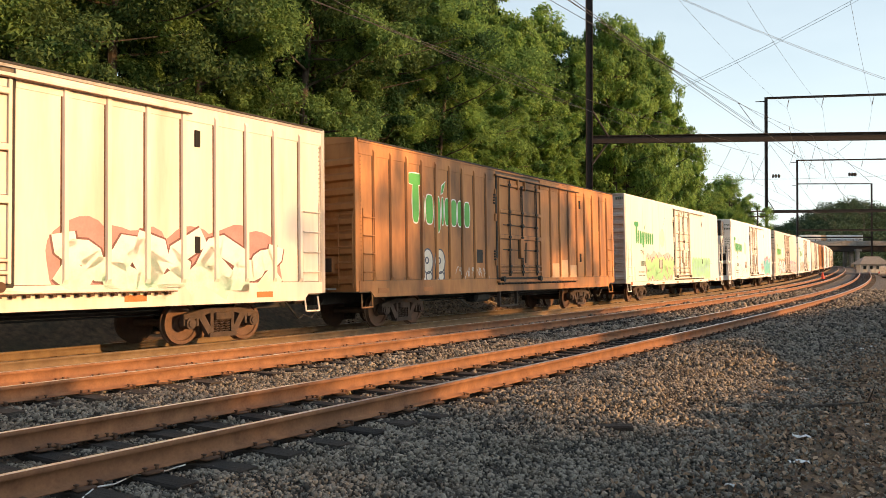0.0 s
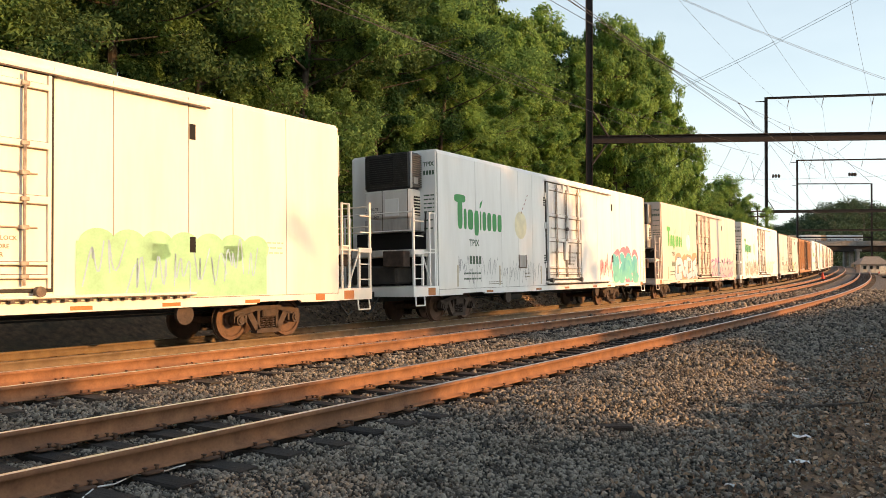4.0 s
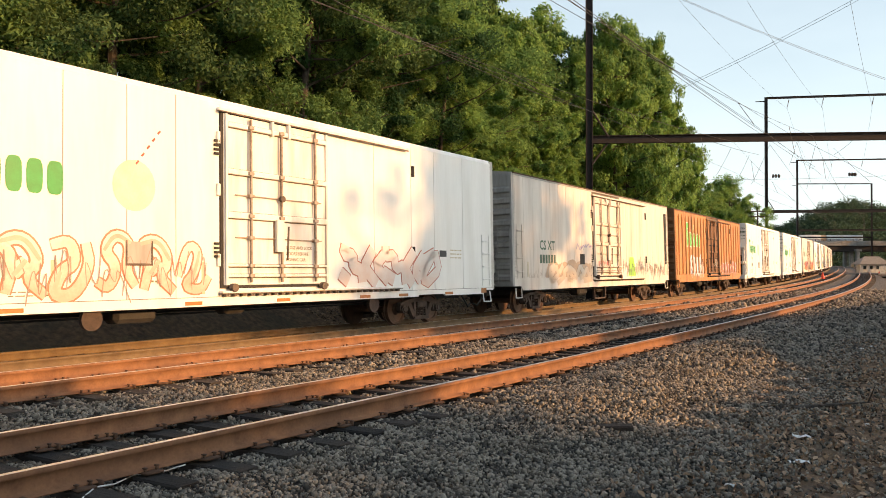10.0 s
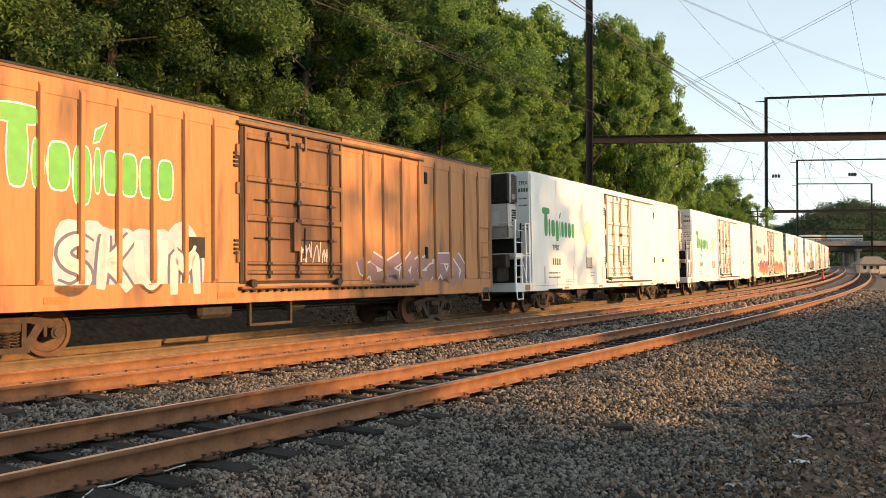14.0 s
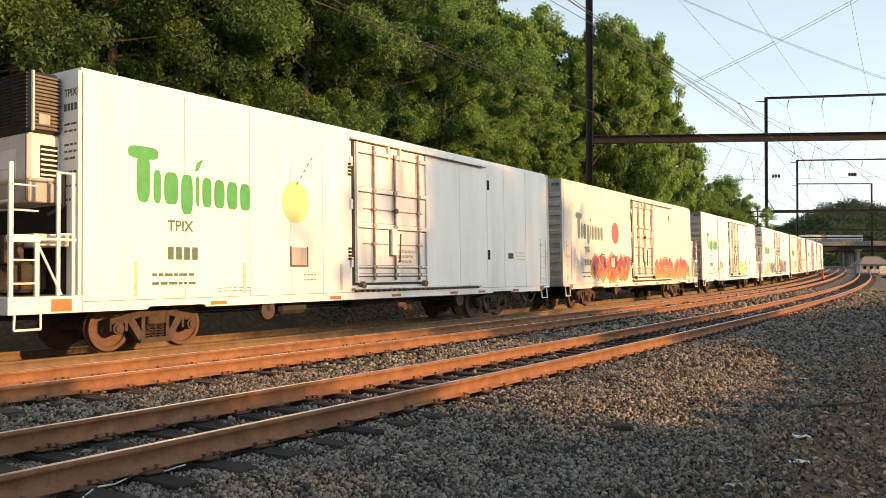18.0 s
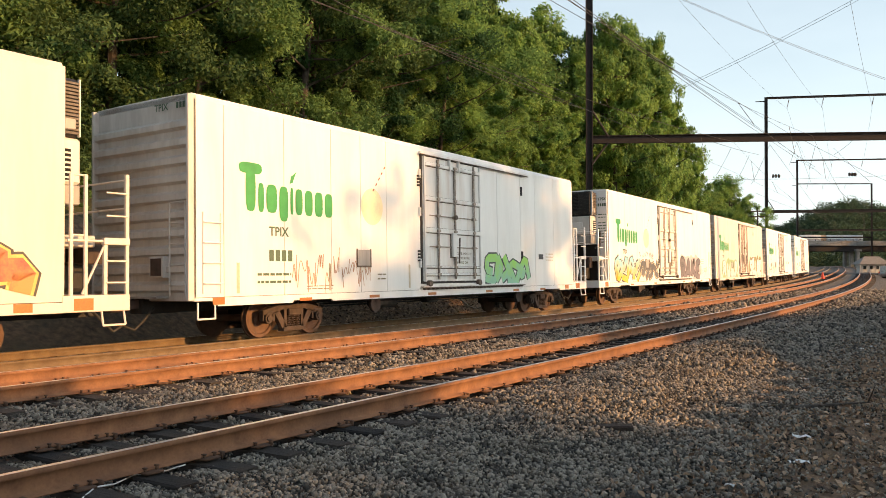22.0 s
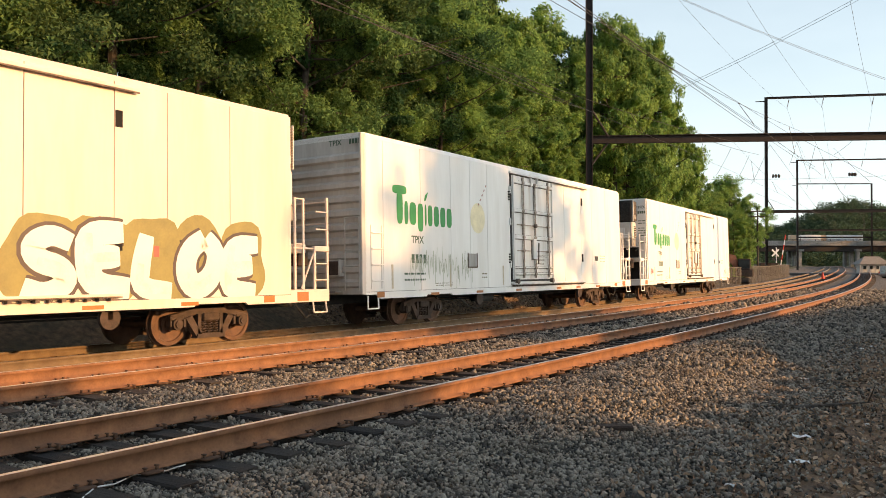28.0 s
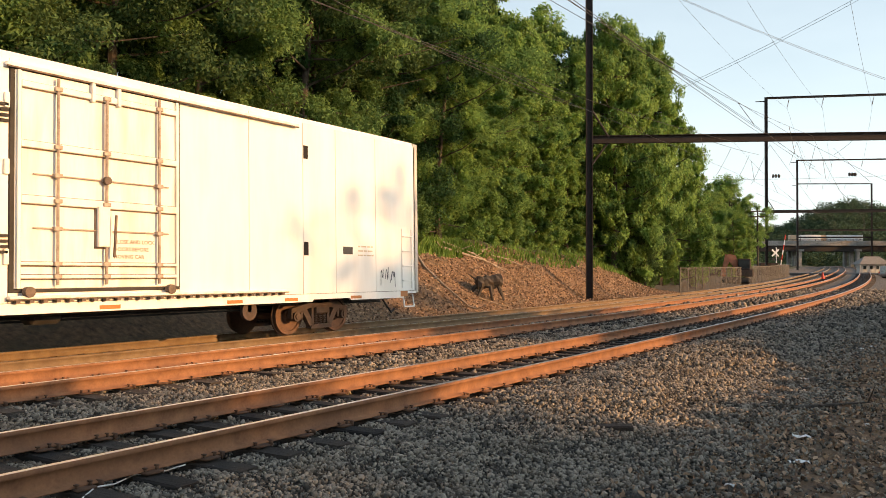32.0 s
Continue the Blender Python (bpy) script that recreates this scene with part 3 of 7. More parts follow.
def tree_parts(seed, height, radius, base, clumps, per, leaf, material, trunk_r=0.22, lean=0.05, face=0.7, to_light=0.0, fine=1.0):
    """Trunk with limbs, and a crown of leaf clumps with gaps and an uneven outline. Returns the two meshes."""
    rr, r = random.Random(seed), np.random.RandomState(seed)
    bm = bmesh.new()
    pts = [Vector((0, 0, -0.5))]
    for i in range(1, 8):
        k = i / 7
        pts.append(Vector((math.sin(seed + k * 3) * lean * height * k, math.cos(seed * 2 + k * 2.4) * lean * height * k, height * 0.86 * k)))
    for i in range(7):
        bm_rod(bm, pts[i], pts[i + 1], trunk_r * (1 - i / 8.2) * (1.35 if i == 0 else 1), 8, trunk_r * (1 - (i + 1) / 8.2))
    cs, rad = [], []
    nb = max(8, clumps // 7)
    for i in range(nb):
        k = base + (1 - base) * (i + rr.random()) / nb
        at = pts[0].lerp(pts[-1], min(1, k * 0.98))
        j = min(6, int(k * 7))
        at = pts[j].lerp(pts[j + 1], k * 7 - j) if k < 0.99 else pts[-1]
        ang = i * 2.4 + rr.uniform(-0.5, 0.5)
        prof = math.sin(math.pi * min(1, ((k - base) / (1 - base)) * 0.86 + 0.14)) ** 0.6
        ln = radius * prof * rr.uniform(0.65, 1.12)
        tip = at + Vector((math.cos(ang) * ln, math.sin(ang) * ln, ln * rr.uniform(-0.05, 0.45)))
        mid = at.lerp(tip, 0.5) + Vector((0, 0, -0.06 * ln))
        bm_rod(bm, at, mid, 0.055 * trunk_r / 0.22, 5, 0.032 * trunk_r / 0.22)
        bm_rod(bm, mid, tip, 0.032 * trunk_r / 0.22, 5, 0.012)
        for _ in range(7):
            q = at.lerp(tip, rr.uniform(0.38, 1.05)) + Vector((rr.gauss(0, 0.13), rr.gauss(0, 0.13), rr.gauss(0.05, 0.1))) * radius
            cs.append(q), rad.append(radius * fine * rr.uniform(0.07, 0.24))
    me = bpy.data.meshes.new("trunk")
    bm.to_mesh(me)
    bm.free()
    me.materials.append(M_BARK)
    v, f = leaf_cloud(np.array(cs), np.array(rad), per, leaf, r, face=face, to_light=to_light)
    return me, mesh_np("crown", v, f, (material,))


def plant(meshes, x, y, turn, size, name, label, category, group="", sink=0.0, tall=1.0):
    z = float(ground_z(np.array([x]), np.array([y]))[0]) - sink
    m = Matrix.Translation((x, y, z)) @ Matrix.Rotation(turn, 4, "Z")
    t = thing(name, label, category, group, at=m @ Matrix.Diagonal((size, size, size * tall, 1)))
    for n, me in zip(("trunk", "crown"), meshes):
        ob = new(n, me)
        ob.parent = t
    return t


def build_trees():
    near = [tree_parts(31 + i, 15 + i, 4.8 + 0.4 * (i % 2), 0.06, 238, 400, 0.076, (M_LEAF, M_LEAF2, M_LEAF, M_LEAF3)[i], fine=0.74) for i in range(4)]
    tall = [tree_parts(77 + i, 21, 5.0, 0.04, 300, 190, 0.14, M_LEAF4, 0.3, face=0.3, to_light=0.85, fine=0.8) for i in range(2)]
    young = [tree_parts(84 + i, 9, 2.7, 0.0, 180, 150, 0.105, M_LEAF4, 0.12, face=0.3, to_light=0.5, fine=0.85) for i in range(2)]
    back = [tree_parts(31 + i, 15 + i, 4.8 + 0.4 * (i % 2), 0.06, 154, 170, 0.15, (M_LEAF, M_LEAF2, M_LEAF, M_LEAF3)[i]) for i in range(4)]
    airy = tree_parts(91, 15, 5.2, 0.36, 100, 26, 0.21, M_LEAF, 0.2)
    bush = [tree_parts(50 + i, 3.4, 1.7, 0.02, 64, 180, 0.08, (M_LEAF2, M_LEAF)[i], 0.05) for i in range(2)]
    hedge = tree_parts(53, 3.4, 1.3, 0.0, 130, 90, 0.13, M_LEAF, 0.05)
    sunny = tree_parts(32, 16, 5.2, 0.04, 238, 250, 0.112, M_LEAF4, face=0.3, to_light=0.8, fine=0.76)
    r = random.Random(8)
    L1 = "tall leafy green broadleaf tree on the wooded bank"
    # the wooded slope behind the tracks: front row, then deeper rows
    for row, (o, step, size) in enumerate(((-11.2, 3.9, 1.0), (-16.5, 4.6, 1.15), (-24, 6.0, 1.3))):
        s = -26.0 + row * 2
        while s < (27, 36, 50)[row]:
            p = spot(s + r.uniform(-0.8, 0.8), o + r.uniform(-1.2, 1.2))
            # front row: dark leaf copies paint in the shaded hollow, light ones the sun
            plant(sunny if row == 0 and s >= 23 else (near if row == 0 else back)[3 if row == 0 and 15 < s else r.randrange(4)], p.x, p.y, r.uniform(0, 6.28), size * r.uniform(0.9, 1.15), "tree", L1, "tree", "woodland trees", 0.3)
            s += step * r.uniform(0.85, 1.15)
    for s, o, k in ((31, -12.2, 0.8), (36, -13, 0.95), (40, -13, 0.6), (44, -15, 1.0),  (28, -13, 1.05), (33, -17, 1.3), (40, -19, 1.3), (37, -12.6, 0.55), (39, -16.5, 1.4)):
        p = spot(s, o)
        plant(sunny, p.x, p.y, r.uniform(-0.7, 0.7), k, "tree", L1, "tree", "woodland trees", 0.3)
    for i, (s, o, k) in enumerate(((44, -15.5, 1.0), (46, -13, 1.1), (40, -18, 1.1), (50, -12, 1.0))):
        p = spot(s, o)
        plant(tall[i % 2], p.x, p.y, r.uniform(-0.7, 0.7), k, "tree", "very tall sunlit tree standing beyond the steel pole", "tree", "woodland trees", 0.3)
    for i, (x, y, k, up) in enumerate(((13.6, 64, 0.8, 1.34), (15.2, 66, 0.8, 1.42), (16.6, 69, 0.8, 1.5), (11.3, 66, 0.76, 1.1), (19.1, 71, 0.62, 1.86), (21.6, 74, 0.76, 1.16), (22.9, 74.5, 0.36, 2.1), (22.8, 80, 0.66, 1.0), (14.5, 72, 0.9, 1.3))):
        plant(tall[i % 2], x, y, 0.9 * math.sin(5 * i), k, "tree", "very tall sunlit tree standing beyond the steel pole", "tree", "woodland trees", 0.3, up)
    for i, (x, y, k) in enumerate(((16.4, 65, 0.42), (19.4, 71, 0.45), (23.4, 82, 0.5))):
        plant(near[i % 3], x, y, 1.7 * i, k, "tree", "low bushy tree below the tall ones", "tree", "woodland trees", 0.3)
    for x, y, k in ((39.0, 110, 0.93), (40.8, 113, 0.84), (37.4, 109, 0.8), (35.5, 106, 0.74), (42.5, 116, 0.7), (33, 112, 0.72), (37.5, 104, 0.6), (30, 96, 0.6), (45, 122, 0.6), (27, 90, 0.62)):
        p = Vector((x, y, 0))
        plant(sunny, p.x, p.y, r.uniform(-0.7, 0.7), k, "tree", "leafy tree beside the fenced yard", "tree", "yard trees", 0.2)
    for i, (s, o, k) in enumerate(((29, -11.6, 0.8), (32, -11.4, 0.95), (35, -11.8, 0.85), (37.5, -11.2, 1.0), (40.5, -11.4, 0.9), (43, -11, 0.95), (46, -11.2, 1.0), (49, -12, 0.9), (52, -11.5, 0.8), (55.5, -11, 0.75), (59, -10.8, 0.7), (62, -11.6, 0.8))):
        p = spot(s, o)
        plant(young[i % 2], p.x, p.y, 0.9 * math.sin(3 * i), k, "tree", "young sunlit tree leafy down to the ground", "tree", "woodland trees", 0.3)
    for i in range(46):
        s, o = r.uniform(-20, 58), -8.4 - r.uniform(0, 1.8)
        small = 0.5 if s > 22 else 1.0
        o -= 2.6 * (1 - small) * 2
        p = spot(s, o)
        plant(bush[i % 2], p.x, p.y, r.uniform(0, 6.28), small * r.uniform(0.45, 1.0), "shrub", "green leafy shrub at the top of the bank", "shrub", "bank shrubs", 0.15)
    # unseen trees and a hedge across the tracks, placed to cast shade on the line
    for x, y, k in ((24, -24.4, 0.9), (22, -17.7, 0.9), (22, -11.7, 0.9), (21, -6.5, 0.85), (22, -4.8, 0.8), (17, -12.5, 0.6), (17, -7.5, 0.6), (16.5, -2.6, 0.5), (17.2, 0.9, 0.45), (22, 0.2, 0.43), (29, -17.1, 1), (29, -11.1, 1), (29, -7.5, 0.9), (34, -9.7, 1.1)):
        plant(back[r.randrange(4)], x, y, r.uniform(0, 6.28), k, "tree", "leafy tree on the open side of the tracks", "tree", "shade trees", 0.2)
    for x, y, k in ((31, 12.4, 0.98), (34, 15.2, 1.05), (36, 11.0, 0.98), (33, 17.6, 0.98), (39.5, 13.6, 1.05), (30, 15.4, 0.92), (41, 10.2, 0.98)):
        plant(airy, x, y, r.uniform(0, 6.28), k, "tree", "thin-crowned tree on the open side of the tracks", "tree", "shade trees", 0.2)
    # unseen trees added to keep the sun off the bridge and pavilion
    for x, y, k in ((146, 228, 1.5), (153, 240, 1.6), (160, 250, 1.5), (170, 258, 1.6), (178, 268, 1.5), (92, 138, 0.6), (97, 150, 0.6), (88, 130, 0.5)):
        plant(back[r.randrange(4)], x, y, r.uniform(0, 6.28), k, "tree", "unseen leafy tree shading the road and the bridge", "tree", "shade trees", 0.2)
    for y in (-0.6, 0.9, 2.4):
        plant(bush[0], 13.9, y, y, 1.15, "shrub", "large leafy shrub at the end of the unseen low hedge", "shrub", "hedge shrubs", 0.1)
    # unseen hedge on the open side, its top rising and falling to shape the shade
    for i in range(52):
        reach = 7.2 + i * 0.85
        edge = np.interp(reach, [7, 8, 9.1, 12, 14.7, 15.8, 17, 20, 21.5, 22.5, 24, 30, 36, 46, 60], [0.9, 1.3, 2.2, 3.7, 5.3, 4.8, 3.9, 5.9, 8.6, 9.6, 8.6, 12.0, 16, 25, 33])
        h = 1.9
        for _ in range(4):
            y = reach - 1.41 * h
            x = max(13.4, 0.553 * y + 4.4)
            h = max(0.9, (x - edge) / 4.09)
        for dx in (0, 0.9):
            plant(hedge, x + dx + r.uniform(-0.15, 0.15), y + 0.3 * dx, r.uniform(0, 6.28), h / 3.25 * r.uniform(0.96, 1.03), "shrub", "leafy shrub of an unseen low shading hedge", "shrub", "hedge shrubs", 0.1)


build_trees()


# ---- electric line portals ----
PORTALS = [(8.8, 48.2, -5.6), (48.2, 119.4, -10.0), (85.8, 194.0, -8.0), (112.3, 254.0, -3.0)]
PORTAL_SPAN, BEAM_Z, TOP_Z = 23.0, 9.0, 26.1


def i_section(name, mat, parent, a, b, w, h, t=0.03):
    """A rolled steel joist from a to b; h is its depth, w its flange."""
    a, b = Vector(a), Vector(b)
    d = b - a
    up = Vector((0, 0, 1)) if abs(d.normalized().z) < 0.5 else Vector((1, 0, 0))
    x = d.cross(up).normalized()
    y = x.cross(d).normalized()
    w, h = w / 2, h / 2
    prof = [(-w, -h), (w, -h), (w, -h + t), (t / 2, -h + t), (t / 2, h - t), (w, h - t), (w, h), (-w, h), (-w, h - t), (-t / 2, h - t), (-t / 2, -h + t), (-w, -h + t)]

    def build(bm):
        p = [bm.verts.new(a + x * u + y * v) for u, v in prof]
        r = [bm.verts.new(b + x * u + y * v) for u, v in prof]
        for i in range(12):
            bm.faces.new((p[i], p[(i + 1) % 12], r[(i + 1) % 12], r[i]))
        bm.faces.new(p[::-1])
        bm.faces.new(r)
    return made(name, build, mat, parent)


def build_portals():
    for i, (x, y, skew) in enumerate(PORTALS):
        p = -radians(skew)
        g = float(ground_z(np.array([x]), np.array([y]))[0])
        t = thing("catenary_portal", "tall dark steel catenary portal spanning the tracks", "steel portal", "catenary portals",
                  at=Matrix.Translation((x, y, 0)) @ Matrix.Rotation(-p, 4, "Z"))
        for u in (0.0, PORTAL_SPAN):
            i_section("post", M_STEEL, t, (u, 0, g - 0.5), (u, 0, TOP_Z), 0.4, 0.4, 0.04)
        i_section("beam", M_STEEL, t, (0.2, 0, BEAM_Z), (PORTAL_SPAN - 0.2, 0, BEAM_Z), 0.34, 0.46, 0.03)
        i_section("top_beam", M_STEEL, t, (0.15, 0, TOP_Z - 0.15), (PORTAL_SPAN - 0.15, 0, TOP_Z - 0.15), 0.25, 0.32, 0.03)
        boxes("side_arm", M_STEEL, t, (-1.5, -0.1, -0.05, 0.05, TOP_Z - 0.7, TOP_Z - 0.58), bevel=0.01)
        for u, d in ((0.0, 1), (PORTAL_SPAN, -1)):
            for zz in (-1.5, 1.8):
                rods("brace", M_STEEL, t, 0.06, ((u + d * 0.15, 0, BEAM_Z + zz), (u + d * 1.15, 0, BEAM_Z + 0.15 * (1 if zz > 0 else -1))))
        boxes("foot_plate", M_STEEL, t, (-0.3, 0.3, -0.3, 0.3, g - 0.05, g + 0.04), bevel=0.01)
        # insulator strings under the top and the lower beam
        for u in (3.3, 8.1, 15.0):
            for zt, ln in ((TOP_Z - 0.2, 1.6),):
                def build(bm, u=u, zt=zt, ln=ln):
                    bm_rod(bm, (u, 0, zt), (u - 0.35 * ln / 1.6, 0, zt - ln), 0.03, 6)
                    for q in range(6):
                        f = 0.25 + 0.1 * q
                        bm_rod(bm, (u - 0.35 * ln / 1.6 * f, 0, zt - ln * f), (u - 0.35 * ln / 1.6 * (f + 0.03), 0, zt - ln * (f + 0.03)), 0.075, 8)
                made("insulator", build, M_IRON, t)


build_portals()


def wire(a, b, sag, r, name="catenary_wire", label="thin overhead electric wire", n=14):
    """One hanging wire, as a thin tube."""
    a, b = np.array(a, float), np.array(b, float)
    k = np.linspace(0, 1, n)
    c = a + (b - a) * k[:, None]
    c[:, 2] -= sag * 4 * k * (1 - k)
    d = (b - a) / np.linalg.norm(b - a)
    u = np.cross(d, (0, 0, 1.0))
    u /= np.linalg.norm(u)
    w = np.cross(u, d)
    ring = [u * r, w * r, -u * r, -w * r]
    v = np.concatenate([c[:, None] + q for q in ring], 1).reshape(-1, 3)
    i, j = np.meshgrid(np.arange(n - 1), np.arange(4), indexing="ij")
    f = np.stack([i * 4 + j, i * 4 + (j + 1) % 4, (i + 1) * 4 + (j + 1) % 4, (i + 1) * 4 + j], -1).reshape(-1, 4)
    ob = new(name, mesh_np(name, v, f, (M_WIRE,)))
    return tagged(ob, label, "wire", "overhead wires")


def portal_point(i, u, z):
    """A place on portal i; 0 is one behind the camera."""
    x, y, skew = PORTALS[i] if i >= 0 else (*spot(-38, -4.2).xy, -8.0)
    p = -radians(skew)
    return (x + u * math.cos(p), y - u * math.sin(p), z)


CATENARY_S = (-47.0, 30.0, 108.0, 190.0, 255.0)


def build_wires():
    # messenger, contact wire and hangers over the two nearer tracks
    for o in (3.8, 7.74):
        for s0, s1 in zip(CATENARY_S, CATENARY_S[1:]):
            a, b = spot(s0, o), spot(s1, o)
            wire((a.x, a.y, 8.2), (b.x, b.y, 8.2), 1.3, 0.008, label="sagging messenger wire of the overhead line", n=24)
            ks = np.linspace(0, 1, 7)
            pts = [spot(s0 + (s1 - s0) * k, o) for k in ks]
            for p, r in zip(pts, pts[1:]):
                wire((p.x, p.y, 6.55), (r.x, r.y, 6.55), 0.0, 0.007, label="contact wire over a track", n=3)
            for k in (0.08, 0.2, 0.32, 0.68, 0.8, 0.92):
                c, m = spot(s0 + (s1 - s0) * k, o), a.lerp(b, k)
                wire((c.x, c.y, 6.55), (m.x + 0.01, m.y, 8.2 - 1.3 * 4 * k * (1 - k)), 0, 0.01, "dropper", "thin wire hanger of the overhead line", 2)
    # feeders between the tops of the portals
    for i in range(3):
        for u0, u1 in ((-0.3, 3.0), (5.2, 7.9), (13.9, 14.7)) if i == 0 else ((3.0, 3.0), (7.9, 7.9), (14.7, 14.7)):
            wire(portal_point(i, u0, TOP_Z - 1.8), portal_point(i + 1, u1, TOP_Z - 1.8), 1.0, 0.014, label="thin feeder wire high between the portals")
    # wires that cross the line
    for (xa, ya, za), (xb, yb, zb) in CROSSING_WIRES:
        wire((xa, ya, za), (xb, yb, zb), 0.3, 0.014, label="thin wire crossing high over the tracks")
    for a, b in PULL_OFF_WIRES:
        wire(a, b, 0.15, 0.024, "pull_off_wire", "thin slanting pull-off wire of the overhead line", 5)


# ends of the wires that cross the line, near and far
CROSSING_WIRES = [
    ((18.04, 69.82, 15.7), (31.69, 57.74, 21.75)),
    ((18.04, 69.82, 15.5), (31.69, 57.74, 21.51)),
    ((16.72, 59.74, 21.74), (42.21, 69.81, 16.32)),
    ((16.93, 59.74, 21.74), (42.21, 69.81, 16.47)),
    ((34.04, 118.85, 13.72), (69.97, 115.84, 14.29)),
    ((-3.57, 25.89, 10.19), (8.47, 46.89, 10.55)),
]
PULL_OFF_WIRES = [
    ((6.07, 39.83, 14.88), (50.84, 109.84, 14.24)),
    ((20.25, 69.77, 19.06), (53.32, 118.77, 19.45)),
    ((6.16, 39.83, 14.96), (51.07, 109.84, 14.55)),
    ((21.89, 69.86, 12.65), (46.86, 118.8, 17.43)),
    ((48.45, 118.78, 19.02), (93.6, 189.94, 7.52)),
    ((35.05, 79.84, 14.21), (65.74, 118.85, 13.59)),
    ((61.03, 118.77, 19.79), (58.02, 118.8, 17.44)),
    ((52.56, 118.78, 19.19), (69.12, 149.83, 15.6)),
    ((57.93, 118.79, 18.45), (63.39, 118.85, 13.42)),
    ((46.45, 118.88, 11.72), (84.08, 189.86, 13.8)),
    ((39.52, 109.8, 17.17), (40.58, 118.84, 14.4)),
    ((45.44, 118.8, 17.34), (43.93, 118.84, 14.23)),
    ((48.45, 118.78, 18.77), (45.78, 118.86, 13.06)),
    ((52.48, 118.78, 19.28), (51.39, 118.82, 15.84)),
    ((55.25, 118.78, 18.86), (54.33, 118.83, 15.26)),
]
build_wires()
for place in ((38.03, 117.45, 13.75), (48.97, 117.45, 14.1), (60.16, 117.44, 14.36)):
    ins = thing("strain_insulator", "dark ribbed insulator on a cross wire", "insulator", "cross-wire insulators", at=Matrix.Translation(place))
    for j in range(3):
        made("disc", lambda bm, j=j: bm_rod(bm, (-0.6 + 0.42 * j, 0, 0), (-0.42 + 0.42 * j, 0, 0), 0.3, 10, 0.22), M_STEEL, ins)


# ---- the bank: dead leaves, grass, fallen wood ----
M_GRASS = leaf_material("bank_grass", (0.06, 0.13, 0.025), (0.2, 0.32, 0.07), 0.3)


def build_bank():
    r = np.random.RandomState(44)
    # dead leaves on the bank and at the foot of it, and under the trees on the open side
    s = np.concatenate([r.uniform(5, 48, 40000), r.uniform(-14, 8, 16000)])
    o = np.concatenate([-3.0 - r.uniform(0, 1, 40000) ** 0.8 * 6.2, 11.3 + r.uniform(0, 1, 16000) ** 0.8 * 4])
    p = line(s, o)
    z = ground_z(p[:, 0], p[:, 1])
    n = len(s)
    c = np.stack([p[:, 0], p[:, 1], z + r.uniform(0.005, 0.05, n)], -1)
    nr = r.normal(size=(n, 3)) * 0.75 + np.array([0.2, -0.3, 0.9])
    nr /= np.linalg.norm(nr, axis=1)[:, None]
    t = np.cross(nr, r.normal(size=(n, 3)))
    t /= np.linalg.norm(t, axis=1)[:, None]
    b = np.cross(nr, t)
    L = np.where(o > 0, 0.035, 0.062)[:, None] * r.uniform(0.5, 1.4, (n, 1))
    v = np.stack([c - t * L, c + b * L * 0.5 + nr * L * 0.25, c + t * L, c - b * L * 0.5 + nr * L * 0.25], 1).reshape(-1, 3)
    ob = new("dead_leaves", mesh_np("dead_leaves", v, np.arange(4 * n).reshape(-1, 4), (M_LITTER,)))
    tagged(ob, "brown dead leaves strewn over the bank", "leaf litter", kind="stuff")
    # grass along the top of the bank
    m = 15000
    s, o = r.uniform(4, 50, m), -7.4 - np.abs(r.normal(0, 0.9, m))
    keep = (wave(s, o * 2, 2.0, 71) > -0.6) & ((s < 23) | (r.uniform(size=m) < 0.25))
    s, o = s[keep], o[keep]
    m = len(s)
    p = line(s, o)
    z = ground_z(p[:, 0], p[:, 1]) - 0.03
    h, a, w = r.uniform(0.12, 0.5, m), r.uniform(0, 6.28, m), r.uniform(0.015, 0.045, m)
    lx, ly = np.cos(a) * h * 0.4, np.sin(a) * h * 0.4
    base = np.stack([p[:, 0], p[:, 1], z], -1)
    side = np.stack([-np.sin(a) * w, np.cos(a) * w, np.zeros(m)], -1)
    mid = base + np.stack([lx * 0.35, ly * 0.35, h * 0.65], -1)
    tip = base + np.stack([lx, ly, h], -1)
    v = np.stack([base - side, base + side, mid + side * 0.8, mid - side * 0.8, tip + side * 0.1, tip - side * 0.1], 1).reshape(-1, 3)
    k = 6 * np.arange(m)[:, None]
    f = np.concatenate([k + np.array([[0, 1, 2, 3]]), k + np.array([[3, 2, 4, 5]])])
    ob = new("grass", mesh_np("grass", v, f, (M_GRASS,)))
    tagged(ob, "bright green grass along the top of the bank", "grass", kind="stuff")


build_bank()


def on_ground(x, y, dz=0.0):
    return Vector((x, y, float(ground_z(np.array([float(x)]), np.array([float(y)]))[0]) + dz))


def branch(pts, r0, name, label, mat, twigs=2, seed=0):
    """A fallen branch through (s, o, lift) places."""
    rr = random.Random(seed)
    t = thing(name, label, "fallen branch", "fallen branches")
    P = []
    for s, o, lift in pts:
        q = spot(s, o)
        P.append(on_ground(q.x, q.y, lift))

    def build(bm):
        n = len(P) - 1
        for i in range(n):
            bm_rod(bm, P[i], P[i + 1], r0 * (1 - 0.75 * i / n), 7, r0 * (1 - 0.75 * (i + 1) / n))
    made("stem", build, mat, t)
    for _ in range(twigs):
        i = rr.randrange(len(P) - 1)
        a = P[i].lerp(P[i + 1], rr.random())
        b = a + Vector((rr.uniform(-0.7, 0.7), rr.uniform(-0.5, 0.5), rr.uniform(0.05, 0.35)))
        made("twig", lambda bm, a=a, b=b: bm_rod(bm, a, b, r0 * 0.4, 5, r0 * 0.15), mat, t)
    return t


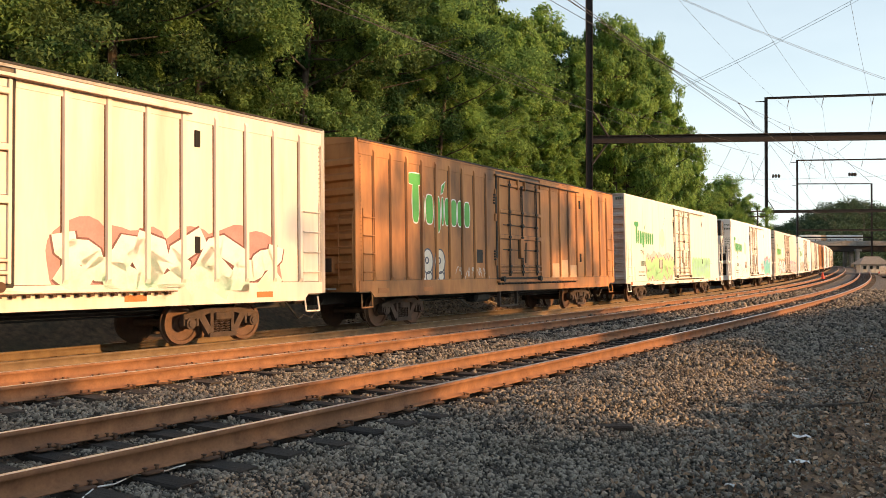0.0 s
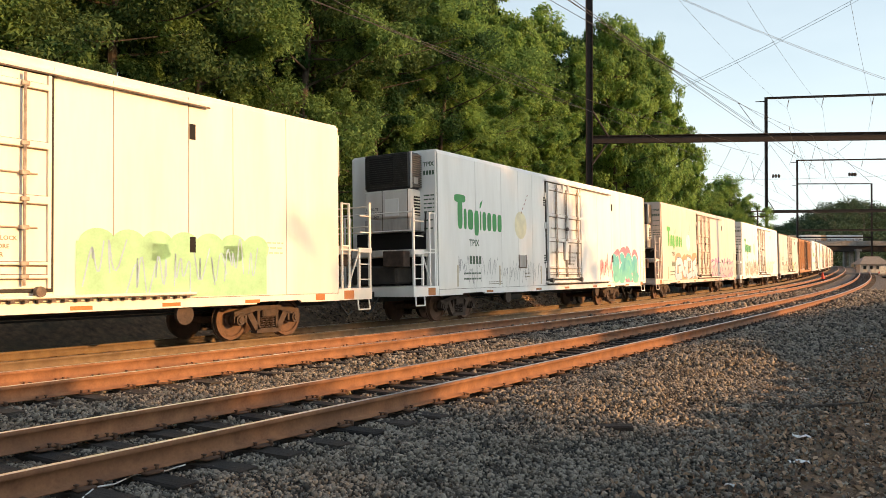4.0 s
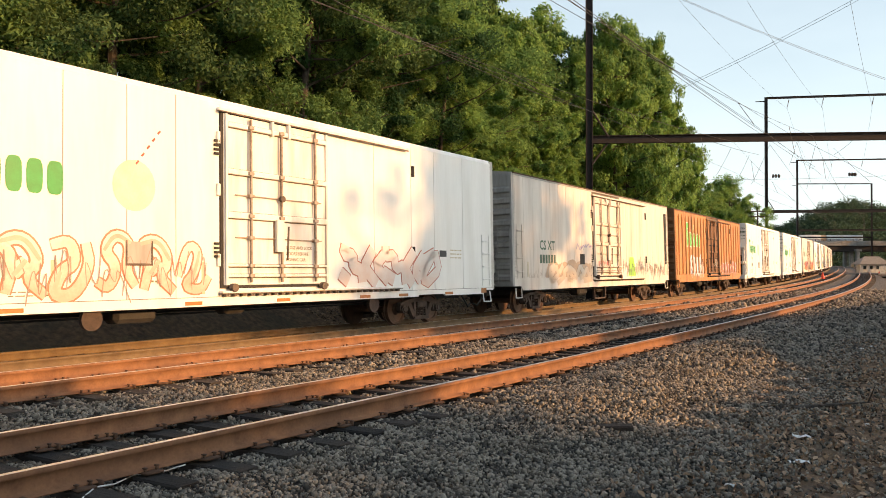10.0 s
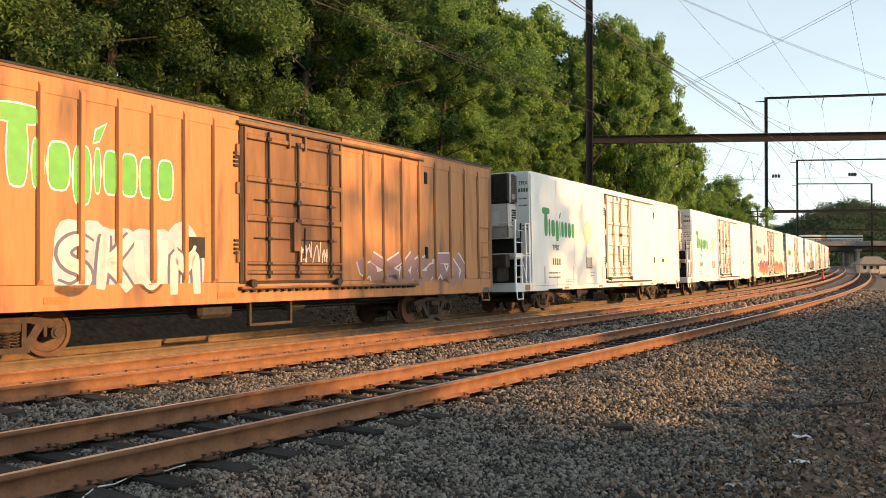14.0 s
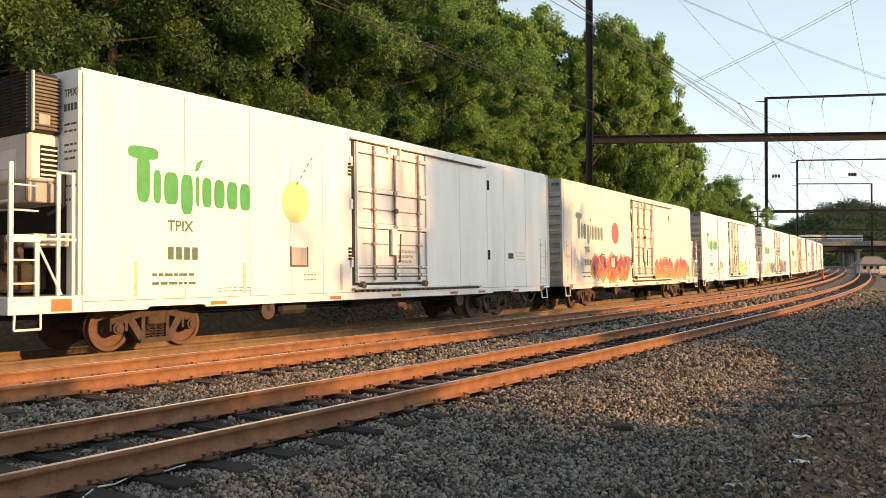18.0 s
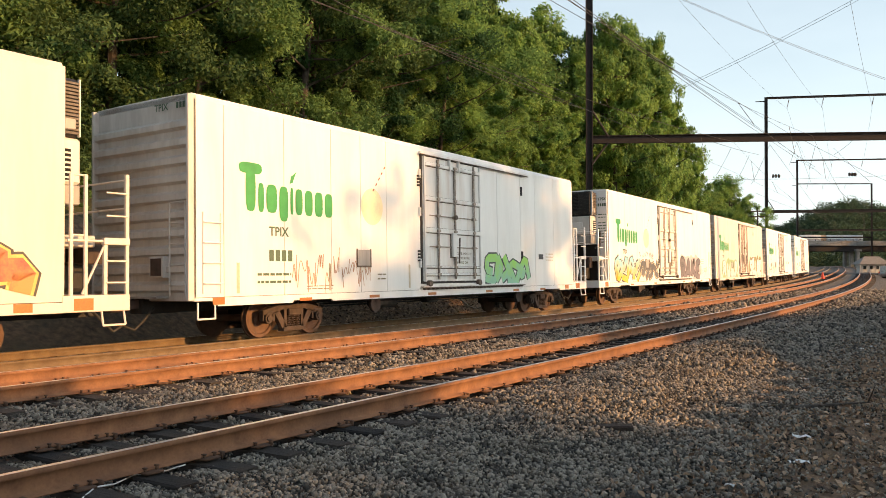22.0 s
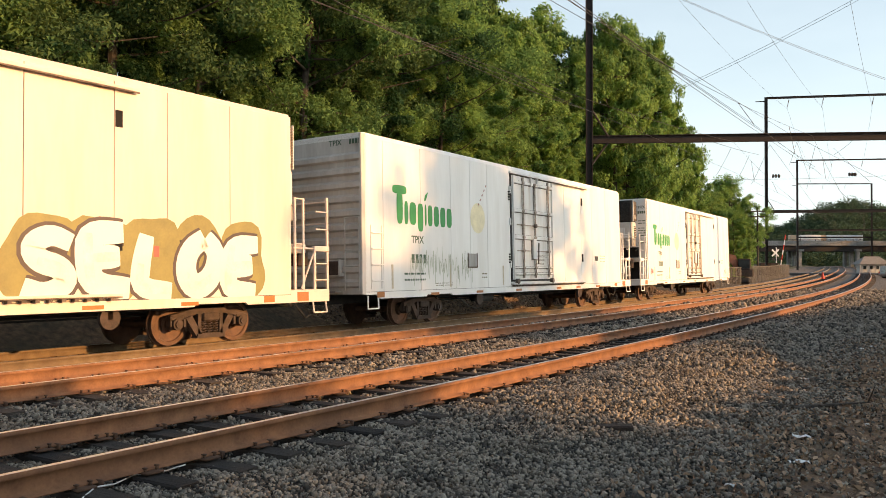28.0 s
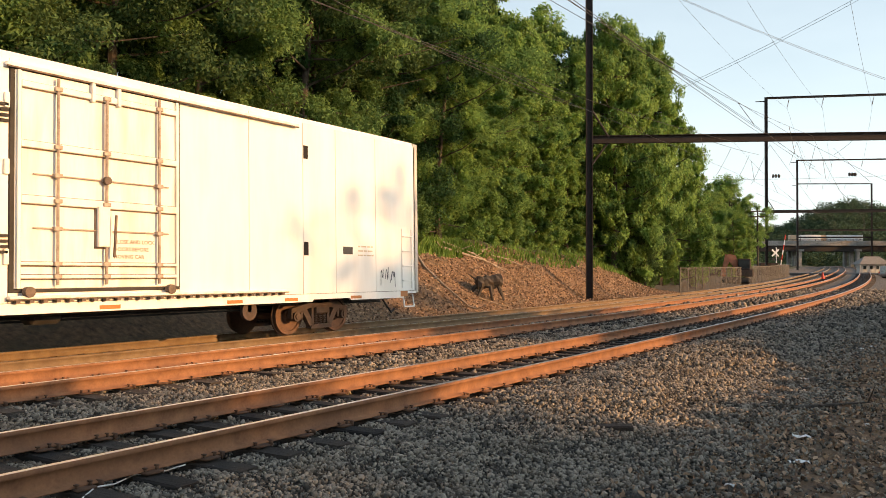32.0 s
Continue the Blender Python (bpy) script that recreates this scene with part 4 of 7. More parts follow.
branch([(15.9, -7.5, 0.06), (15.3, -6.6, 0.12), (15.1, -5.4, 0.1), (15.0, -4.1, 0.06), (15.8, -3.6, 0.05)], 0.07, "fallen_branch", "long crooked bare branch lying down the bank", M_DRYWOOD, 4, 1)
branch([(18.6, -7.9, 0.1), (20.0, -7.6, 0.16), (21.8, -7.2, 0.14), (23.6, -7.0, 0.08)], 0.085, "fallen_branch", "bleached barkless branch lying along the bank", M_DRYWOOD, 4, 2)
branch([(19.4, -8.2, 0.15), (21.4, -7.5, 0.2), (23.9, -6.6, 0.06)], 0.06, "fallen_branch", "bleached barkless branch lying along the bank", M_DRYWOOD, 3, 3)
branch([(22.6, -8.3, 0.1), (24.4, -7.8, 0.14), (26.5, -7.6, 0.08)], 0.055, "fallen_branch", "bleached barkless branch lying along the bank", M_DRYWOOD, 2, 4)
branch([(25.0, -7.9, 0.1), (26.6, -6.9, 0.12), (27.2, -6.1, 0.05)], 0.045, "fallen_branch", "thin grey branch on the bank", M_DRYWOOD, 2, 5)
branch([(16.8, -4.6, 0.05), (17.6, -4.0, 0.09), (18.5, -3.7, 0.05)], 0.035, "fallen_branch", "thin grey branch at the foot of the bank", M_DRYWOOD, 3, 6)
branch([(-3.9, 12.0, 0.03), (-3.4, 12.4, 0.05), (-2.7, 12.75, 0.05)], 0.03, "fallen_branch", "dark stick lying on the gravel", M_BARK, 2, 7)


def build_stump():
    q = spot(17.6, -4.6)
    g = on_ground(q.x, q.y)
    t = thing("tree_stump", "dark uprooted tree stump resting on its roots", "tree stump", at=Matrix.Translation(g) @ Matrix.Rotation(0.2, 4, "Z"))

    def log(bm):
        n, m = 9, 12
        rr = random.Random(4)
        rows = []
        for i in range(n):
            k = i / (n - 1)
            rows.append([bm.verts.new((-0.52 + 1.15 * k, 0.36 * (1 + 0.15 * rr.uniform(-1, 1)) * math.cos(6.283 * j / m), 0.72 + 0.1 * k + 0.3 * (1 + 0.2 * rr.uniform(-1, 1)) * math.sin(6.283 * j / m))) for j in range(m)])
        for a, b in zip(rows, rows[1:]):
            for j in range(m):
                bm.faces.new((a[j], a[(j + 1) % m], b[(j + 1) % m], b[j]))
        bm.faces.new(rows[0][::-1])
        bm.faces.new(rows[-1])
    made("log", log, M_BARK, t)
    for i, (x, y, ln) in enumerate(((0.45, -0.2, 0.25), (0.3, 0.2, -0.1), (-0.3, -0.15, -0.3), (-0.55, 0.1, -0.5), (0.05, -0.25, 0.1))):
        made("root", lambda bm, x=x, y=y, ln=ln: bm_rod(bm, (x, y, 0.6), (x + ln, y - 0.1, -0.08), 0.1, 7, 0.045), M_BARK, t)
    made("snag", lambda bm: bm_rod(bm, (-0.5, 0, 0.85), (-0.95, -0.1, 1.15), 0.07, 6, 0.02), M_BARK, t)


build_stump()


# ---- the fenced yard, the level crossing, the road bridge ----
M_FENCE = surface("galvanised_fence", (0.1, 0.09, 0.08), (0.2, 0.18, 0.16), 6, 0.8, 0.2)
M_CONCRETE = surface("bridge_concrete", (0.2, 0.195, 0.18), (0.38, 0.365, 0.34), 2, 0.9, bump=0.3, stain=(0.12, 0.11, 0.1), stain_amount=0.7, stain_scale=0.25)
M_ASPHALT = surface("asphalt", (0.04, 0.04, 0.04), (0.08, 0.078, 0.075), 6, 0.9, bump=0.3)
M_SIGNWHITE = surface("white_sign_paint", (0.68, 0.68, 0.67), (0.8, 0.8, 0.79), 6, 0.5)
M_RED = surface("red_paint", (0.5, 0.03, 0.02), (0.62, 0.06, 0.03), 6, 0.5)
M_DIGGER = surface("orange_machine_paint", (0.46, 0.14, 0.07), (0.58, 0.22, 0.12), 4, 0.55, stain=(0.2, 0.1, 0.06), stain_amount=0.5)
M_LORRYCAB = surface("tan_cab_paint", (0.45, 0.3, 0.18), (0.56, 0.4, 0.26), 4, 0.5)
M_SILVER = surface("silver_car_paint", (0.3, 0.31, 0.32), (0.4, 0.41, 0.42), 8, 0.3, 0.7, 0.02)
M_GLASS = surface("dark_window_glass", (0.01, 0.012, 0.014), (0.03, 0.033, 0.036), 3, 0.08, 0, 0)
M_TYRE = surface("tyre_rubber", (0.015, 0.015, 0.015), (0.035, 0.034, 0.033), 10, 0.85)
M_ROOFTILE = surface("grey_shingle_roof", (0.14, 0.13, 0.12), (0.28, 0.26, 0.24), 5, 0.9, bump=0.5)
M_WALLPALE = surface("pale_wall", (0.42, 0.4, 0.37), (0.55, 0.53, 0.5), 3, 0.8)


def build_fence():
    t = thing("chain_link_fence", "grey chain-link fence round the yard beside the tracks", "fence")
    P = [spot(s, -3.9 + 0.8 * (s - 49) / 76) for s in np.arange(49, 126, 2.6)]
    P = [on_ground(p.x, p.y) for p in P]
    for p in P:
        made("post", lambda bm, p=p: bm_rod(bm, p + Vector((0, 0, -0.2)), p + Vector((0, 0, 1.95)), 0.05, 7), M_FENCE, t)
    for a, b in zip(P, P[1:]):
        made("rail", lambda bm, a=a, b=b: bm_rod(bm, a + Vector((0, 0, 1.9)), b + Vector((0, 0, 1.9)), 0.03, 5), M_FENCE, t)
        d = (b - a).length

        segs = []
        for k in np.arange(0, 1, 0.06):
            for e in (1, -1):
                k2 = k + e * 1.85 / d * 0.5
                k2c = min(1, max(0, k2))
                h = 1.85 * (abs(k2c - k) / max(1e-6, abs(k2 - k)))
                q, w = a.lerp(b, k), a.lerp(b, k2c)
                segs.append((q + Vector((0, 0, 0.03)), w + Vector((0, 0, 0.03 + h))))
                segs.append((q + Vector((0, 0, 1.88)), w + Vector((0, 0, 1.88 - h))))
        ob = new("wire_mesh", tubes("wire_mesh", [[tuple(q), tuple(w)] for q, w in segs], 0.0045, M_FENCE))
        ob.parent = t
        tagged(ob, kind="stuff")


build_fence()


def build_digger():
    x, y, _ = (32.0, 88.02, 1.19)
    g = on_ground(x, y)
    t = thing("excavator", "orange excavator parked behind the fence", "excavator", at=Matrix.Translation(g) @ Matrix.Rotation(-0.3, 4, "Z"))
    for yy in (-0.9, 0.9):
        boxes("crawler", M_TYRE, t, (-1.4, 1.6, yy - 0.28, yy + 0.28, 0, 0.7), bevel=0.22)
    boxes("engine_house", M_TRUCK, t, (0.2, 1.9, -1.1, 1.1, 0.8, 1.7), bevel=0.12)
    cab = boxes("cab", M_STEEL, t, (0.3, 1.6, -1.15, -0.1, 1.5, 2.75), bevel=0.1)
    boxes("cab_window", M_GLASS, cab, (0.42, 1.48, -1.16, -1.14, 1.75, 2.6), bevel=0)
    made("boom", lambda bm: bm_prism(bm, [(0.3, 1.4), (0.75, 1.3), (0.1, 3.1), (-0.6, 3.3), (-0.9, 2.9)], -0.3, 0.3), M_DIGGER, t)
    made("stick", lambda bm: bm_prism(bm, [(-0.3, 3.1), (-0.95, 3.25), (-1.35, 1.35), (-0.95, 1.3)], -0.24, 0.24), M_DIGGER, t)
    made("bucket", lambda bm: bm_prism(bm, [(-1.4, 1.45), (-0.85, 1.4), (-0.8, 0.95), (-1.1, 0.7), (-1.5, 0.9)], -0.4, 0.4), M_DIGGER, t)


build_digger()


def build_crossing():
    x, y, _ = (53.23, 128.02, 0.93)
    g = on_ground(x, y)
    t = thing("crossing_signal", "white crossbuck level-crossing signal with its gate arm raised", "crossing signal", at=Matrix.Translation(g))
    made("mast", lambda bm: bm_rod(bm, (0, 0, 0), (0, 0, 4.6), 0.09, 8), M_SIGNWHITE, t)
    for a in (-0.8, 0.8):
        boxes("crossbuck_blade", M_SIGNWHITE, t, (-0.75, 0.75, -0.12 - 0.02 * a, -0.1 - 0.02 * a, -0.13, 0.13), bevel=0.005).matrix_basis = Matrix.Translation((-0.2, 0, 3.7)) @ Matrix.Rotation(a, 4, "Y")
    for u in (-0.5, 0.5):
        made("lamp_hood", lambda bm, u=u: bm_rod(bm, (u, -0.25, 2.7), (u, 0.1, 2.7), 0.22, 10), M_BLACK, t)
    for i in range(7):
        a, b = i / 7, (i + 1) / 7
        made("gate_arm", lambda bm, a=a, b=b: bm_rod(bm, (0.5 + 0.9 * a, -0.2, 1.0 + 5.6 * a), (0.5 + 0.9 * b, -0.2, 1.0 + 5.6 * b), 0.09, 6), M_SIGNWHITE if i % 2 else M_RED, t)
    boxes("counterweight", M_STEEL, t, (0.25, 0.65, -0.4, 0.1, 0.5, 1.1), bevel=0.03)
    x, y, _ = (50.89, 126.03, 0.24)
    g = on_ground(x, y)
    t = thing("relay_cabinet", "dark metal relay cabinet beside the crossing", "cabinet", at=Matrix.Translation(g))
    boxes("housing", M_STEEL, t, (-1.2, 1.5, -0.6, 0.6, 0, 1.9), bevel=0.03)
    boxes("roof", M_STEEL, t, (-1.3, 1.6, -0.7, 0.7, 1.9, 2.02), bevel=0.02)
    x, y, _ = (47.37, 100.04, -0.36)
    g = on_ground(x, y)
    t = thing("traffic_cone", "small red traffic cone beside the track", "traffic cone", at=Matrix.Translation(g))
    made("cone", lambda bm: bm_rod(bm, (0, 0, 0.04), (0, 0, 0.85), 0.26, 14, 0.05), M_RED, t)
    boxes("base", M_RED, t, (-0.36, 0.36, -0.36, 0.36, 0, 0.05), bevel=0.01)
    x, y, _ = (41.22, 105.02, 1.08)
    g = on_ground(x, y)
    t = thing("utility_pole", "slim wooden utility pole with crossarms", "utility pole", at=Matrix.Translation(g))
    made("pole", lambda bm: bm_rod(bm, (0, 0, -0.3), (0, 0, 9.2), 0.14, 8, 0.1), M_BARK, t)
    for zz in (8.2, 8.9):
        boxes("crossarm", M_BARK, t, (-0.9, 0.9, -0.06, 0.06, zz, zz + 0.14), bevel=0.01)
    g = on_ground(26.7, 84.01)
    t = thing("signal_mast", "dark railway signal head on a mast", "railway signal", at=Matrix.Translation(g))
    made("mast", lambda bm: bm_rod(bm, (0, 0, 0), (0, 0, 9.0), 0.08, 7), M_STEEL, t)
    boxes("signal_head", M_BLACK, t, (-0.28, 0.28, -0.2, 0.2, 6.2, 8.9), bevel=0.06)
    # the road over the crossing
    P = [spot(s, o) for s, o in ((134, -22), (134, 40), (142, 40), (142, -22))]
    rd = thing("road", "asphalt road across the tracks at the crossing", "road", kind="structure")

    def slab(bm):
        n = 30
        a = [bm.verts.new(line(134, -22 + 62 * i / n, 0.02)) for i in range(n + 1)]
        b = [bm.verts.new(line(142, -22 + 62 * i / n, 0.02)) for i in range(n + 1)]
        c = [bm.verts.new(line(134, -22 + 62 * i / n, -0.6)) for i in range(n + 1)]
        for i in range(n):
            bm.faces.new((a[i], a[i + 1], b[i + 1], b[i]))
            bm.faces.new((c[i], c[i + 1], a[i + 1], a[i]))
    made("carriageway", slab, M_ASPHALT, rd)


build_crossing()


def build_vehicle(x, y, turn, mat, label, low=False):
    g = on_ground(x, y)
    t = thing("parked_car", label, "car", "parked vehicles", at=Matrix.Translation(g) @ Matrix.Rotation(turn, 4, "Z"))
    h = 1.45 if low else 1.78

    def body(bm):
        bm_prism(bm, [(-2.3, 0.35), (2.3, 0.35), (2.35, 0.75), (2.2, 0.98), (1.3, 1.05), (-2.25, 1.08), (-2.35, 0.7)], -0.9, 0.9)
        bmesh.ops.bevel(bm, geom=list(bm.edges), offset=0.05, segments=2, affect="EDGES")

    def cabin(bm):
        bm_prism(bm, [(1.25, 1.04), (0.55, h - 0.06), (0.4, h), (-1.95, h), (-2.15, h - 0.1), (-2.25, 1.06)], -0.8, 0.8)
        bmesh.ops.bevel(bm, geom=list(bm.edges), offset=0.05, segments=2, affect="EDGES")
    b = made("body", body, mat, t)
    made("cabin", cabin, mat, t)
    for sd in (-1, 1):
        for xa, xb in ((-2.0, -1.1), (-1.0, -0.1), (0.0, 0.75)):
            boxes("window", M_GLASS, t, (xa, xb, sd * 0.8 - 0.012, sd * 0.8 + 0.012, 1.12, h - 0.16), bevel=0)
        for xx in (-1.45, 1.45):
            w = made("wheel", lambda bm, xx=xx, sd=sd: bm_rod(bm, (xx, sd * 0.68, 0.35), (xx, sd * 0.92, 0.35), 0.35, 16), M_TYRE, t)
            made("rim", lambda bm, xx=xx, sd=sd: bm_rod(bm, (xx, sd * 0.9, 0.35), (xx, sd * 0.935, 0.35), 0.2, 12), M_SILVER, w)
        boxes("headlight", M_SIGNWHITE, t, (2.28, 2.37, sd * 0.65 - 0.16, sd * 0.65 + 0.16, 0.68, 0.84), bevel=0.02)
        boxes("tail_light", M_RED, t, (-2.36, -2.27, sd * 0.72 - 0.1, sd * 0.72 + 0.1, 0.75, 1.0), bevel=0.02)


build_vehicle(60.3, 106.03, 0.12, M_SILVER, "silver estate car parked beside the gravel")


def build_pavilion():
    g = on_ground(78.6, 148.04)
    t = thing("pavilion", "small open building with a hipped grey roof", "building", at=Matrix.Translation(g) @ Matrix.Diagonal((0.5, 0.5, 0.75, 1)))
    boxes("wall", M_WALLPALE, t, (-2.2, 7, 1.5, 4.5, 0, 2.1), bevel=0.02)
    for xx in (-3.2, -0.4, 2.6, 5.6):
        boxes("column", M_WALLPALE, t, (xx - 0.12, xx + 0.12, -0.2, 0.05, 0, 2.2), bevel=0.02)

    def roof(bm):
        a = [bm.verts.new(p) for p in ((-4, -0.9, 2.15), (8.2, -0.9, 2.15), (8.2, 5.2, 2.15), (-4, 5.2, 2.15))]
        b = [bm.verts.new(p) for p in ((-0.5, 2.1, 4.1), (5, 2.1, 4.1))]
        bm.faces.new((a[0], a[1], b[1], b[0]))
        bm.faces.new((a[2], a[3], b[0], b[1]))
        bm.faces.new((a[1], a[2], b[1]))
        bm.faces.new((a[3], a[0], b[0]))
        bm.faces.new(a[::-1])
    made("roof", roof, M_ROOFTILE, t)
    for xx in (-1.2, 1.2, 3.6):
        boxes("window", M_GLASS, t, (xx, xx + 1.1, 1.47, 1.49, 0.9, 1.8), bevel=0)


build_pavilion()


def build_bridge():
    (ax, ay), (bx, by) = (98.19, 269.96), (174.31, 269.99)
    d = Vector((bx - ax, by - ay, 0))
    ang = math.atan2(d.y, d.x)
    L = d.length
    t = thing("road_bridge", "grey concrete road bridge over the tracks", "bridge", at=Matrix.Translation((ax, ay, 0)) @ Matrix.Rotation(ang, 4, "Z"))
    zb = 6.6
    deck = boxes("deck", M_CONCRETE, t, (-10, L, -5, 5, zb, zb + 0.7), bevel=0.05)
    for yy in (-4, -1.4, 1.4, 4):
        boxes("girder", M_STEEL, t, (-10, L, yy - 0.25, yy + 0.25, zb - 1.9, zb), bevel=0.02)
    for yy in (-5, 4.7):
        boxes("parapet", M_CONCRETE, t, (-10, L, yy, yy + 0.3, zb + 0.7, zb + 1.6), bevel=0.03)
    rods("railing", M_STEEL, t, 0.06, ((-10, -4.9, zb + 2.1), (L, -4.9, zb + 2.1)), ((-10, -4.9, zb + 1.85), (L, -4.9, zb + 1.85)))
    for x in np.arange(-10, L, 2.5):
        rods("railing_post", M_STEEL, t, 0.06, ((x, -4.9, zb + 1.5), (x, -4.9, zb + 2.1)))
    for u in (19.99, 39.21):
        for yy in (-4, 0, 4):
            boxes("pier_column", M_CONCRETE, t, (u - 0.55, u + 0.55, yy - 0.7, yy + 0.7, -2, zb - 1.9), bevel=0.1)
        boxes("pier_cap", M_CONCRETE, t, (u - 1.1, u + 1.1, -5.2, 5.2, zb - 1.9, zb - 1.25), bevel=0.05)
    boxes("abutment", M_CONCRETE, t, (-14, 4, -5.5, 5.5, -2, zb), bevel=0.1)
    # lorries on the bridge
    for u, w, mat, lab in ((23.78, 8.0, M_SIGNWHITE, "white lorry on the bridge"), (35.77, 12.0, M_SIGNWHITE, "long white trailer on the bridge")):
        v = thing("lorry", lab, "lorry", "lorries on the bridge", at=Matrix.Translation((ax, ay, zb + 0.7)) @ Matrix.Rotation(ang, 4, "Z") @ Matrix.Translation((u, -1.8, 0)))
        boxes("box", mat, v, (-w / 2, w / 2, -1.2, 1.2, 1.0, 2.9), bevel=0.05)
        boxes("cab", M_LORRYCAB, v, (-w / 2 - 2.2, -w / 2 - 0.2, -1.15, 1.15, 0.6, 2.9), bevel=0.15)
        for xx in (-w / 2 - 1.2, w / 2 - 1.2, -w / 2 + 1.2):
            made("wheel", lambda bm, xx=xx: bm_rod(bm, (xx, -1.2, 0.5), (xx, 1.2, 0.5), 0.5, 12), M_TYRE, v)


build_bridge()


def build_far_woods():
    """The wooded hill behind the bridge and the far tree line."""
    r = np.random.RandomState(61)
    cs, rad = [], []
    for b in np.arange(0.28, 0.69, 0.0035):
        # bearing b is metres across for each metre away; the hill's height along it
        top = np.interp(b, [0.279, 0.385, 0.406, 0.448, 0.476, 0.505, 0.536, 0.575, 0.688], [22.4, 18.4, 19.3, 24.8, 31.5, 35.1, 32.1, 28.4, 26.0])
        for k in range(13):
            y = 430 - 95 * k / 12 + r.uniform(-12, 12)
            z = (top - 1.8) * (1 - k / 12) - 1.0 + r.uniform(-1.5, 1.5)
            cs.append(((b + r.uniform(-0.003, 0.003)) * y, y, z)), rad.append(r.uniform(2.6, 5.2))
    v, f = leaf_cloud(np.array(cs), np.array(rad), 150, 0.55, r, face=0.2)
    ob = new("far_woods", mesh_np("far_woods", v, f, (M_LEAF5,)))
    tagged(ob, "distant wooded hill behind the bridge", "woods", kind="stuff")


build_far_woods()


# ---- scraps on the gravel ----
def build_litter():
    r = random.Random(77)
    for x, y, w, mat, lab in ((3.29, 7.44, 0.09, M_SIGNWHITE, "crumpled white paper scrap on the gravel"), (3.87, 8.67, 0.09, M_SIGNWHITE, "crumpled white paper scrap on the gravel"),
                              (5.86, 13.0, 0.07, M_SIGNWHITE, "flattened white scrap on the gravel"), (10.04, 18.8, 0.1, M_SIGNWHITE, "flattened white scrap on the gravel"), (9.4, 18.0, 0.1, M_SIGNWHITE, "flattened white scrap on the gravel"),
                              (2.35, 6.6, 0.04, M_SIGNWHITE, "small white scrap on the gravel"), (4.5, 11.6, 0.04, M_SIGNWHITE, "small white scrap on the gravel"), (4.9, 9.3, 0.035, M_SIGNWHITE, "small white scrap on the gravel")):
        g = on_ground(x, y, 0.02)

        def scrap(bm, w=w):
            n = 5
            V = [[bm.verts.new(((i / (n - 1) - 0.5) * 2 * w, (j / (n - 1) - 0.5) * 1.2 * w, r.uniform(0, 0.035))) for j in range(n)] for i in range(n)]
            for i in range(n - 1):
                for j in range(n - 1):
                    bm.faces.new((V[i][j], V[i + 1][j], V[i + 1][j + 1], V[i][j + 1]))
        bm = bmesh.new()
        scrap(bm)
        me = bpy.data.meshes.new("paper_scrap")
        bm.to_mesh(me)
        bm.free()
        me.materials.append(mat)
        ob = new("paper_scrap", me)
        ob.matrix_basis = Matrix.Translation(g) @ Matrix.Rotation(r.uniform(0, 3), 4, "Z")
        tagged(ob, lab, "litter", "paper scraps")
    # a loose old sleeper end in the stones
    g = on_ground(1.8, 8.59, 0.0)
    ob = new("timber_offcut", sleeper_mesh(9))
    ob.matrix_basis = Matrix.Translation(g + Vector((0, 0, 0.05))) @ Matrix.Rotation(-0.05, 4, "Z") @ Matrix.Diagonal((0.17, 0.8, 0.6, 1))
    tagged(ob, "short dark timber offcut lying in the ballast", "timber")
    # a pale cable beside the near rail
    P = [spot(s, o) for s, o in ((-11.45, 8.75), (-11.25, 8.62), (-11.05, 8.55), (-10.85, 8.5), (-10.6, 8.52), (-10.45, 8.6))]
    P = [on_ground(p.x, p.y, 0.05 + 0.03 * (i % 2)) for i, p in enumerate(P)]
    bm = bmesh.new()
    for a, b in zip(P, P[1:]):
        bm_rod(bm, a, b, 0.006, 6)
    me = bpy.data.meshes.new("cable")
    bm.to_mesh(me)
    bm.free()
    me.materials.append(M_SIGNWHITE)
    tagged(new("cable", me), "pale loose cable lying by the near rail", "cable")


build_litter()

import functools

# ---- rolling stock: x along the car (away from the camera), -y the side that faces the camera, z from the rail ----
HALF = 1.523
M_RUSTY = surface("rust_stained_fittings", (0.05, 0.04, 0.034), (0.23, 0.17, 0.13), 6, 0.8, 0.1, 0.2)
M_BAR = surface("rust_edged_galvanised_bar", (0.2, 0.15, 0.115), (0.5, 0.42, 0.35), 7, 0.6, 0.2, 0.15)
SPEED, WHEEL_R = 9.3828, 0.42


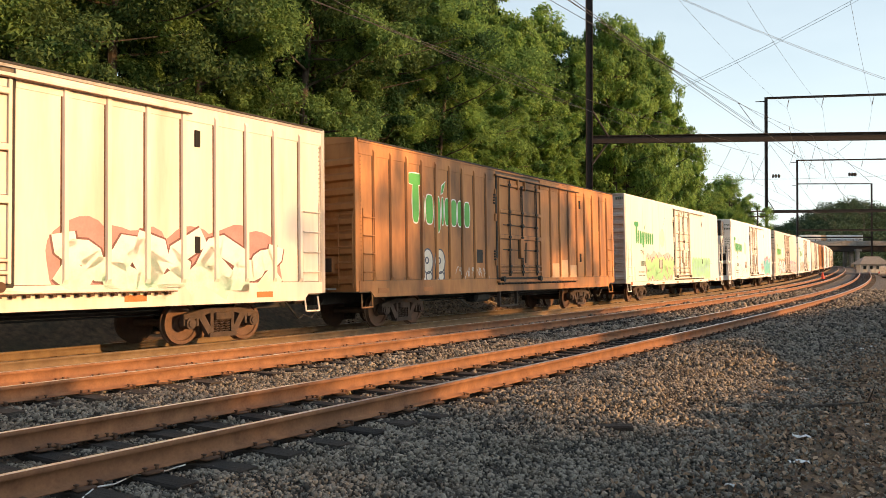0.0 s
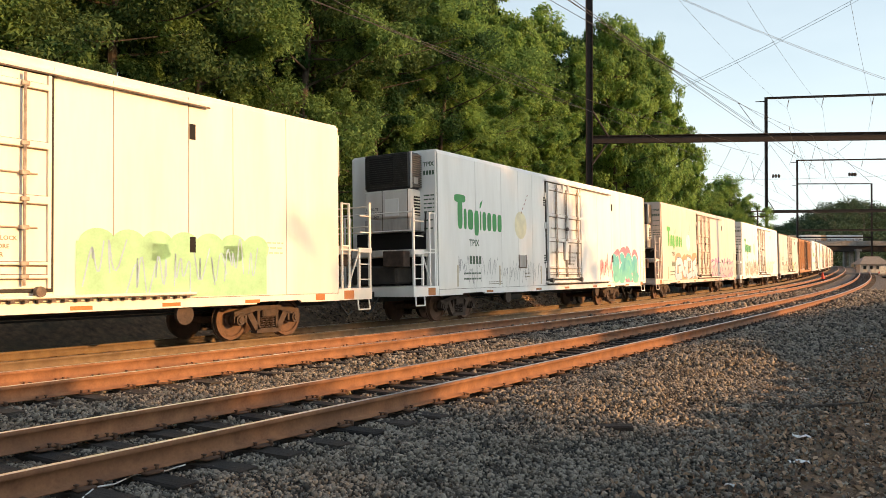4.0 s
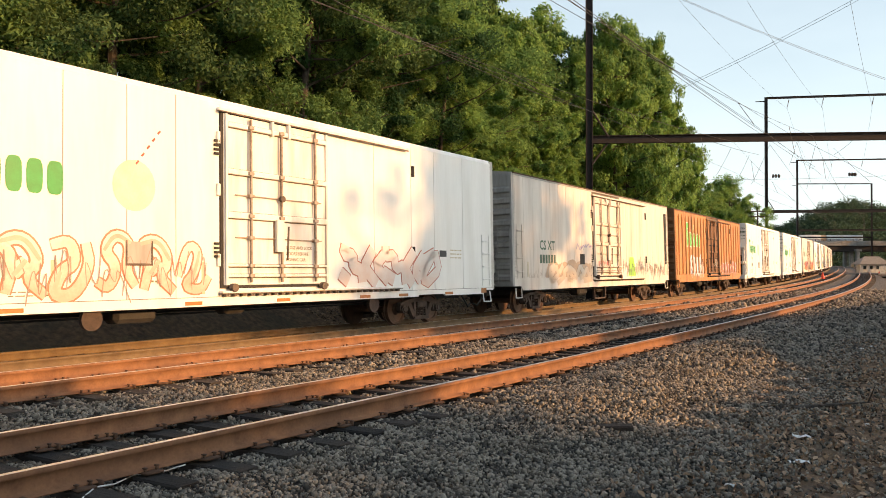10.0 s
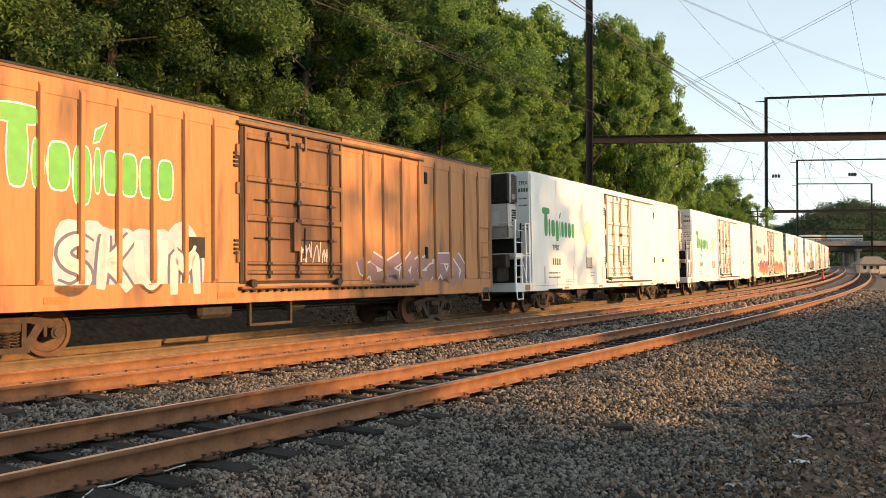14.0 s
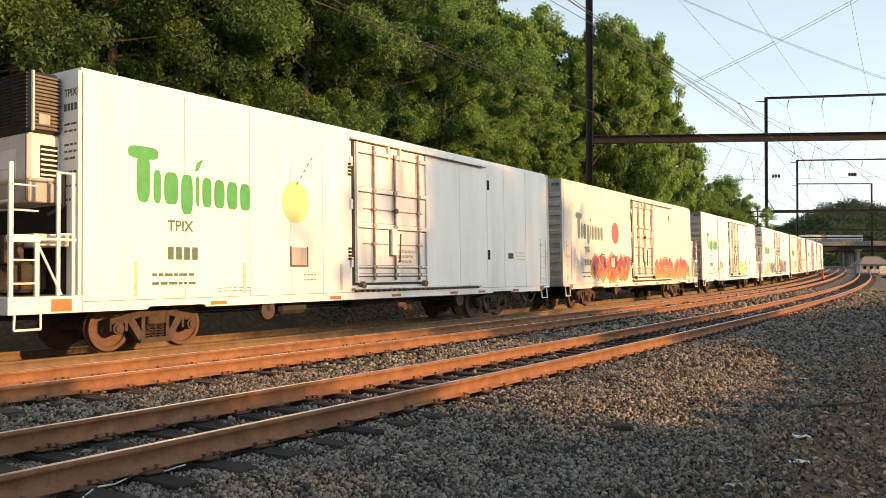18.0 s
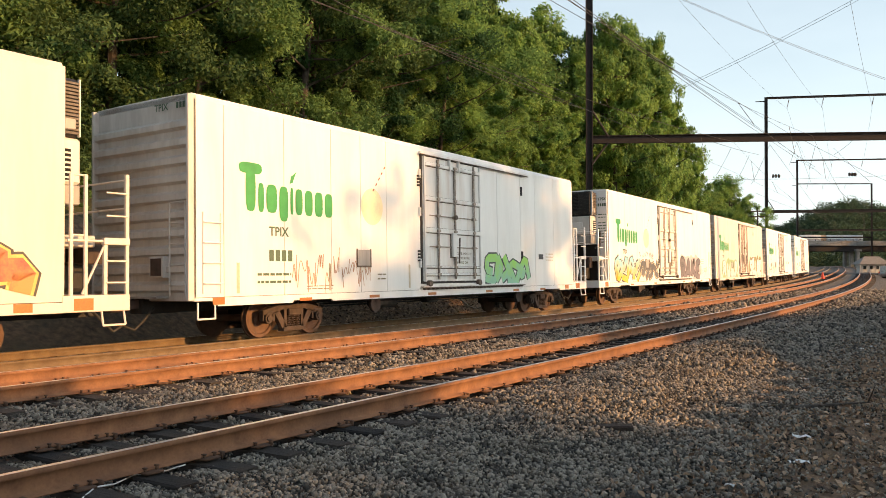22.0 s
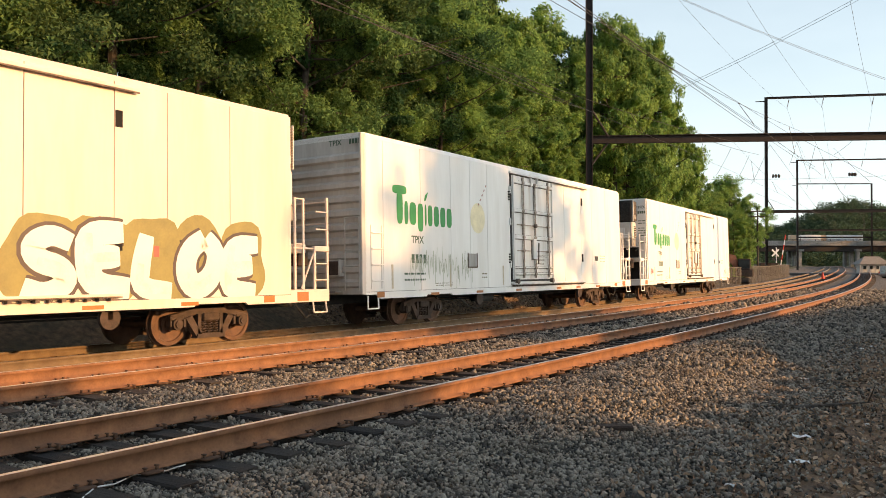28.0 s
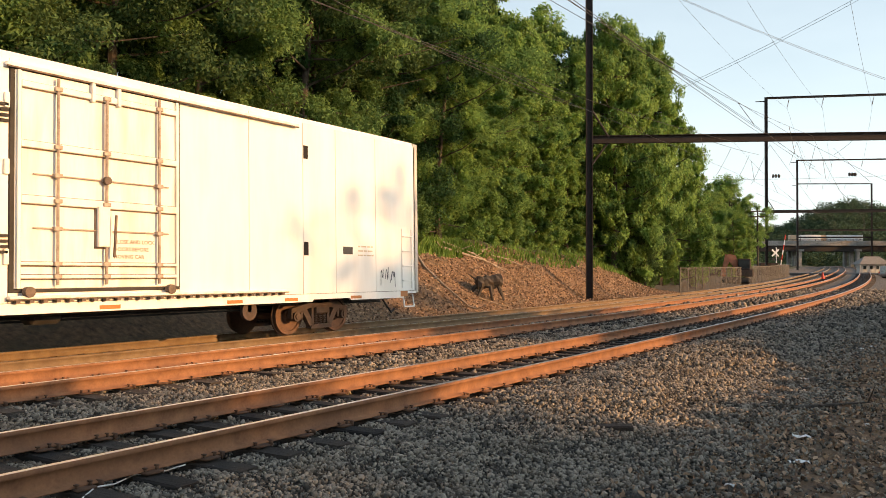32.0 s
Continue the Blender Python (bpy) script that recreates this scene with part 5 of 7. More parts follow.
def wheelset_mesh():
    bm = bmesh.new()
    for sd in (-1, 1):
        rings = [(0.075, 0.675), (0.445, 0.675), (0.445, 0.705), (WHEEL_R, 0.715), (WHEEL_R - 0.004, 0.81), (0.345, 0.815), (0.33, 0.785), (0.16, 0.775), (0.13, 0.83), (0.0, 0.83)]
        vs = []
        n = 28
        for rad, y in rings:
            vs.append([bm.verts.new((rad * math.cos(6.28319 * i / n), sd * y, rad * math.sin(6.28319 * i / n))) for i in range(n)] if rad else [bm.verts.new((0, sd * y, 0))])
        for a, b in zip(vs, vs[1:]):
            for i in range(n):
                if len(b) == 1:
                    bm.faces.new((a[i], a[(i + 1) % n], b[0]))
                else:
                    bm.faces.new((a[i], a[(i + 1) % n], b[(i + 1) % n], b[i]))
    bm_rod(bm, (0, -0.98, 0), (0, 0.98, 0), 0.08, 12)
    for k in range(3):
        a = 2.094 * k
        bm_rod(bm, (0.05 * math.cos(a), -1.06, 0.05 * math.sin(a)), (0.05 * math.cos(a), -0.97, 0.05 * math.sin(a)), 0.018, 6)
    bmesh.ops.recalc_face_normals(bm, faces=bm.faces)
    me = bpy.data.meshes.new("wheelset")
    bm.to_mesh(me)
    bm.free()
    me.materials.append(M_WHEEL)
    return me


WHEELSET = wheelset_mesh()
AXLE = 0.815


def truck_meshes():
    """The meshes of one four-wheel truck: name, mesh, place."""
    out = []

    def keep(name, build, mat):
        bm = bmesh.new()
        build(bm)
        bmesh.ops.recalc_face_normals(bm, faces=bm.faces)
        me = bpy.data.meshes.new(name)
        bm.to_mesh(me)
        bm.free()
        me.materials.append(mat)
        out.append((name, me))

    for sd in (-1, 1):
        def frame_side(bm, sd=sd):
            y0, y1 = sorted((sd * 0.93, sd * 1.05))
            # the top chord, the two slanting legs, the bottom tie, the pedestal jaws
            bm_prism(bm, [(-0.96, 0.53), (-0.96, 0.6), (-0.4, 0.71), (0.4, 0.71), (0.96, 0.6), (0.96, 0.53), (0.62, 0.52), (0.36, 0.6), (-0.36, 0.6), (-0.62, 0.52)], y0, y1)
            for e in (-1, 1):
                bm_prism(bm, [(e * 0.62, 0.55), (e * 0.46, 0.58), (e * 0.22, 0.2), (e * 0.34, 0.14)], y0, y1)
                bm_prism(bm, [(e * 0.31, 0.6), (e * 0.23, 0.6), (e * 0.23, 0.2), (e * 0.31, 0.2)], y0, y1)
                bm_prism(bm, [(e * 0.97, 0.58), (e * 0.93, 0.58), (e * 0.93, 0.38), (e * 0.97, 0.38)], y0, y1)
                bm_prism(bm, [(e * 0.66, 0.54), (e * 0.6, 0.54), (e * 0.6, 0.36), (e * 0.66, 0.36)], y0, y1)
            bm_prism(bm, [(-0.36, 0.12), (0.36, 0.12), (0.34, 0.2), (-0.34, 0.2)], y0 - 0.03, y1 + 0.03)
        keep("side_frame", frame_side, M_TRUCK)
        def spring_set(bm, sd=sd):
            for k in range(3):
                cx = -0.15 + 0.15 * k
                bm_box(bm, cx - 0.08, cx + 0.08, sd * 0.99 - 0.07, sd * 0.99 + 0.07, 0.2, 0.215)
                prev = None
                for q in range(34):
                    a = q * 0.95
                    p = Vector((cx + 0.062 * math.cos(a), sd * 0.99 + 0.062 * math.sin(a), 0.21 + 0.25 * q / 33))
                    if prev is not None:
                        bm_rod(bm, prev, p, 0.015, 4)
                    prev = p
        keep("coil_spring", spring_set, M_TRUCK)
        for e in (-1, 1):
            def bearing(bm, sd=sd, e=e):
                bm_rod(bm, (e * AXLE, sd * 0.88, 0.42), (e * AXLE, sd * 1.09, 0.42), 0.115, 14)
                bm_rod(bm, (e * AXLE, sd * 1.09, 0.42), (e * AXLE, sd * 1.115, 0.42), 0.07, 12)
                bm_box(bm, e * AXLE - 0.15, e * AXLE + 0.15, min(sd * 0.92, sd * 1.06), max(sd * 0.92, sd * 1.06), 0.5, 0.57, 0.01)
            keep("bearing", bearing, M_TRUCK)

    def bolster(bm):
        bm_box(bm, -0.2, 0.2, -1.1, 1.1, 0.46, 0.62, 0.02)
        bm_box(bm, -0.28, 0.28, -0.3, 0.3, 0.6, 0.74, 0.02)
    keep("bolster", bolster, M_TRUCK)
    return out


TRUCK = truck_meshes()


def add_truck(car, x):
    t = new("truck", TRUCK[-1][1])
    t.parent = car
    t.location = (x, 0, 0)
    tagged(t, "rusty four-wheel truck")
    for name, me in TRUCK[:-1]:
        o = new(name, me)
        o.parent = t
    for e in (-1, 1):
        w = new("wheelset", WHEELSET)
        w.parent = t
        w.location = (e * AXLE, 0, WHEEL_R)


def add_ladder(car, x0, x1, y, z0, z1, n, mat, name="ladder"):
    """Side grab irons between two stiles."""
    segs = [((x0, y, z0), (x0, y, z1)), ((x1, y, z0), (x1, y, z1))]
    lad = rods(name, mat, car, 0.016, *segs)
    for i in range(n):
        z = z0 + (z1 - z0) * (i + 0.5) / n
        r = rods("rung", mat, lad, 0.014, ((x0, y - 0.05, z), (x1, y - 0.05, z)), ((x0, y, z), (x0, y - 0.05, z)), ((x1, y, z), (x1, y - 0.05, z)))
    return lad


def add_underframe(car, x0, x1, zb, step_mat):
    boxes("centre_sill", M_BLACK, car, (x0 - 0.15, x1 + 0.15, -0.2, 0.2, 0.62, zb + 0.15), bevel=0.01)
    boxes("brake_reservoir", M_BLACK, car, (x0 + 6.2, x0 + 7.1, -1.2, -0.75, 0.5, zb), bevel=0.08)
    boxes("brake_cylinder", M_BLACK, car, (x0 + 9.0, x0 + 9.6, -0.9, -0.5, 0.55, zb), bevel=0.08)
    rods("brake_rod", M_BLACK, car, 0.02, ((x0 + 3, -0.5, 0.6), (x1 - 3, -0.45, 0.6)), ((x0 + 4, -1.0, 0.72), (x1 - 4, -1.0, 0.72)))
    for e, x in ((-1, x0), (1, x1)):
        def coupler(bm, x=x, e=e):
            bm_box(bm, min(x, x + e * 0.55), max(x, x + e * 0.55), -0.08, 0.08, 0.72, 0.92, 0.015)
            bm_box(bm, min(x + e * 0.5, x + e * 0.72), max(x + e * 0.5, x + e * 0.72), -0.17, 0.15, 0.68, 0.96, 0.04)
        made("coupler", coupler, M_TRUCK, car)

        def hose(bm, x=x, e=e):
            p = [Vector((x, -0.35, 0.75)), Vector((x + e * 0.25, -0.36, 0.5)), Vector((x + e * 0.45, -0.34, 0.33)), Vector((x + e * 0.66, -0.3, 0.42))]
            for a, b in zip(p, p[1:]):
                bm_rod(bm, a, b, 0.026, 7)
        made("air_hose", hose, M_BLACK, car)
        u = x - e * 0.12
        rods("stirrup_step", step_mat, car, 0.02, ((u, -HALF + 0.03, zb + 0.08), (u + e * 0.03, -HALF, zb - 0.24)), ((u - e * 0.42, -HALF + 0.03, zb + 0.08), (u - e * 0.4, -HALF, zb - 0.24)), ((u + e * 0.03, -HALF, zb - 0.24), (u - e * 0.4, -HALF, zb - 0.24)))


def corrugated_end(car, x, e, z0, z1, mat, ribs=9):
    """An end wall pressed into horizontal ribs; e is the way it faces."""
    prof = [(z0, 0.0)]
    h = (z1 - z0 - 0.5) / ribs
    for i in range(ribs):
        a = z0 + 0.1 + i * h
        prof += [(a + 0.18 * h, 0.0), (a + 0.3 * h, 0.11), (a + 0.62 * h, 0.11), (a + 0.82 * h, 0.0)]
    prof += [(z1 - 0.3, 0.0), (z1, 0.0)]

    def build(bm):
        rows = []
        for y in (-HALF + 0.05, HALF - 0.05):
            rows.append([bm.verts.new((x + e * d, y, z)) for z, d in prof])
        back = [bm.verts.new((x - e * 0.06, y, z)) for y in (-HALF + 0.05, HALF - 0.05) for z in (z0, z1)]
        a, b = rows
        for i in range(len(prof) - 1):
            bm.faces.new((a[i], a[i + 1], b[i + 1], b[i]))
        bm.faces.new((back[0], back[1], back[3], back[2]))
        bm.faces.new((a[-1], b[-1], back[3], back[1]))
        bm.faces.new((a[0], b[0], back[2], back[0]))
        bm.faces.new([*a, back[1], back[0]])
        bm.faces.new([*b, back[3], back[2]])
    w = made("end_wall", build, mat, car)
    for y in (-HALF + 0.04, HALF - 0.04):
        boxes("corner_post", mat, car, (x - 0.07 if e > 0 else x - 0.125, x + 0.125 if e > 0 else x + 0.07, y - 0.04, y + 0.04, z0, z1 - 0.02), bevel=0.012)
    gear = boxes("brake_box", mat, car, (min(x, x + e * 0.2), max(x, x + e * 0.2), -HALF + 0.66, -HALF + 1.06, z0 + 0.45, z0 + 0.87), bevel=0.015)
    boxes("cover", M_TRUCK, gear, (min(x + e * 0.19, x + e * 0.206), max(x + e * 0.19, x + e * 0.206), -HALF + 0.7, -HALF + 1.02, z0 + 0.49, z0 + 0.83), bevel=0.004)
    # end ladder
    rods("end_ladder", mat, car, 0.016, *[((x + e * 0.12, -HALF + 0.1, zz), (x + e * 0.12, -HALF + 0.55, zz)) for zz in np.arange(z0 + 0.3, z0 + 2.0, 0.4)],
         ((x + e * 0.12, -HALF + 0.1, z0 + 0.1), (x + e * 0.12, -HALF + 0.1, z0 + 1.9)), ((x + e * 0.12, -HALF + 0.55, z0 + 0.1), (x + e * 0.12, -HALF + 0.55, z0 + 1.9)))
    boxes("brake_platform", M_GREYEND, car, (min(x, x + e * 0.3), max(x, x + e * 0.3), -0.8, 0.8, z0 + 0.05, z0 + 0.09), bevel=0.004)


def plug_door(car, x0, x1, z0, z1, mat, track_to, dark=None, bar=None):
    """A sliding plug door: slab, stiles and cross beams, upright lock bars with brackets, lock box, and the tracks above and below."""
    dark, bar = dark or M_RUSTY, bar or M_BAR
    y = -HALF
    w, h = x1 - x0, z1 - z0
    d = boxes("door", mat, car, (x0, x1, y - 0.045, y + 0.02, z0, z1), bevel=0.01, label="sliding plug door with lock bars")
    boxes("door_gasket", M_BLACK, car, (x0 - 0.075, x1 + 0.05, y - 0.03, y + 0.02, z0 - 0.06, z1 + 0.05), bevel=0.01, label="black rubber gasket round the door")
    beams = (0.055, 0.115, 0.41, 0.665, 0.94)
    for k, half in zip(beams, (0.03, 0.025, 0.065, 0.055, 0.05)):
        zz = z0 + k * h
        boxes("cross_beam", mat, d, (x0 + 0.07, x1 - 0.07, y - 0.1, y - 0.04, zz - half, zz + half), bevel=0.012)
        boxes("beam_rust", dark, d, (x0 + 0.07, x1 - 0.07, y - 0.062, y - 0.04, zz - half - 0.02, zz - half - 0.001), bevel=0)
        boxes("beam_rust", dark, d, (x0 + 0.07, x1 - 0.07, y - 0.055, y - 0.04, zz + half + 0.001, zz + half + 0.012), bevel=0)
    for k, a, b in ((0.53, 0.09, 0.92), (0.28, 0.09, 0.46), (0.28, 0.55, 0.92)):
        zz = z0 + k * h
        rods("tie_rod", bar, d, 0.014, ((x0 + a * w, y - 0.075, zz), (x0 + b * w, y - 0.075, zz)))
    for xa, xb in ((x0 + 0.02, x0 + 0.08), (x1 - 0.08, x1 - 0.02)):
        boxes("door_stile", mat, d, (xa, xb, y - 0.09, y - 0.04, z0, z1), bevel=0.008)
        boxes("stile_gap", dark, d, (xb + 0.002, xb + 0.02, y - 0.05, y - 0.04, z0 + 0.02, z1 - 0.02), bevel=0)
    for k, lo, hi in ((0.215, 0.015, 0.99), (0.5, 0.42, 0.95), (0.5, 0.015, 0.2), (0.845, 0.015, 0.99)):
        rods("lock_bar", bar, d, 0.024, ((x0 + k * w, y - 0.125, z0 + lo * h), (x0 + k * w, y - 0.125, z0 + hi * h)))
        rods("bar_seam", dark, d, 0.012, ((x0 + k * w + 0.035, y - 0.06, z0 + lo * h), (x0 + k * w + 0.035, y - 0.06, z0 + hi * h)))
        br = None
        for q in beams + (0.53, 0.28):
            if not lo - 0.01 <= q <= hi + 0.01:
                continue
            m = Matrix.Translation((x0 + k * w, 0, z0 + q * h))
            if br is None:
                br = boxes("lock_bracket", bar, d, (-0.06, 0.07, y - 0.15, y - 0.044, -0.034, 0.034), bevel=0.008)
                br.matrix_basis = m
            else:
                share(br, d, m)
    cx = x0 + 0.5 * w
    boxes("lock_box", mat, d, (cx - 0.16, cx + 0.06, y - 0.14, y - 0.04, z0 + 0.2 * h, z0 + 0.4 * h), bevel=0.012)
    boxes("lock_box_edge", dark, d, (cx - 0.185, cx + 0.085, y - 0.07, y - 0.042, z0 + 0.192 * h, z0 + 0.408 * h), bevel=0)
    rods("lock_handle", dark, d, 0.024, ((cx + 0.12, y - 0.16, z0 + 0.15 * h), (cx + 0.15, y - 0.17, z0 + 0.36 * h)))
    made("lock_wheel", lambda bm: bm_rod(bm, (cx, y - 0.17, z0 + 0.53 * h), (cx, y - 0.1, z0 + 0.53 * h), 0.07, 10), dark, d)
    boxes("door_track_upper", mat, car, (x0 - 0.15, track_to, y - 0.09, y - 0.0, z1 + 0.04, z1 + 0.1), bevel=0.008)
    # dark line below the upper track: rust and the track's shade as colour
    boxes("track_lip", dark, car, (x0 - 0.15, track_to, y - 0.096, y - 0.07, z1 + 0.014, z1 + 0.038), bevel=0)
    boxes("door_track_lower", mat, car, (x0 - 0.1, track_to - 0.35, y - 0.12, y - 0.0, z0 - 0.16, z0 - 0.11), bevel=0.008)
    boxes("track_foot", dark, car, (x0 - 0.1, track_to - 0.35, y - 0.1, y - 0.0, z0 - 0.178, z0 - 0.162), bevel=0)
    bm = bmesh.new()
    for xx in np.arange(x0, track_to - 0.4, 0.22):
        bm_box(bm, xx, xx + 0.07, y - 0.105, y - 0.003, z0 - 0.225, z0 - 0.18, 0)
    tagged(part("track_cleat", bm, dark, car), kind="stuff")
    for zz in (z0 + 0.55, z1 - 0.85):
        for q in range(4):
            boxes("latch_tooth", M_BLACK, car, (x0 - 0.22, x0 - 0.1, y - 0.05, y - 0.004, zz + 0.085 * q, zz + 0.085 * q + 0.045), bevel=0)
    for xa in (x0 + 0.42 * w, x0 + 0.58 * w):
        boxes("hanger_strap", mat, d, (xa - 0.03, xa + 0.03, y - 0.13, y - 0.04, z1 - 0.3, z1 + 0.02), bevel=0.008)
    for xx in (x0 + 0.12, x1 - 0.3):
        made("roller", lambda bm, xx=xx: bm_rod(bm, (xx + 0.08, y - 0.16, z0 - 0.05), (xx + 0.08, y - 0.05, z0 - 0.05), 0.085, 12), dark, d)
    for zz in (z0 + 0.5, z0 + 1.9, z1 - 0.5):
        boxes("hinge_block", mat, car, (x0 - 0.16, x0 - 0.08, y - 0.05, y, zz - 0.12, zz + 0.12), bevel=0.008)
    return d


WL = 17.9
SILL, ROOF = 0.76, 4.9


def white_car(genset_left):
    """A smooth-sided white refrigerator car. Its cooling unit stands on a railed platform at one end."""
    car = thing("refrigerator_car", "smooth white refrigerator car on rusty trucks", "railway car", "train cars")
    y = -HALF
    boxes("body", M_SEAM, car, (0.02, WL - 0.02, -HALF + 0.035, HALF - 0.02, SILL + 0.1, ROOF - 0.08), bevel=0.03)
    door = (7.12, 10.2) if genset_left else (7.75, 10.85)
    track_to = door[1] + 3.2
    seams = [0.0, 2.1, 3.75, 4.95, 6.0, door[0] - 0.07] if genset_left else [0.0, 0.75, 2.45, 4.0, 5.1, 6.15, door[0] - 0.07]
    seams2 = [door[1] + 0.06, 12.0, 13.6, 14.7, 16.2, WL]
    for a, b in list(zip(seams, seams[1:])) + list(zip(seams2, seams2[1:])):
        boxes("side_panel", M_WHITE, car, (a + 0.007, b - 0.007, y, y + 0.03, SILL + 0.18, ROOF - 0.12), bevel=0.004)
    boxes("side_panel", M_WHITE, car, (door[0] - 0.07, door[1] + 0.06, y, y + 0.03, 4.67, ROOF - 0.12), bevel=0.004)
    boxes("side_panel", M_WHITE, car, (door[0] - 0.07, door[1] + 0.06, y, y + 0.03, SILL + 0.18, 1.1), bevel=0.004)

    def roof(bm):
        ys = [-HALF + 0.0, -HALF + 0.06, -0.8, 0, 0.8, HALF - 0.06, HALF]
        zs = [ROOF - 0.13, ROOF - 0.01, ROOF + 0.005, ROOF + 0.01, ROOF + 0.005, ROOF - 0.01, ROOF - 0.13]
        a = [bm.verts.new((-0.0, q, w)) for q, w in zip(ys, zs)]
        b = [bm.verts.new((WL, q, w)) for q, w in zip(ys, zs)]
        for i in range(6):
            bm.faces.new((a[i], a[i + 1], b[i + 1], b[i]))
        bm.faces.new(a[::-1])
        bm.faces.new(b)
        bm.faces.new((a[0], b[0], b[6], a[6]))
    made("roof", roof, M_WHITE, car)
    # the sill is cut away at the corrugated end and over the trucks
    ta, tb = (1.8, 14.67) if genset_left else (3.23, 16.1)
    low = [(0.0, SILL), (ta - 0.55, SILL), (ta - 0.5, SILL + 0.05), (ta + 0.75, SILL + 0.05), (ta + 0.8, SILL), (tb - 0.8, SILL), (tb - 0.75, SILL + 0.05), (tb + 0.5, SILL + 0.05), (tb + 0.55, SILL), (WL, SILL)]
    if genset_left:
        low[-1:] = [(WL - 0.6, SILL), (WL - 0.45, SILL + 0.11), (WL, SILL + 0.11)]
    else:
        low[:1] = [(0.0, SILL + 0.11), (0.45, SILL + 0.11), (0.6, SILL)]
    top = [(WL, SILL + 0.17), (0.0, SILL + 0.17)]
    sill = made("side_sill", lambda bm: (bm_prism(bm, low + top, y - 0.012, y + 0.04), bm_prism(bm, low + top, HALF - 0.04, HALF)), M_WHITE, car)
    for xx in (2.7, 6.2, 8.6, 11.4, 13.0, 15.2, WL - 0.7) if genset_left else (0.45, 2.9, 5.4, 8.0, 11.2, 13.0, 15.0, WL - 0.8):
        big = xx < 0.6 or xx > WL - 1
        boxes("reflector", M_REFLECT, sill, (xx, xx + (0.3 if big else 0.4), y - 0.018, y - 0.011, SILL + 0.03, SILL + (0.17 if big else 0.1)), bevel=0, label="amber reflector strip")
    slab = plug_door(car, *door, 1.16, 4.6, M_DOOR, track_to)
    for i, words in enumerate(("CLOSE AND LOCK", "DOORS BEFORE", "MOVING CAR")):
        lettering(slab, words, door[0] + 1.72, 1.92 - 0.13 * i, 0.07, M_STENCIL, d=0.05)
    # small dark louvres and stencil plates
    for zz in (4.12, 1.95):
        boxes("side_vent", M_VOID, car, (13.62, 13.76, y - 0.012, y + 0.01, zz - 0.15, zz + 0.15), bevel=0.004)
    boxes("placard", M_GREYEND, car, (4.95, 5.45, y - 0.014, y + 0.01, 1.58, 1.97), bevel=0.004)
    boxes("placard_frame", M_RUSTY, car, (4.92, 4.95, y - 0.022, y + 0.01, 1.56, 1.99), (5.45, 5.48, y - 0.022, y + 0.01, 1.56, 1.99), (4.92, 5.48, y - 0.022, y + 0.01, 1.54, 1.58), bevel=0)
    for xx in (0.98, 3.55, 6.6) if genset_left else (1.08, 3.9, 7.1):
        boxes("marker_strip", M_MARKER, car, (xx, xx + 0.075, y - 0.006, y + 0.01, 1.0, 1.62), bevel=0, label="upright faded reflective strip")
    boxes("stencil_plate", M_INK, car, (14.95, 15.3, y - 0.004, y + 0.01, 1.85, 2.03), bevel=0)
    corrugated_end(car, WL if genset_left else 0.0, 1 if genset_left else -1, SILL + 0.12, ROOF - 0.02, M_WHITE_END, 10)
    if genset_left:
        add_ladder(car, WL - 0.62, WL - 0.2, y - 0.01, SILL + 0.25, 2.55, 4, M_WHITE)
    else:
        add_ladder(car, 0.22, 0.66, y - 0.01, SILL + 0.25, 2.6, 4, M_WHITE)
    # platform end with the cooling unit
    g = 0.0 if genset_left else WL
    e = -1 if genset_left else 1

    def X(d):
        return g + e * d

    def span(a, b):
        return (min(X(a), X(b)), max(X(a), X(b)))
    plat = boxes("end_platform", M_WHITE, car, (*span(0, 1.25), -HALF, HALF, SILL, SILL + 0.28), bevel=0.01)
    boxes("reflector", M_REFLECT, plat, (*span(0.2, 0.55), -HALF - 0.007, -HALF + 0.004, SILL + 0.03, SILL + 0.23), bevel=0)
    boxes("end_frame", M_WHITE, car, (*span(-0.02, 0.06), -HALF + 0.04, HALF - 0.04, SILL + 0.28, ROOF - 0.06), bevel=0.01)
    unit = boxes("cooling_unit", M_UNIT, car, (*span(0.06, 0.64), -1.0, 0.6, 2.95, 3.76), bevel=0.05, label="white and black cooling unit")
    boxes("upper_grille", M_GENBLACK, unit, (*span(0.06, 0.63), -1.01, 0.6, 3.77, 4.8), bevel=0.07)
    boxes("fan_opening", M_VOID, unit, (*span(0.6, 0.645), -0.45, 0.38, 3.95, 4.7), bevel=0.004)
    bm = bmesh.new()
    for zz in np.arange(3.84, 4.74, 0.06):
        bm_box(bm, *span(0.6, 0.652), -0.94, 0.54, zz, zz + 0.022, 0)
    tagged(part("grille_slats", bm, M_GENBLACK, unit), kind="stuff")
    # side slats lighter than the front ones: sun on that side put into the colour
    bm = bmesh.new()
    for zz in np.arange(3.82, 4.72, 0.062):
        bm_box(bm, *span(0.1, 0.57), -1.05, -0.99, zz, zz + 0.036, 0)
    tagged(part("side_slats", bm, M_SEAM, unit), kind="stuff")
    boxes("corner_trim", M_UNIT, unit, (*span(0.565, 0.6), -1.055, -0.99, 3.78, 4.79), bevel=0.008)
    boxes("emblem", M_GREYEND, unit, (*span(0.3, 0.5), -1.062, -1.05, 3.9, 4.08), bevel=0.01)
    boxes("louvre_recess", M_VOID, unit, (*span(0.14, 0.44), -1.012, -0.99, 3.02, 3.56), bevel=0)
    bm = bmesh.new()
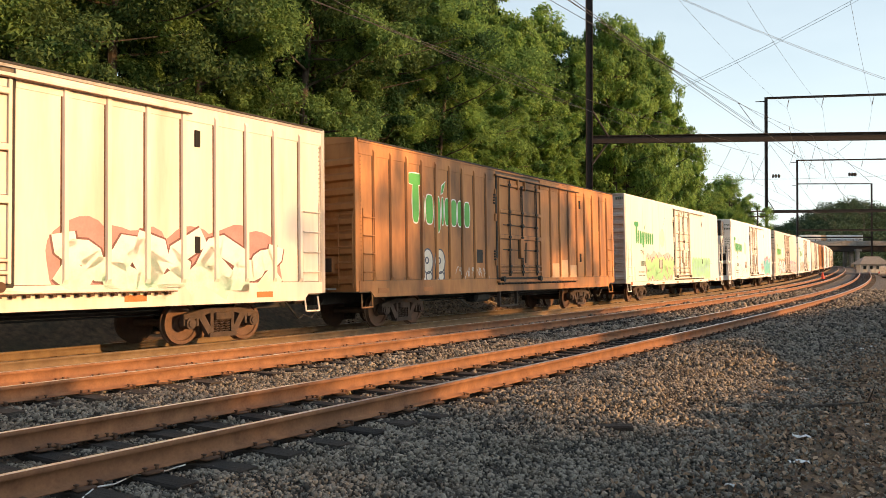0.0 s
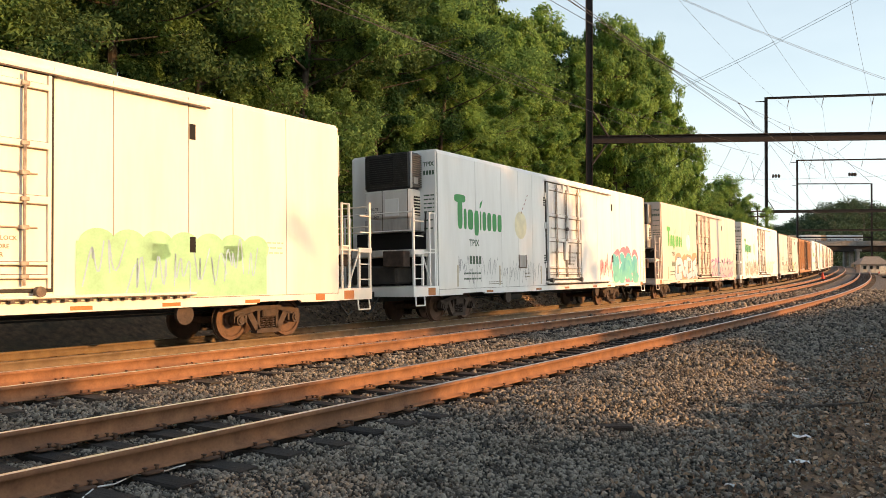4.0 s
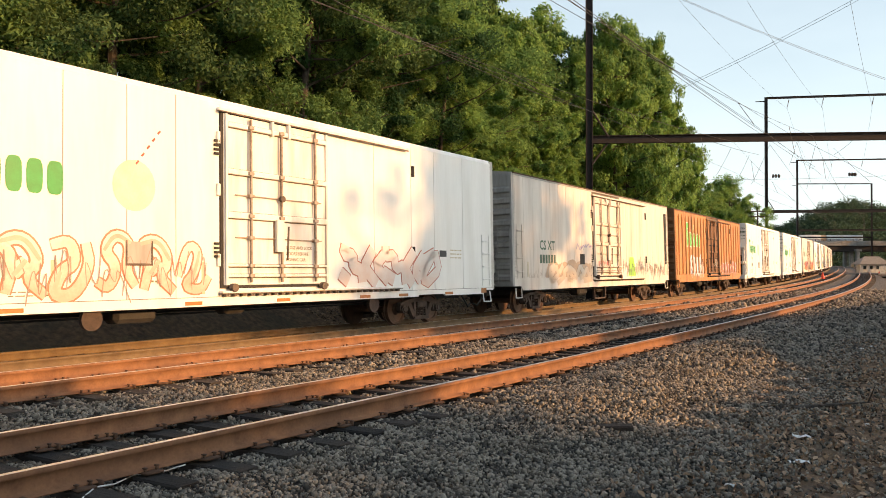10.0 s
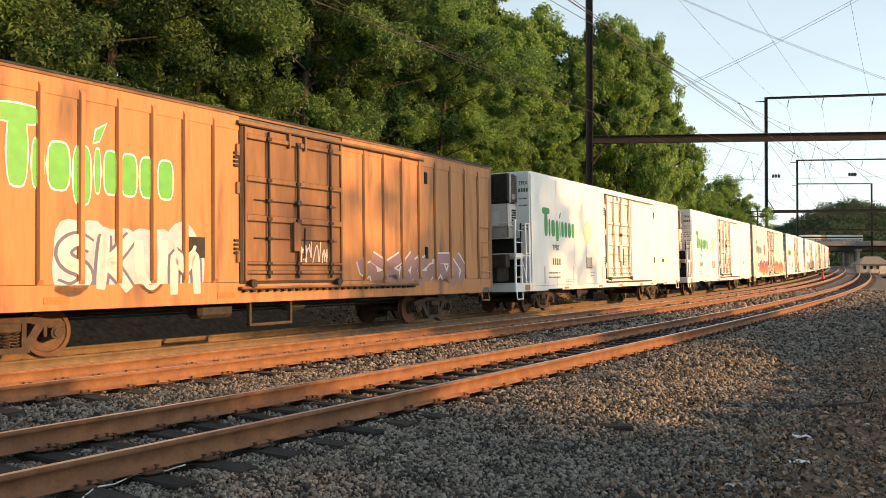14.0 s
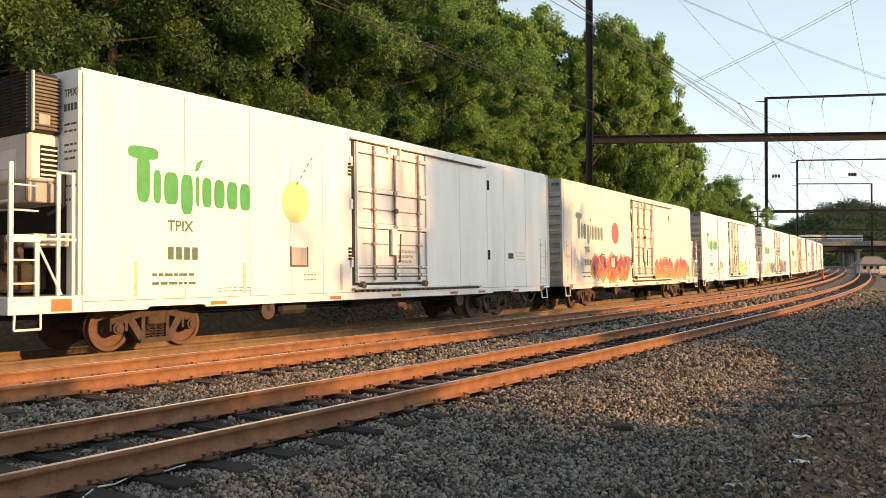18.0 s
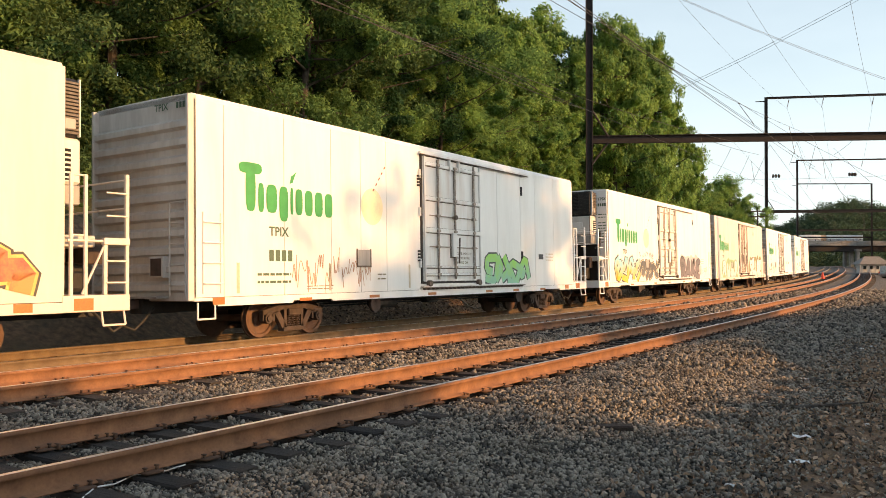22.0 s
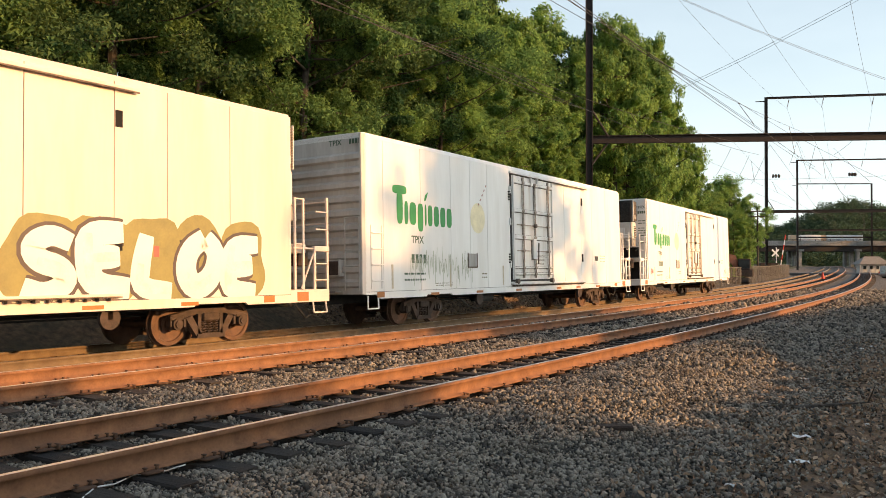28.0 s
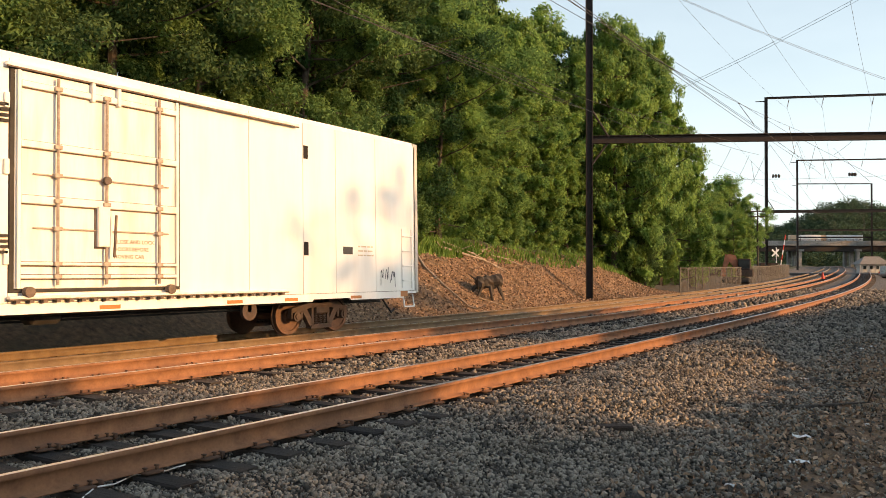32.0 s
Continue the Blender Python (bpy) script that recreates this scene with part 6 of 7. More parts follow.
    for zz in np.arange(3.05, 3.55, 0.085):
        bm_box(bm, *span(0.14, 0.44), -1.035, -1.0, zz, zz + 0.03, 0)
    tagged(part("side_louvre", bm, M_UNIT, unit), kind="stuff")
    if genset_left:
        for words, yy, zz in (("SATELLITE", 0.52, 3.2), ("CONTROLLED", 0.56, 3.08), ("UNIT", 0.28, 2.97)):
            lettering(unit, words, -0.65, zz, 0.07, M_INK, face=yy)
    boxes("access_door", M_WHITE, unit, (*span(0.63, 0.648), -0.62, -0.15, 3.02, 3.5), bevel=0.005)
    for yy in (-0.06, -0.93):
        boxes("panel_seam", M_SEAM, unit, (*span(0.62, 0.646), yy - 0.012, yy + 0.012, 2.62, 3.74), bevel=0)
    boxes("lower_panel", M_GREYEND, unit, (*span(0.06, 0.63), -0.99, 0.59, 2.6, 2.94), bevel=0.02)
    # flat near-black sheet painting in the shade below the unit
    boxes("recess", M_VOID, car, (*span(0.05, 0.09), -1.15, 1.3, 1.06, 2.58), bevel=0)
    boxes("cross_beam", M_WHITE_END, car, (*span(0.1, 0.72), -1.3, 1.3, 1.86, 2.06), bevel=0.015)
    boxes("fuel_tank", M_BLACK, car, (*span(0.1, 0.9), -0.7, 0.9, 1.1, 1.62), bevel=0.06)
    boxes("battery_box", M_TRUCK, car, (*span(0.73, 1.05), -1.05, -0.35, 1.58, 2.02), bevel=0.02)
    rods("conduit", M_BLACK, car, 0.03, ((X(0.12), -1.16, 2.55), (X(0.12), -1.18, 3.1)), ((X(0.12), -1.16, 2.55), (X(0.3), -1.0, 2.4)))
    # railings: two uprights with ladder rungs, cross rail
    for yy in (-HALF + 0.03, HALF - 0.03):
        for d in (0.78, 1.2):
            boxes("railing_post", M_WHITE, plat, (*span(d - 0.035, d + 0.035), yy - 0.03, yy + 0.03, SILL + 0.28, 3.15 if d > 1 else 2.0), bevel=0.008)
        boxes("step_plate", M_WHITE, plat, (*span(0.74, 1.24), yy - 0.05, yy + 0.05, 1.9, 2.02), bevel=0.01)
        for zz in (1.25, 1.62, 2.4, 2.8):
            rods("railing_rung", M_WHITE, plat, 0.016, ((X(0.78), yy - 0.04, zz), (X(1.2), yy - 0.04, zz)))
        for d in (0.16, 0.42):
            boxes("railing_post", M_WHITE, plat, (*span(d - 0.03, d + 0.03), yy - 0.025, yy + 0.025, SILL + 0.28, 3.08), bevel=0.008)
        for zz in (2.05, 3.06):
            rods("hand_rail", M_WHITE, plat, 0.018, ((X(0.42), yy, zz), (X(0.16), yy, zz)))
        rods("diagonal_brace", M_WHITE, plat, 0.022, ((X(0.75), yy, 1.85), (X(0.36), yy, 1.06)))
        rods("side_rail", M_WHITE, plat, 0.022, ((X(0.75), yy, 1.96), (X(0.1), yy, 1.96)))
    for zz in (2.55, 3.05):
        rods("cross_rail", M_WHITE, plat, 0.018, ((X(1.2), -HALF, zz), (X(1.2), HALF, zz)))
    for u in ((4.35, 12.1) if genset_left else (5.8, 13.6)):
        made("jacking_pad", lambda bm, u=u: (bm_rod(bm, (u, -HALF + 0.1, 0.62), (u, -HALF + 0.18, 0.62), 0.2, 16), bm_box(bm, u - 0.05, u + 0.05, -HALF + 0.1, -HALF + 0.2, 0.6, SILL)), M_TRUCK, car)
    x0, x1 = (-1.25, WL) if genset_left else (0.0, WL + 1.25)
    add_underframe(car, x0, x1, SILL, M_WHITE)
    for x in ((1.8, 14.67) if genset_left else (3.23, 16.1)):
        add_truck(car, x)
    return car


OL, OSILL, OROOF = 17.2, 0.8, 4.74


def old_car(mat, end_mat, ribbed, label):
    """An older insulated box car with outside ribs, or with riveted flush sides."""
    car = thing("box_car", label, "railway car", "train cars")
    y = -HALF
    boxes("body", M_SEAM, car, (0.02, OL - 0.02, -HALF + 0.03, HALF - 0.02, OSILL + 0.12, OROOF - 0.05), bevel=0.02)
    door = (7.0, 10.1)
    left, right = np.linspace(0.62, 6.3, 9), np.linspace(11.0, 16.5, 8)
    if ribbed:
        for a, b in ((0.0, door[0] - 0.07), (door[1] + 0.07, OL)):
            boxes("side_sheet", mat, car, (a, b, y, y + 0.035, OSILL + 0.42, OROOF - 0.12), bevel=0.004)
            boxes("top_chord", mat, car, (a, b, y - 0.012, y + 0.01, OROOF - 0.42, OROOF - 0.13), bevel=0.004)
        for x in (*left, *right):
            def rib(bm, x=x):
                z0, z1 = OSILL + 0.4, OROOF - 0.22
                a = [bm.verts.new(p) for p in ((x - 0.06, y, z0), (x - 0.036, y - 0.05, z0 + 0.1), (x + 0.036, y - 0.05, z0 + 0.1), (x + 0.06, y, z0))]
                b = [bm.verts.new(p) for p in ((x - 0.06, y, z1), (x - 0.036, y - 0.05, z1 - 0.1), (x + 0.036, y - 0.05, z1 - 0.1), (x + 0.06, y, z1))]
                for i in range(3):
                    bm.faces.new((a[i], a[i + 1], b[i + 1], b[i]))
                bm.faces.new(a)
                bm.faces.new(b[::-1])
            made("side_rib", rib, mat, car)
            # dark strip left of the rib only: its shade and grime as colour
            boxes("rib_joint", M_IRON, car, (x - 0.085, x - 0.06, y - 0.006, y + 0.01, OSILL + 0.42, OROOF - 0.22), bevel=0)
    else:
        xs = [0.0, *np.arange(0.72, 7.0, 0.72)]
        xs[-1] = door[0] - 0.07
        xr = [door[1] + 0.07, *np.arange(10.95, 17.0, 0.74), OL]
        for a, b in list(zip(xs, xs[1:])) + list(zip(xr, xr[1:])):
            boxes("side_panel", mat, car, (a + 0.004, b - 0.004, y, y + 0.034, OSILL + 0.3, OROOF - 0.1), bevel=0.004)
        bm = bmesh.new()
        for x in (*xs, *xr):
            for z in np.arange(OSILL + 0.36, OROOF - 0.14, 0.13):
                bm_box(bm, x + 0.03, x + 0.045, y - 0.006, y + 0.002, z, z + 0.015, 0)
        tagged(part("rivets", bm, mat, car), kind="stuff")
        boxes("end_louvre", M_VOID, car, (16.62, 16.98, y - 0.012, y + 0.01, 1.75, 4.3), bevel=0.004)
        bm = bmesh.new()
        for z in np.arange(1.8, 4.28, 0.09):
            bm_box(bm, 16.64, 16.96, y - 0.03, y - 0.01, z, z + 0.03, 0)
        tagged(part("louvre_slats", bm, M_GENBLACK, car), kind="stuff")

    def sill(bm):
        bm_prism(bm, [(0.0, OSILL + 0.15), (0.45, OSILL + 0.15), (0.6, OSILL), (OL - 0.6, OSILL), (OL - 0.45, OSILL + 0.15), (OL, OSILL + 0.15), (OL, OSILL + 0.41), (0, OSILL + 0.41)], y - 0.01, y + 0.03)
    made("side_sill", sill, mat, car)

    def roof(bm):
        ys = [-HALF - 0.02, -HALF - 0.02, -0.7, 0, 0.7, HALF, HALF]
        zs = [OROOF - 0.12, OROOF - 0.03, OROOF + 0.07, OROOF + 0.1, OROOF + 0.07, OROOF - 0.03, OROOF - 0.12]
        a = [bm.verts.new((-0.02, q, w)) for q, w in zip(ys, zs)]
        b = [bm.verts.new((OL + 0.02, q, w)) for q, w in zip(ys, zs)]
        for i in range(6):
            bm.faces.new((a[i], a[i + 1], b[i + 1], b[i]))
        bm.faces.new(a[::-1])
        bm.faces.new(b)
        bm.faces.new((a[0], b[0], b[6], a[6]))
    made("roof", roof, end_mat, car)
    boxes("roof_edge", M_BLACK if ribbed else M_IRON, car, (-0.03, OL + 0.03, y - 0.034, y + 0.02, OROOF - 0.07, OROOF - 0.03), bevel=0.004)
    for k in range(13):
        x = 0.6 + k * (OL - 1.2) / 12
        boxes("roof_rib", end_mat, car, (x - 0.04, x + 0.04, -HALF + 0.35, HALF - 0.35, OROOF - 0.02, OROOF + 0.045), bevel=0.01)
    # orange doors take the darker end paint, shade and grime in one
    plug_door(car, *door, 1.24, 4.42, end_mat if mat == M_ORANGE else mat, door[1] + 3.4, M_BLACK if mat == M_ORANGE else M_IRON, M_BLACK if mat == M_ORANGE else M_BAR)
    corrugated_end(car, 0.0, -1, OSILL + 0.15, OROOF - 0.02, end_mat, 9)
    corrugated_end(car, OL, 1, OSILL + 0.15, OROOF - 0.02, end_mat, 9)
    add_ladder(car, 0.16, 0.56, y - 0.01, OSILL + 0.4, 3.0, 4, mat)
    add_ladder(car, OL - 0.62, OL - 0.1, y - 0.01, OSILL + 0.4, 3.0, 4, mat)
    bm = bmesh.new()
    for z in np.arange(OSILL + 0.45, OROOF - 0.15, 0.1):
        for x in (0.08, OL - 0.08):
            bm_box(bm, x - 0.012, x + 0.012, y - 0.01, y + 0.002, z, z + 0.024, 0)
    tagged(part("rivets", bm, M_IRON, car), kind="stuff")
    for xx in (0.95, 3.0, 6.55, 12.3, 15.4):
        boxes("marker_strip", M_MARKER if not ribbed else M_REFLECT, car, (xx, xx + 0.1, y - 0.052 if ribbed else y - 0.008, y + 0.01, 1.26, 1.75) if not ribbed else (xx - 0.2, xx + 0.25, y - 0.016, y + 0.01, 0.9, 1.02), bevel=0, label="amber reflective strip")
    boxes("side_placard", M_BLACK, car, (5.6, 6.05, y - 0.012, y + 0.01, 1.7, 2.1), bevel=0.004)
    for zz in (1.95, 4.0):
        boxes("side_vent", M_VOID, car, (13.62, 13.74, y - 0.03, y + 0.01, zz - 0.16, zz + 0.16), bevel=0.004)
    boxes("hanger_frame", M_TRUCK, car, (7.3, 7.36, y + 0.1, y + 0.2, 0.32, OSILL), (8.5, 8.56, y + 0.1, y + 0.2, 0.32, OSILL), (7.3, 8.56, y + 0.1, y + 0.2, 0.3, 0.36), bevel=0.004)
    add_underframe(car, 0.0, OL, OSILL, mat)
    for x in (2.49, 14.71):
        add_truck(car, x)
    return car


# ---- what is painted on the cars: films of paint a few millimetres proud ----
def film(name, polys, material, car, d, label=""):
    """Flat outlines (x, z) on the near side, d metres proud of it."""
    vs, fs, seen = [], [], {}
    for p in polys:
        f = []
        for x, z in p:
            key = (round(x, 4), round(z, 4))
            if key not in seen:
                seen[key] = len(vs)
                vs.append((x, -HALF - d, z))
            if not f or f[-1] != seen[key]:
                f.append(seen[key])
        if len(set(f)) > 2:
            fs.append(f)
    me = bpy.data.meshes.new(name)
    me.from_pydata(vs, [], fs)
    me.materials.append(material)
    ob = new(name, me)
    ob.parent = car
    return tagged(ob, label)


def films(name, shapes, material, car, d, label=""):
    """One film of paint for each shape."""
    return [film(name, [q], material, car, d + 0.0006 * (i % 3), label) for i, q in enumerate(shapes)]


def oval(cx, cz, rx, rz, n=24, a0=0.0):
    return [(cx + rx * math.cos(6.28319 * i / n + a0), cz + rz * math.sin(6.28319 * i / n + a0)) for i in range(n)]


def ring(cx, cz, rx, rz, w, n=20):
    o, q = oval(cx, cz, rx, rz, n), oval(cx, cz, rx - w, rz - w * 0.8, n)
    return [[o[i], o[(i + 1) % n], q[(i + 1) % n], q[i]] for i in range(n)]


def rect(x0, x1, z0, z1):
    return [(x0, z0), (x1, z0), (x1, z1), (x0, z1)]


def company_mark(car, x, z, w, h, mat, d=0.004, rim=None):
    """The company's mark: one tall and eight low rounded blocks and a leaf, plain shapes in its colour."""
    a, b = w / 2.8, h / 0.95

    def block(x0, x1, z0, z1):
        cx, cz, rx, rz = (x0 + x1) / 2, (z0 + z1) / 2, (x1 - x0) / 2, (z1 - z0) / 2
        out = []
        for i in range(20):
            c, s = math.cos(i * math.pi / 10), math.sin(i * math.pi / 10)
            k = (abs(c) ** 4 + abs(s) ** 4) ** -0.25
            out.append((x + a * (cx + rx * k * c), z + b * (cz + rz * k * s)))
        return out
    S = [block(0.0, 0.6, 0.74, 0.99), block(0.17, 0.43, -0.1, 0.86)]
    edges = (0.5, 0.72, 1.08, 1.4, 1.55, 1.83, 2.14, 2.46, 2.78)
    for i, (u, v) in enumerate(zip(edges, edges[1:])):
        S.append(block(u, v - 0.065, -0.28 if i == 2 else -0.1, 0.56 - 0.01 * i))
    S.append([(x + 1.38 * a, z + 0.62 * b), (x + 1.47 * a, z + 0.66 * b), (x + 1.58 * a, z + 0.92 * b), (x + 1.42 * a, z + 0.8 * b)])
    for i, P in enumerate(S):
        if rim:
            film("mark_rim", [grow(P, 0.035)], rim, car, d + 0.0005 * (i % 2), "pale rim of the company mark")
        film("mark_shape", [P], mat, car, d + 0.002 + 0.001 * (i % 2), "plain green shape of the company mark")


def lettering(car, text, x, z, h, mat, name="lettering", face="side", d=0.005):
    """Words in the built-in face; face: side, or the end of the car at the x given (facing -x)."""
    me = TEXTS[text].copy()
    me.materials.clear()
    me.materials.append(mat)
    ob = new(name, me)
    ob.parent = car
    if face == "side":
        ob.matrix_basis = Matrix.Translation((x, -HALF - d, z)) @ Matrix.Rotation(math.pi / 2, 4, "X") @ Matrix.Diagonal((h, h, h, 1))
    else:
        ob.matrix_basis = Matrix.Translation((x, face, z)) @ Matrix.Rotation(-math.pi / 2, 4, "Z") @ Matrix.Rotation(math.pi / 2, 4, "X") @ Matrix.Diagonal((h, h, h, 1))
    return ob


PAINTS = {}


def paint(r, g, b):
    key = (r, g, b)
    if key not in PAINTS:
        PAINTS[key] = surface("spray_paint", (r * 0.8, g * 0.8, b * 0.8), (min(1, r * 1.15), min(1, g * 1.15), min(1, b * 1.15)), 3, 0.55, bump=0.03, fine=25)
    return PAINTS[key]


def faded_paint(top, foot):
    """Spray paint that passes from one colour at the top of a piece to another at its foot."""
    key = (top, foot)
    if key not in PAINTS:
        mat = surface("spray_paint_fade", foot, top, 3, 0.55, bump=0.03, fine=25)
        n, l = mat.node_tree.nodes, mat.node_tree.links
        tc, sep, mr, add = n.new("ShaderNodeTexCoord"), n.new("ShaderNodeSeparateXYZ"), n.new("ShaderNodeMapRange"), n.new("ShaderNodeMath")
        ramp = next(q for q in n if q.type == "VALTORGB")
        old = ramp.inputs[0].links[0].from_socket
        mr.inputs[1].default_value, mr.inputs[2].default_value, mr.inputs[3].default_value, mr.inputs[4].default_value = 1.0, 2.1, -0.35, 0.4
        l.new(tc.outputs["Object"], sep.inputs[0])
        l.new(sep.outputs[2], mr.inputs[0])
        l.new(mr.outputs[0], add.inputs[0])
        l.new(old, add.inputs[1])
        l.new(add.outputs[0], ramp.inputs[0])
        PAINTS[key] = mat
    return PAINTS[key]


def blob(cx, cz, rx, rz, rr, n=22, rough=0.12):
    p1, p2, p3 = rr.uniform(0, 6.28), rr.uniform(0, 6.28), rr.uniform(0, 6.28)
    out = []
    for i in range(n):
        a = 6.28319 * i / n
        k = 1 + rough * math.sin(2 * a + p1) + rough * 0.8 * math.sin(3 * a + p2) + rough * 0.4 * math.sin(5 * a + p3)
        c, s = math.cos(a), math.sin(a)
        sq = (abs(c) ** 2.8 + abs(s) ** 2.8) ** (-1 / 2.8)
        out.append((cx + rx * k * sq * c, cz + rz * k * sq * s))
    return out


def grow(poly, g):
    cx, cz = sum(p[0] for p in poly) / len(poly), sum(p[1] for p in poly) / len(poly)
    out = []
    for x, z in poly:
        d = math.hypot(x - cx, z - cz) or 1
        out.append((x + (x - cx) / d * g, z + (z - cz) / d * g))
    return out


def clip_z(polys, lo):
    return [[(x, max(lo, z)) for x, z in p] for p in polys]


STROKES = {
    "S": [[(0.9, 0.85), (0.5, 1.0), (0.15, 0.8), (0.3, 0.55), (0.75, 0.45), (0.9, 0.2), (0.5, 0.0), (0.08, 0.14)]],
    "O": [[(0.5, 1.0), (0.14, 0.75), (0.12, 0.3), (0.45, 0.0), (0.84, 0.25), (0.88, 0.72), (0.52, 1.0)]],
    "A": [[(0.05, 0.0), (0.3, 0.6), (0.5, 1.02), (0.68, 0.55), (0.95, 0.0)], [(0.2, 0.32), (0.8, 0.36)]],
    "R": [[(0.18, 0.0), (0.2, 0.55), (0.15, 1.0), (0.6, 1.02), (0.88, 0.75), (0.65, 0.48), (0.22, 0.45)], [(0.5, 0.45), (0.7, 0.2), (0.98, -0.02)]],
    "E": [[(0.92, 0.98), (0.2, 0.95), (0.14, 0.5), (0.18, 0.05), (0.95, 0.0)], [(0.16, 0.52), (0.8, 0.56)]],
    "L": [[(0.2, 1.02), (0.16, 0.5), (0.2, 0.05), (0.95, 0.0)]],
    "K": [[(0.16, 0.0), (0.2, 1.02)], [(0.95, 1.0), (0.5, 0.6), (0.25, 0.5), (0.55, 0.35), (0.98, -0.02)]],
    "U": [[(0.12, 1.0), (0.14, 0.3), (0.5, 0.0), (0.86, 0.3), (0.9, 1.02)]],
    "M": [[(0.12, 0.0), (0.16, 0.98), (0.5, 0.4), (0.85, 1.0), (0.9, 0.0)]],
}
# forms that are no letters
FORMS = [
    [[(0.05, 0.3), (0.35, 0.95), (0.7, 0.8), (0.55, 0.35), (0.2, 0.1), (0.75, 0.0), (1.0, 0.3)]],
    [[(0.0, 0.9), (0.45, 1.0), (0.6, 0.6), (0.25, 0.45), (0.1, 0.05), (0.6, 0.02), (0.95, 0.55), (0.8, 0.95)]],
    [[(0.1, 0.05), (0.35, 0.6), (0.1, 0.9), (0.6, 1.0), (0.9, 0.6), (0.55, 0.3), (0.95, 0.0)], [(0.3, 0.35), (0.6, 0.6)]],
    [[(0.2, 1.0), (0.1, 0.5), (0.45, 0.25), (0.8, 0.55), (0.55, 0.9)], [(0.35, 0.3), (0.2, 0.0), (0.85, 0.05), (1.0, 0.4)]],
    [[(0.0, 0.15), (0.3, 0.0), (0.55, 0.4), (0.2, 0.7), (0.5, 1.02), (0.9, 0.85), (0.75, 0.35), (1.0, 0.05)]],
]


# heavier, more angular ones
BLOCKS = [
    [[(0.0, 0.95), (0.55, 0.62), (0.2, 0.48), (0.95, 0.0)], [(0.6, 1.02), (0.95, 0.6)]],
    [[(0.05, 0.1), (0.5, 0.95), (0.95, 0.5), (0.6, 0.15), (0.5, 0.5)]],
    [[(0.95, 0.08), (0.1, 0.0), (0.05, 0.95), (0.9, 0.92), (0.85, 0.4), (0.42, 0.42)]],
    [[(0.0, 0.3), (0.35, 0.98), (0.65, 0.3), (1.02, 0.75)], [(0.05, 0.0), (0.95, 0.12)]],
    [[(0.0, 0.1), (0.42, 0.5), (0.0, 0.95)], [(0.45, 0.02), (0.92, 0.5), (0.48, 1.0)]],
    [[(0.1, 0.2), (0.7, 0.95), (0.98, 0.4), (0.3, 0.05), (0.05, 0.75), (0.6, 1.02)]],
    [[(0.0, 0.0), (0.05, 0.42), (0.42, 0.4), (0.48, 0.72), (0.85, 0.72), (0.9, 1.02)], [(0.5, 0.0), (0.98, 0.34)]],
    [[(0.2, 0.05), (0.8, 0.35), (0.15, 0.6), (0.85, 0.98)], [(0.85, 0.0), (1.0, 0.6)]],
]


def ribbon(pts, w, taper=0.75, smooth=2):
    """The outline of a thick stroke along pts, smoothed."""
    P = [Vector(p) for p in pts]
    for k in range(smooth):
        Q = [P[0]]
        for a, b in zip(P, P[1:]):
            Q += [a.lerp(b, 0.25 if smooth > 1 else 0.14), a.lerp(b, 0.75 if smooth > 1 else 0.86)]
        P = Q + [P[-1]]
    n = len(P)
    L, R = [], []
    for i, p in enumerate(P):
        d = (P[min(n - 1, i + 1)] - P[max(0, i - 1)]).normalized()
        k = w / 2 * (taper + (1 - taper) * math.sin(math.pi * i / (n - 1)))
        nrm = Vector((-d.y, d.x)) * k
        L.append(p + nrm), R.append(p - nrm)
    return [[tuple(L[i]), tuple(L[i + 1]), tuple(R[i + 1]), tuple(R[i])] for i in range(n - 1)]


def sprayed_piece(car, x0, x1, z0, z1, n, fill, edge, halo, accent, seed, lo=0.9, thick=0.3, fat=0.075, word=""):
    """A sprayed piece: n thick interlocking strokes with dark outlines, a second colour below, a cloud of colour behind."""
    rr = random.Random(seed)
    w, h = (x1 - x0) / n, z1 - z0
    if halo:
        films("graffiti_form", clip_z([blob(x0 + w * (i + 0.5) + rr.uniform(-0.1, 0.1), (z0 + z1) / 2 + rr.uniform(0, 0.12), w * 0.66, h * 0.58, rr, 26, 0.1) for i in range(n)], lo), paint(*halo), car, 0.0035, "sprayed cloud of colour")
    for i in range(n):
        lean = rr.uniform(-0.12, 0.2)
        up = rr.uniform(-0.06, 0.06) * h
        for k, st in enumerate(STROKES[word[i]] if word else FORMS[rr.randrange(5)]):
            pts = [(x0 + w * (i + 0.04 + 0.92 * px + lean * (pz - 0.5)), z0 + up + h * (0.1 + 0.8 * pz)) for px, pz in st]
            tw = thick * min(w, h) * rr.uniform(0.9, 1.15)
            d = 0.0045 + 0.0012 * ((2 * i + k) % 4)
            film("graffiti_form", clip_z(ribbon(pts, tw + 2 * fat), lo), paint(*edge), car, d, "dark outline of a sprayed stroke")
            film("graffiti_form", clip_z(ribbon(pts, tw), lo), faded_paint(fill, accent), car, d + 0.0055, "thick sprayed stroke")
            m = len(pts) // 2
            film("graffiti_form", clip_z(ribbon([pts[m - 1], pts[m], pts[min(len(pts) - 1, m + 1)]] if len(pts) > 2 else pts, tw * 0.4), lo), paint(*accent), car, d + 0.0105, "streak of a second colour")


bubble_piece = functools.partial(sprayed_piece, thick=0.42, fat=0.05)
angular_piece = functools.partial(sprayed_piece, thick=0.28, fat=0.06)


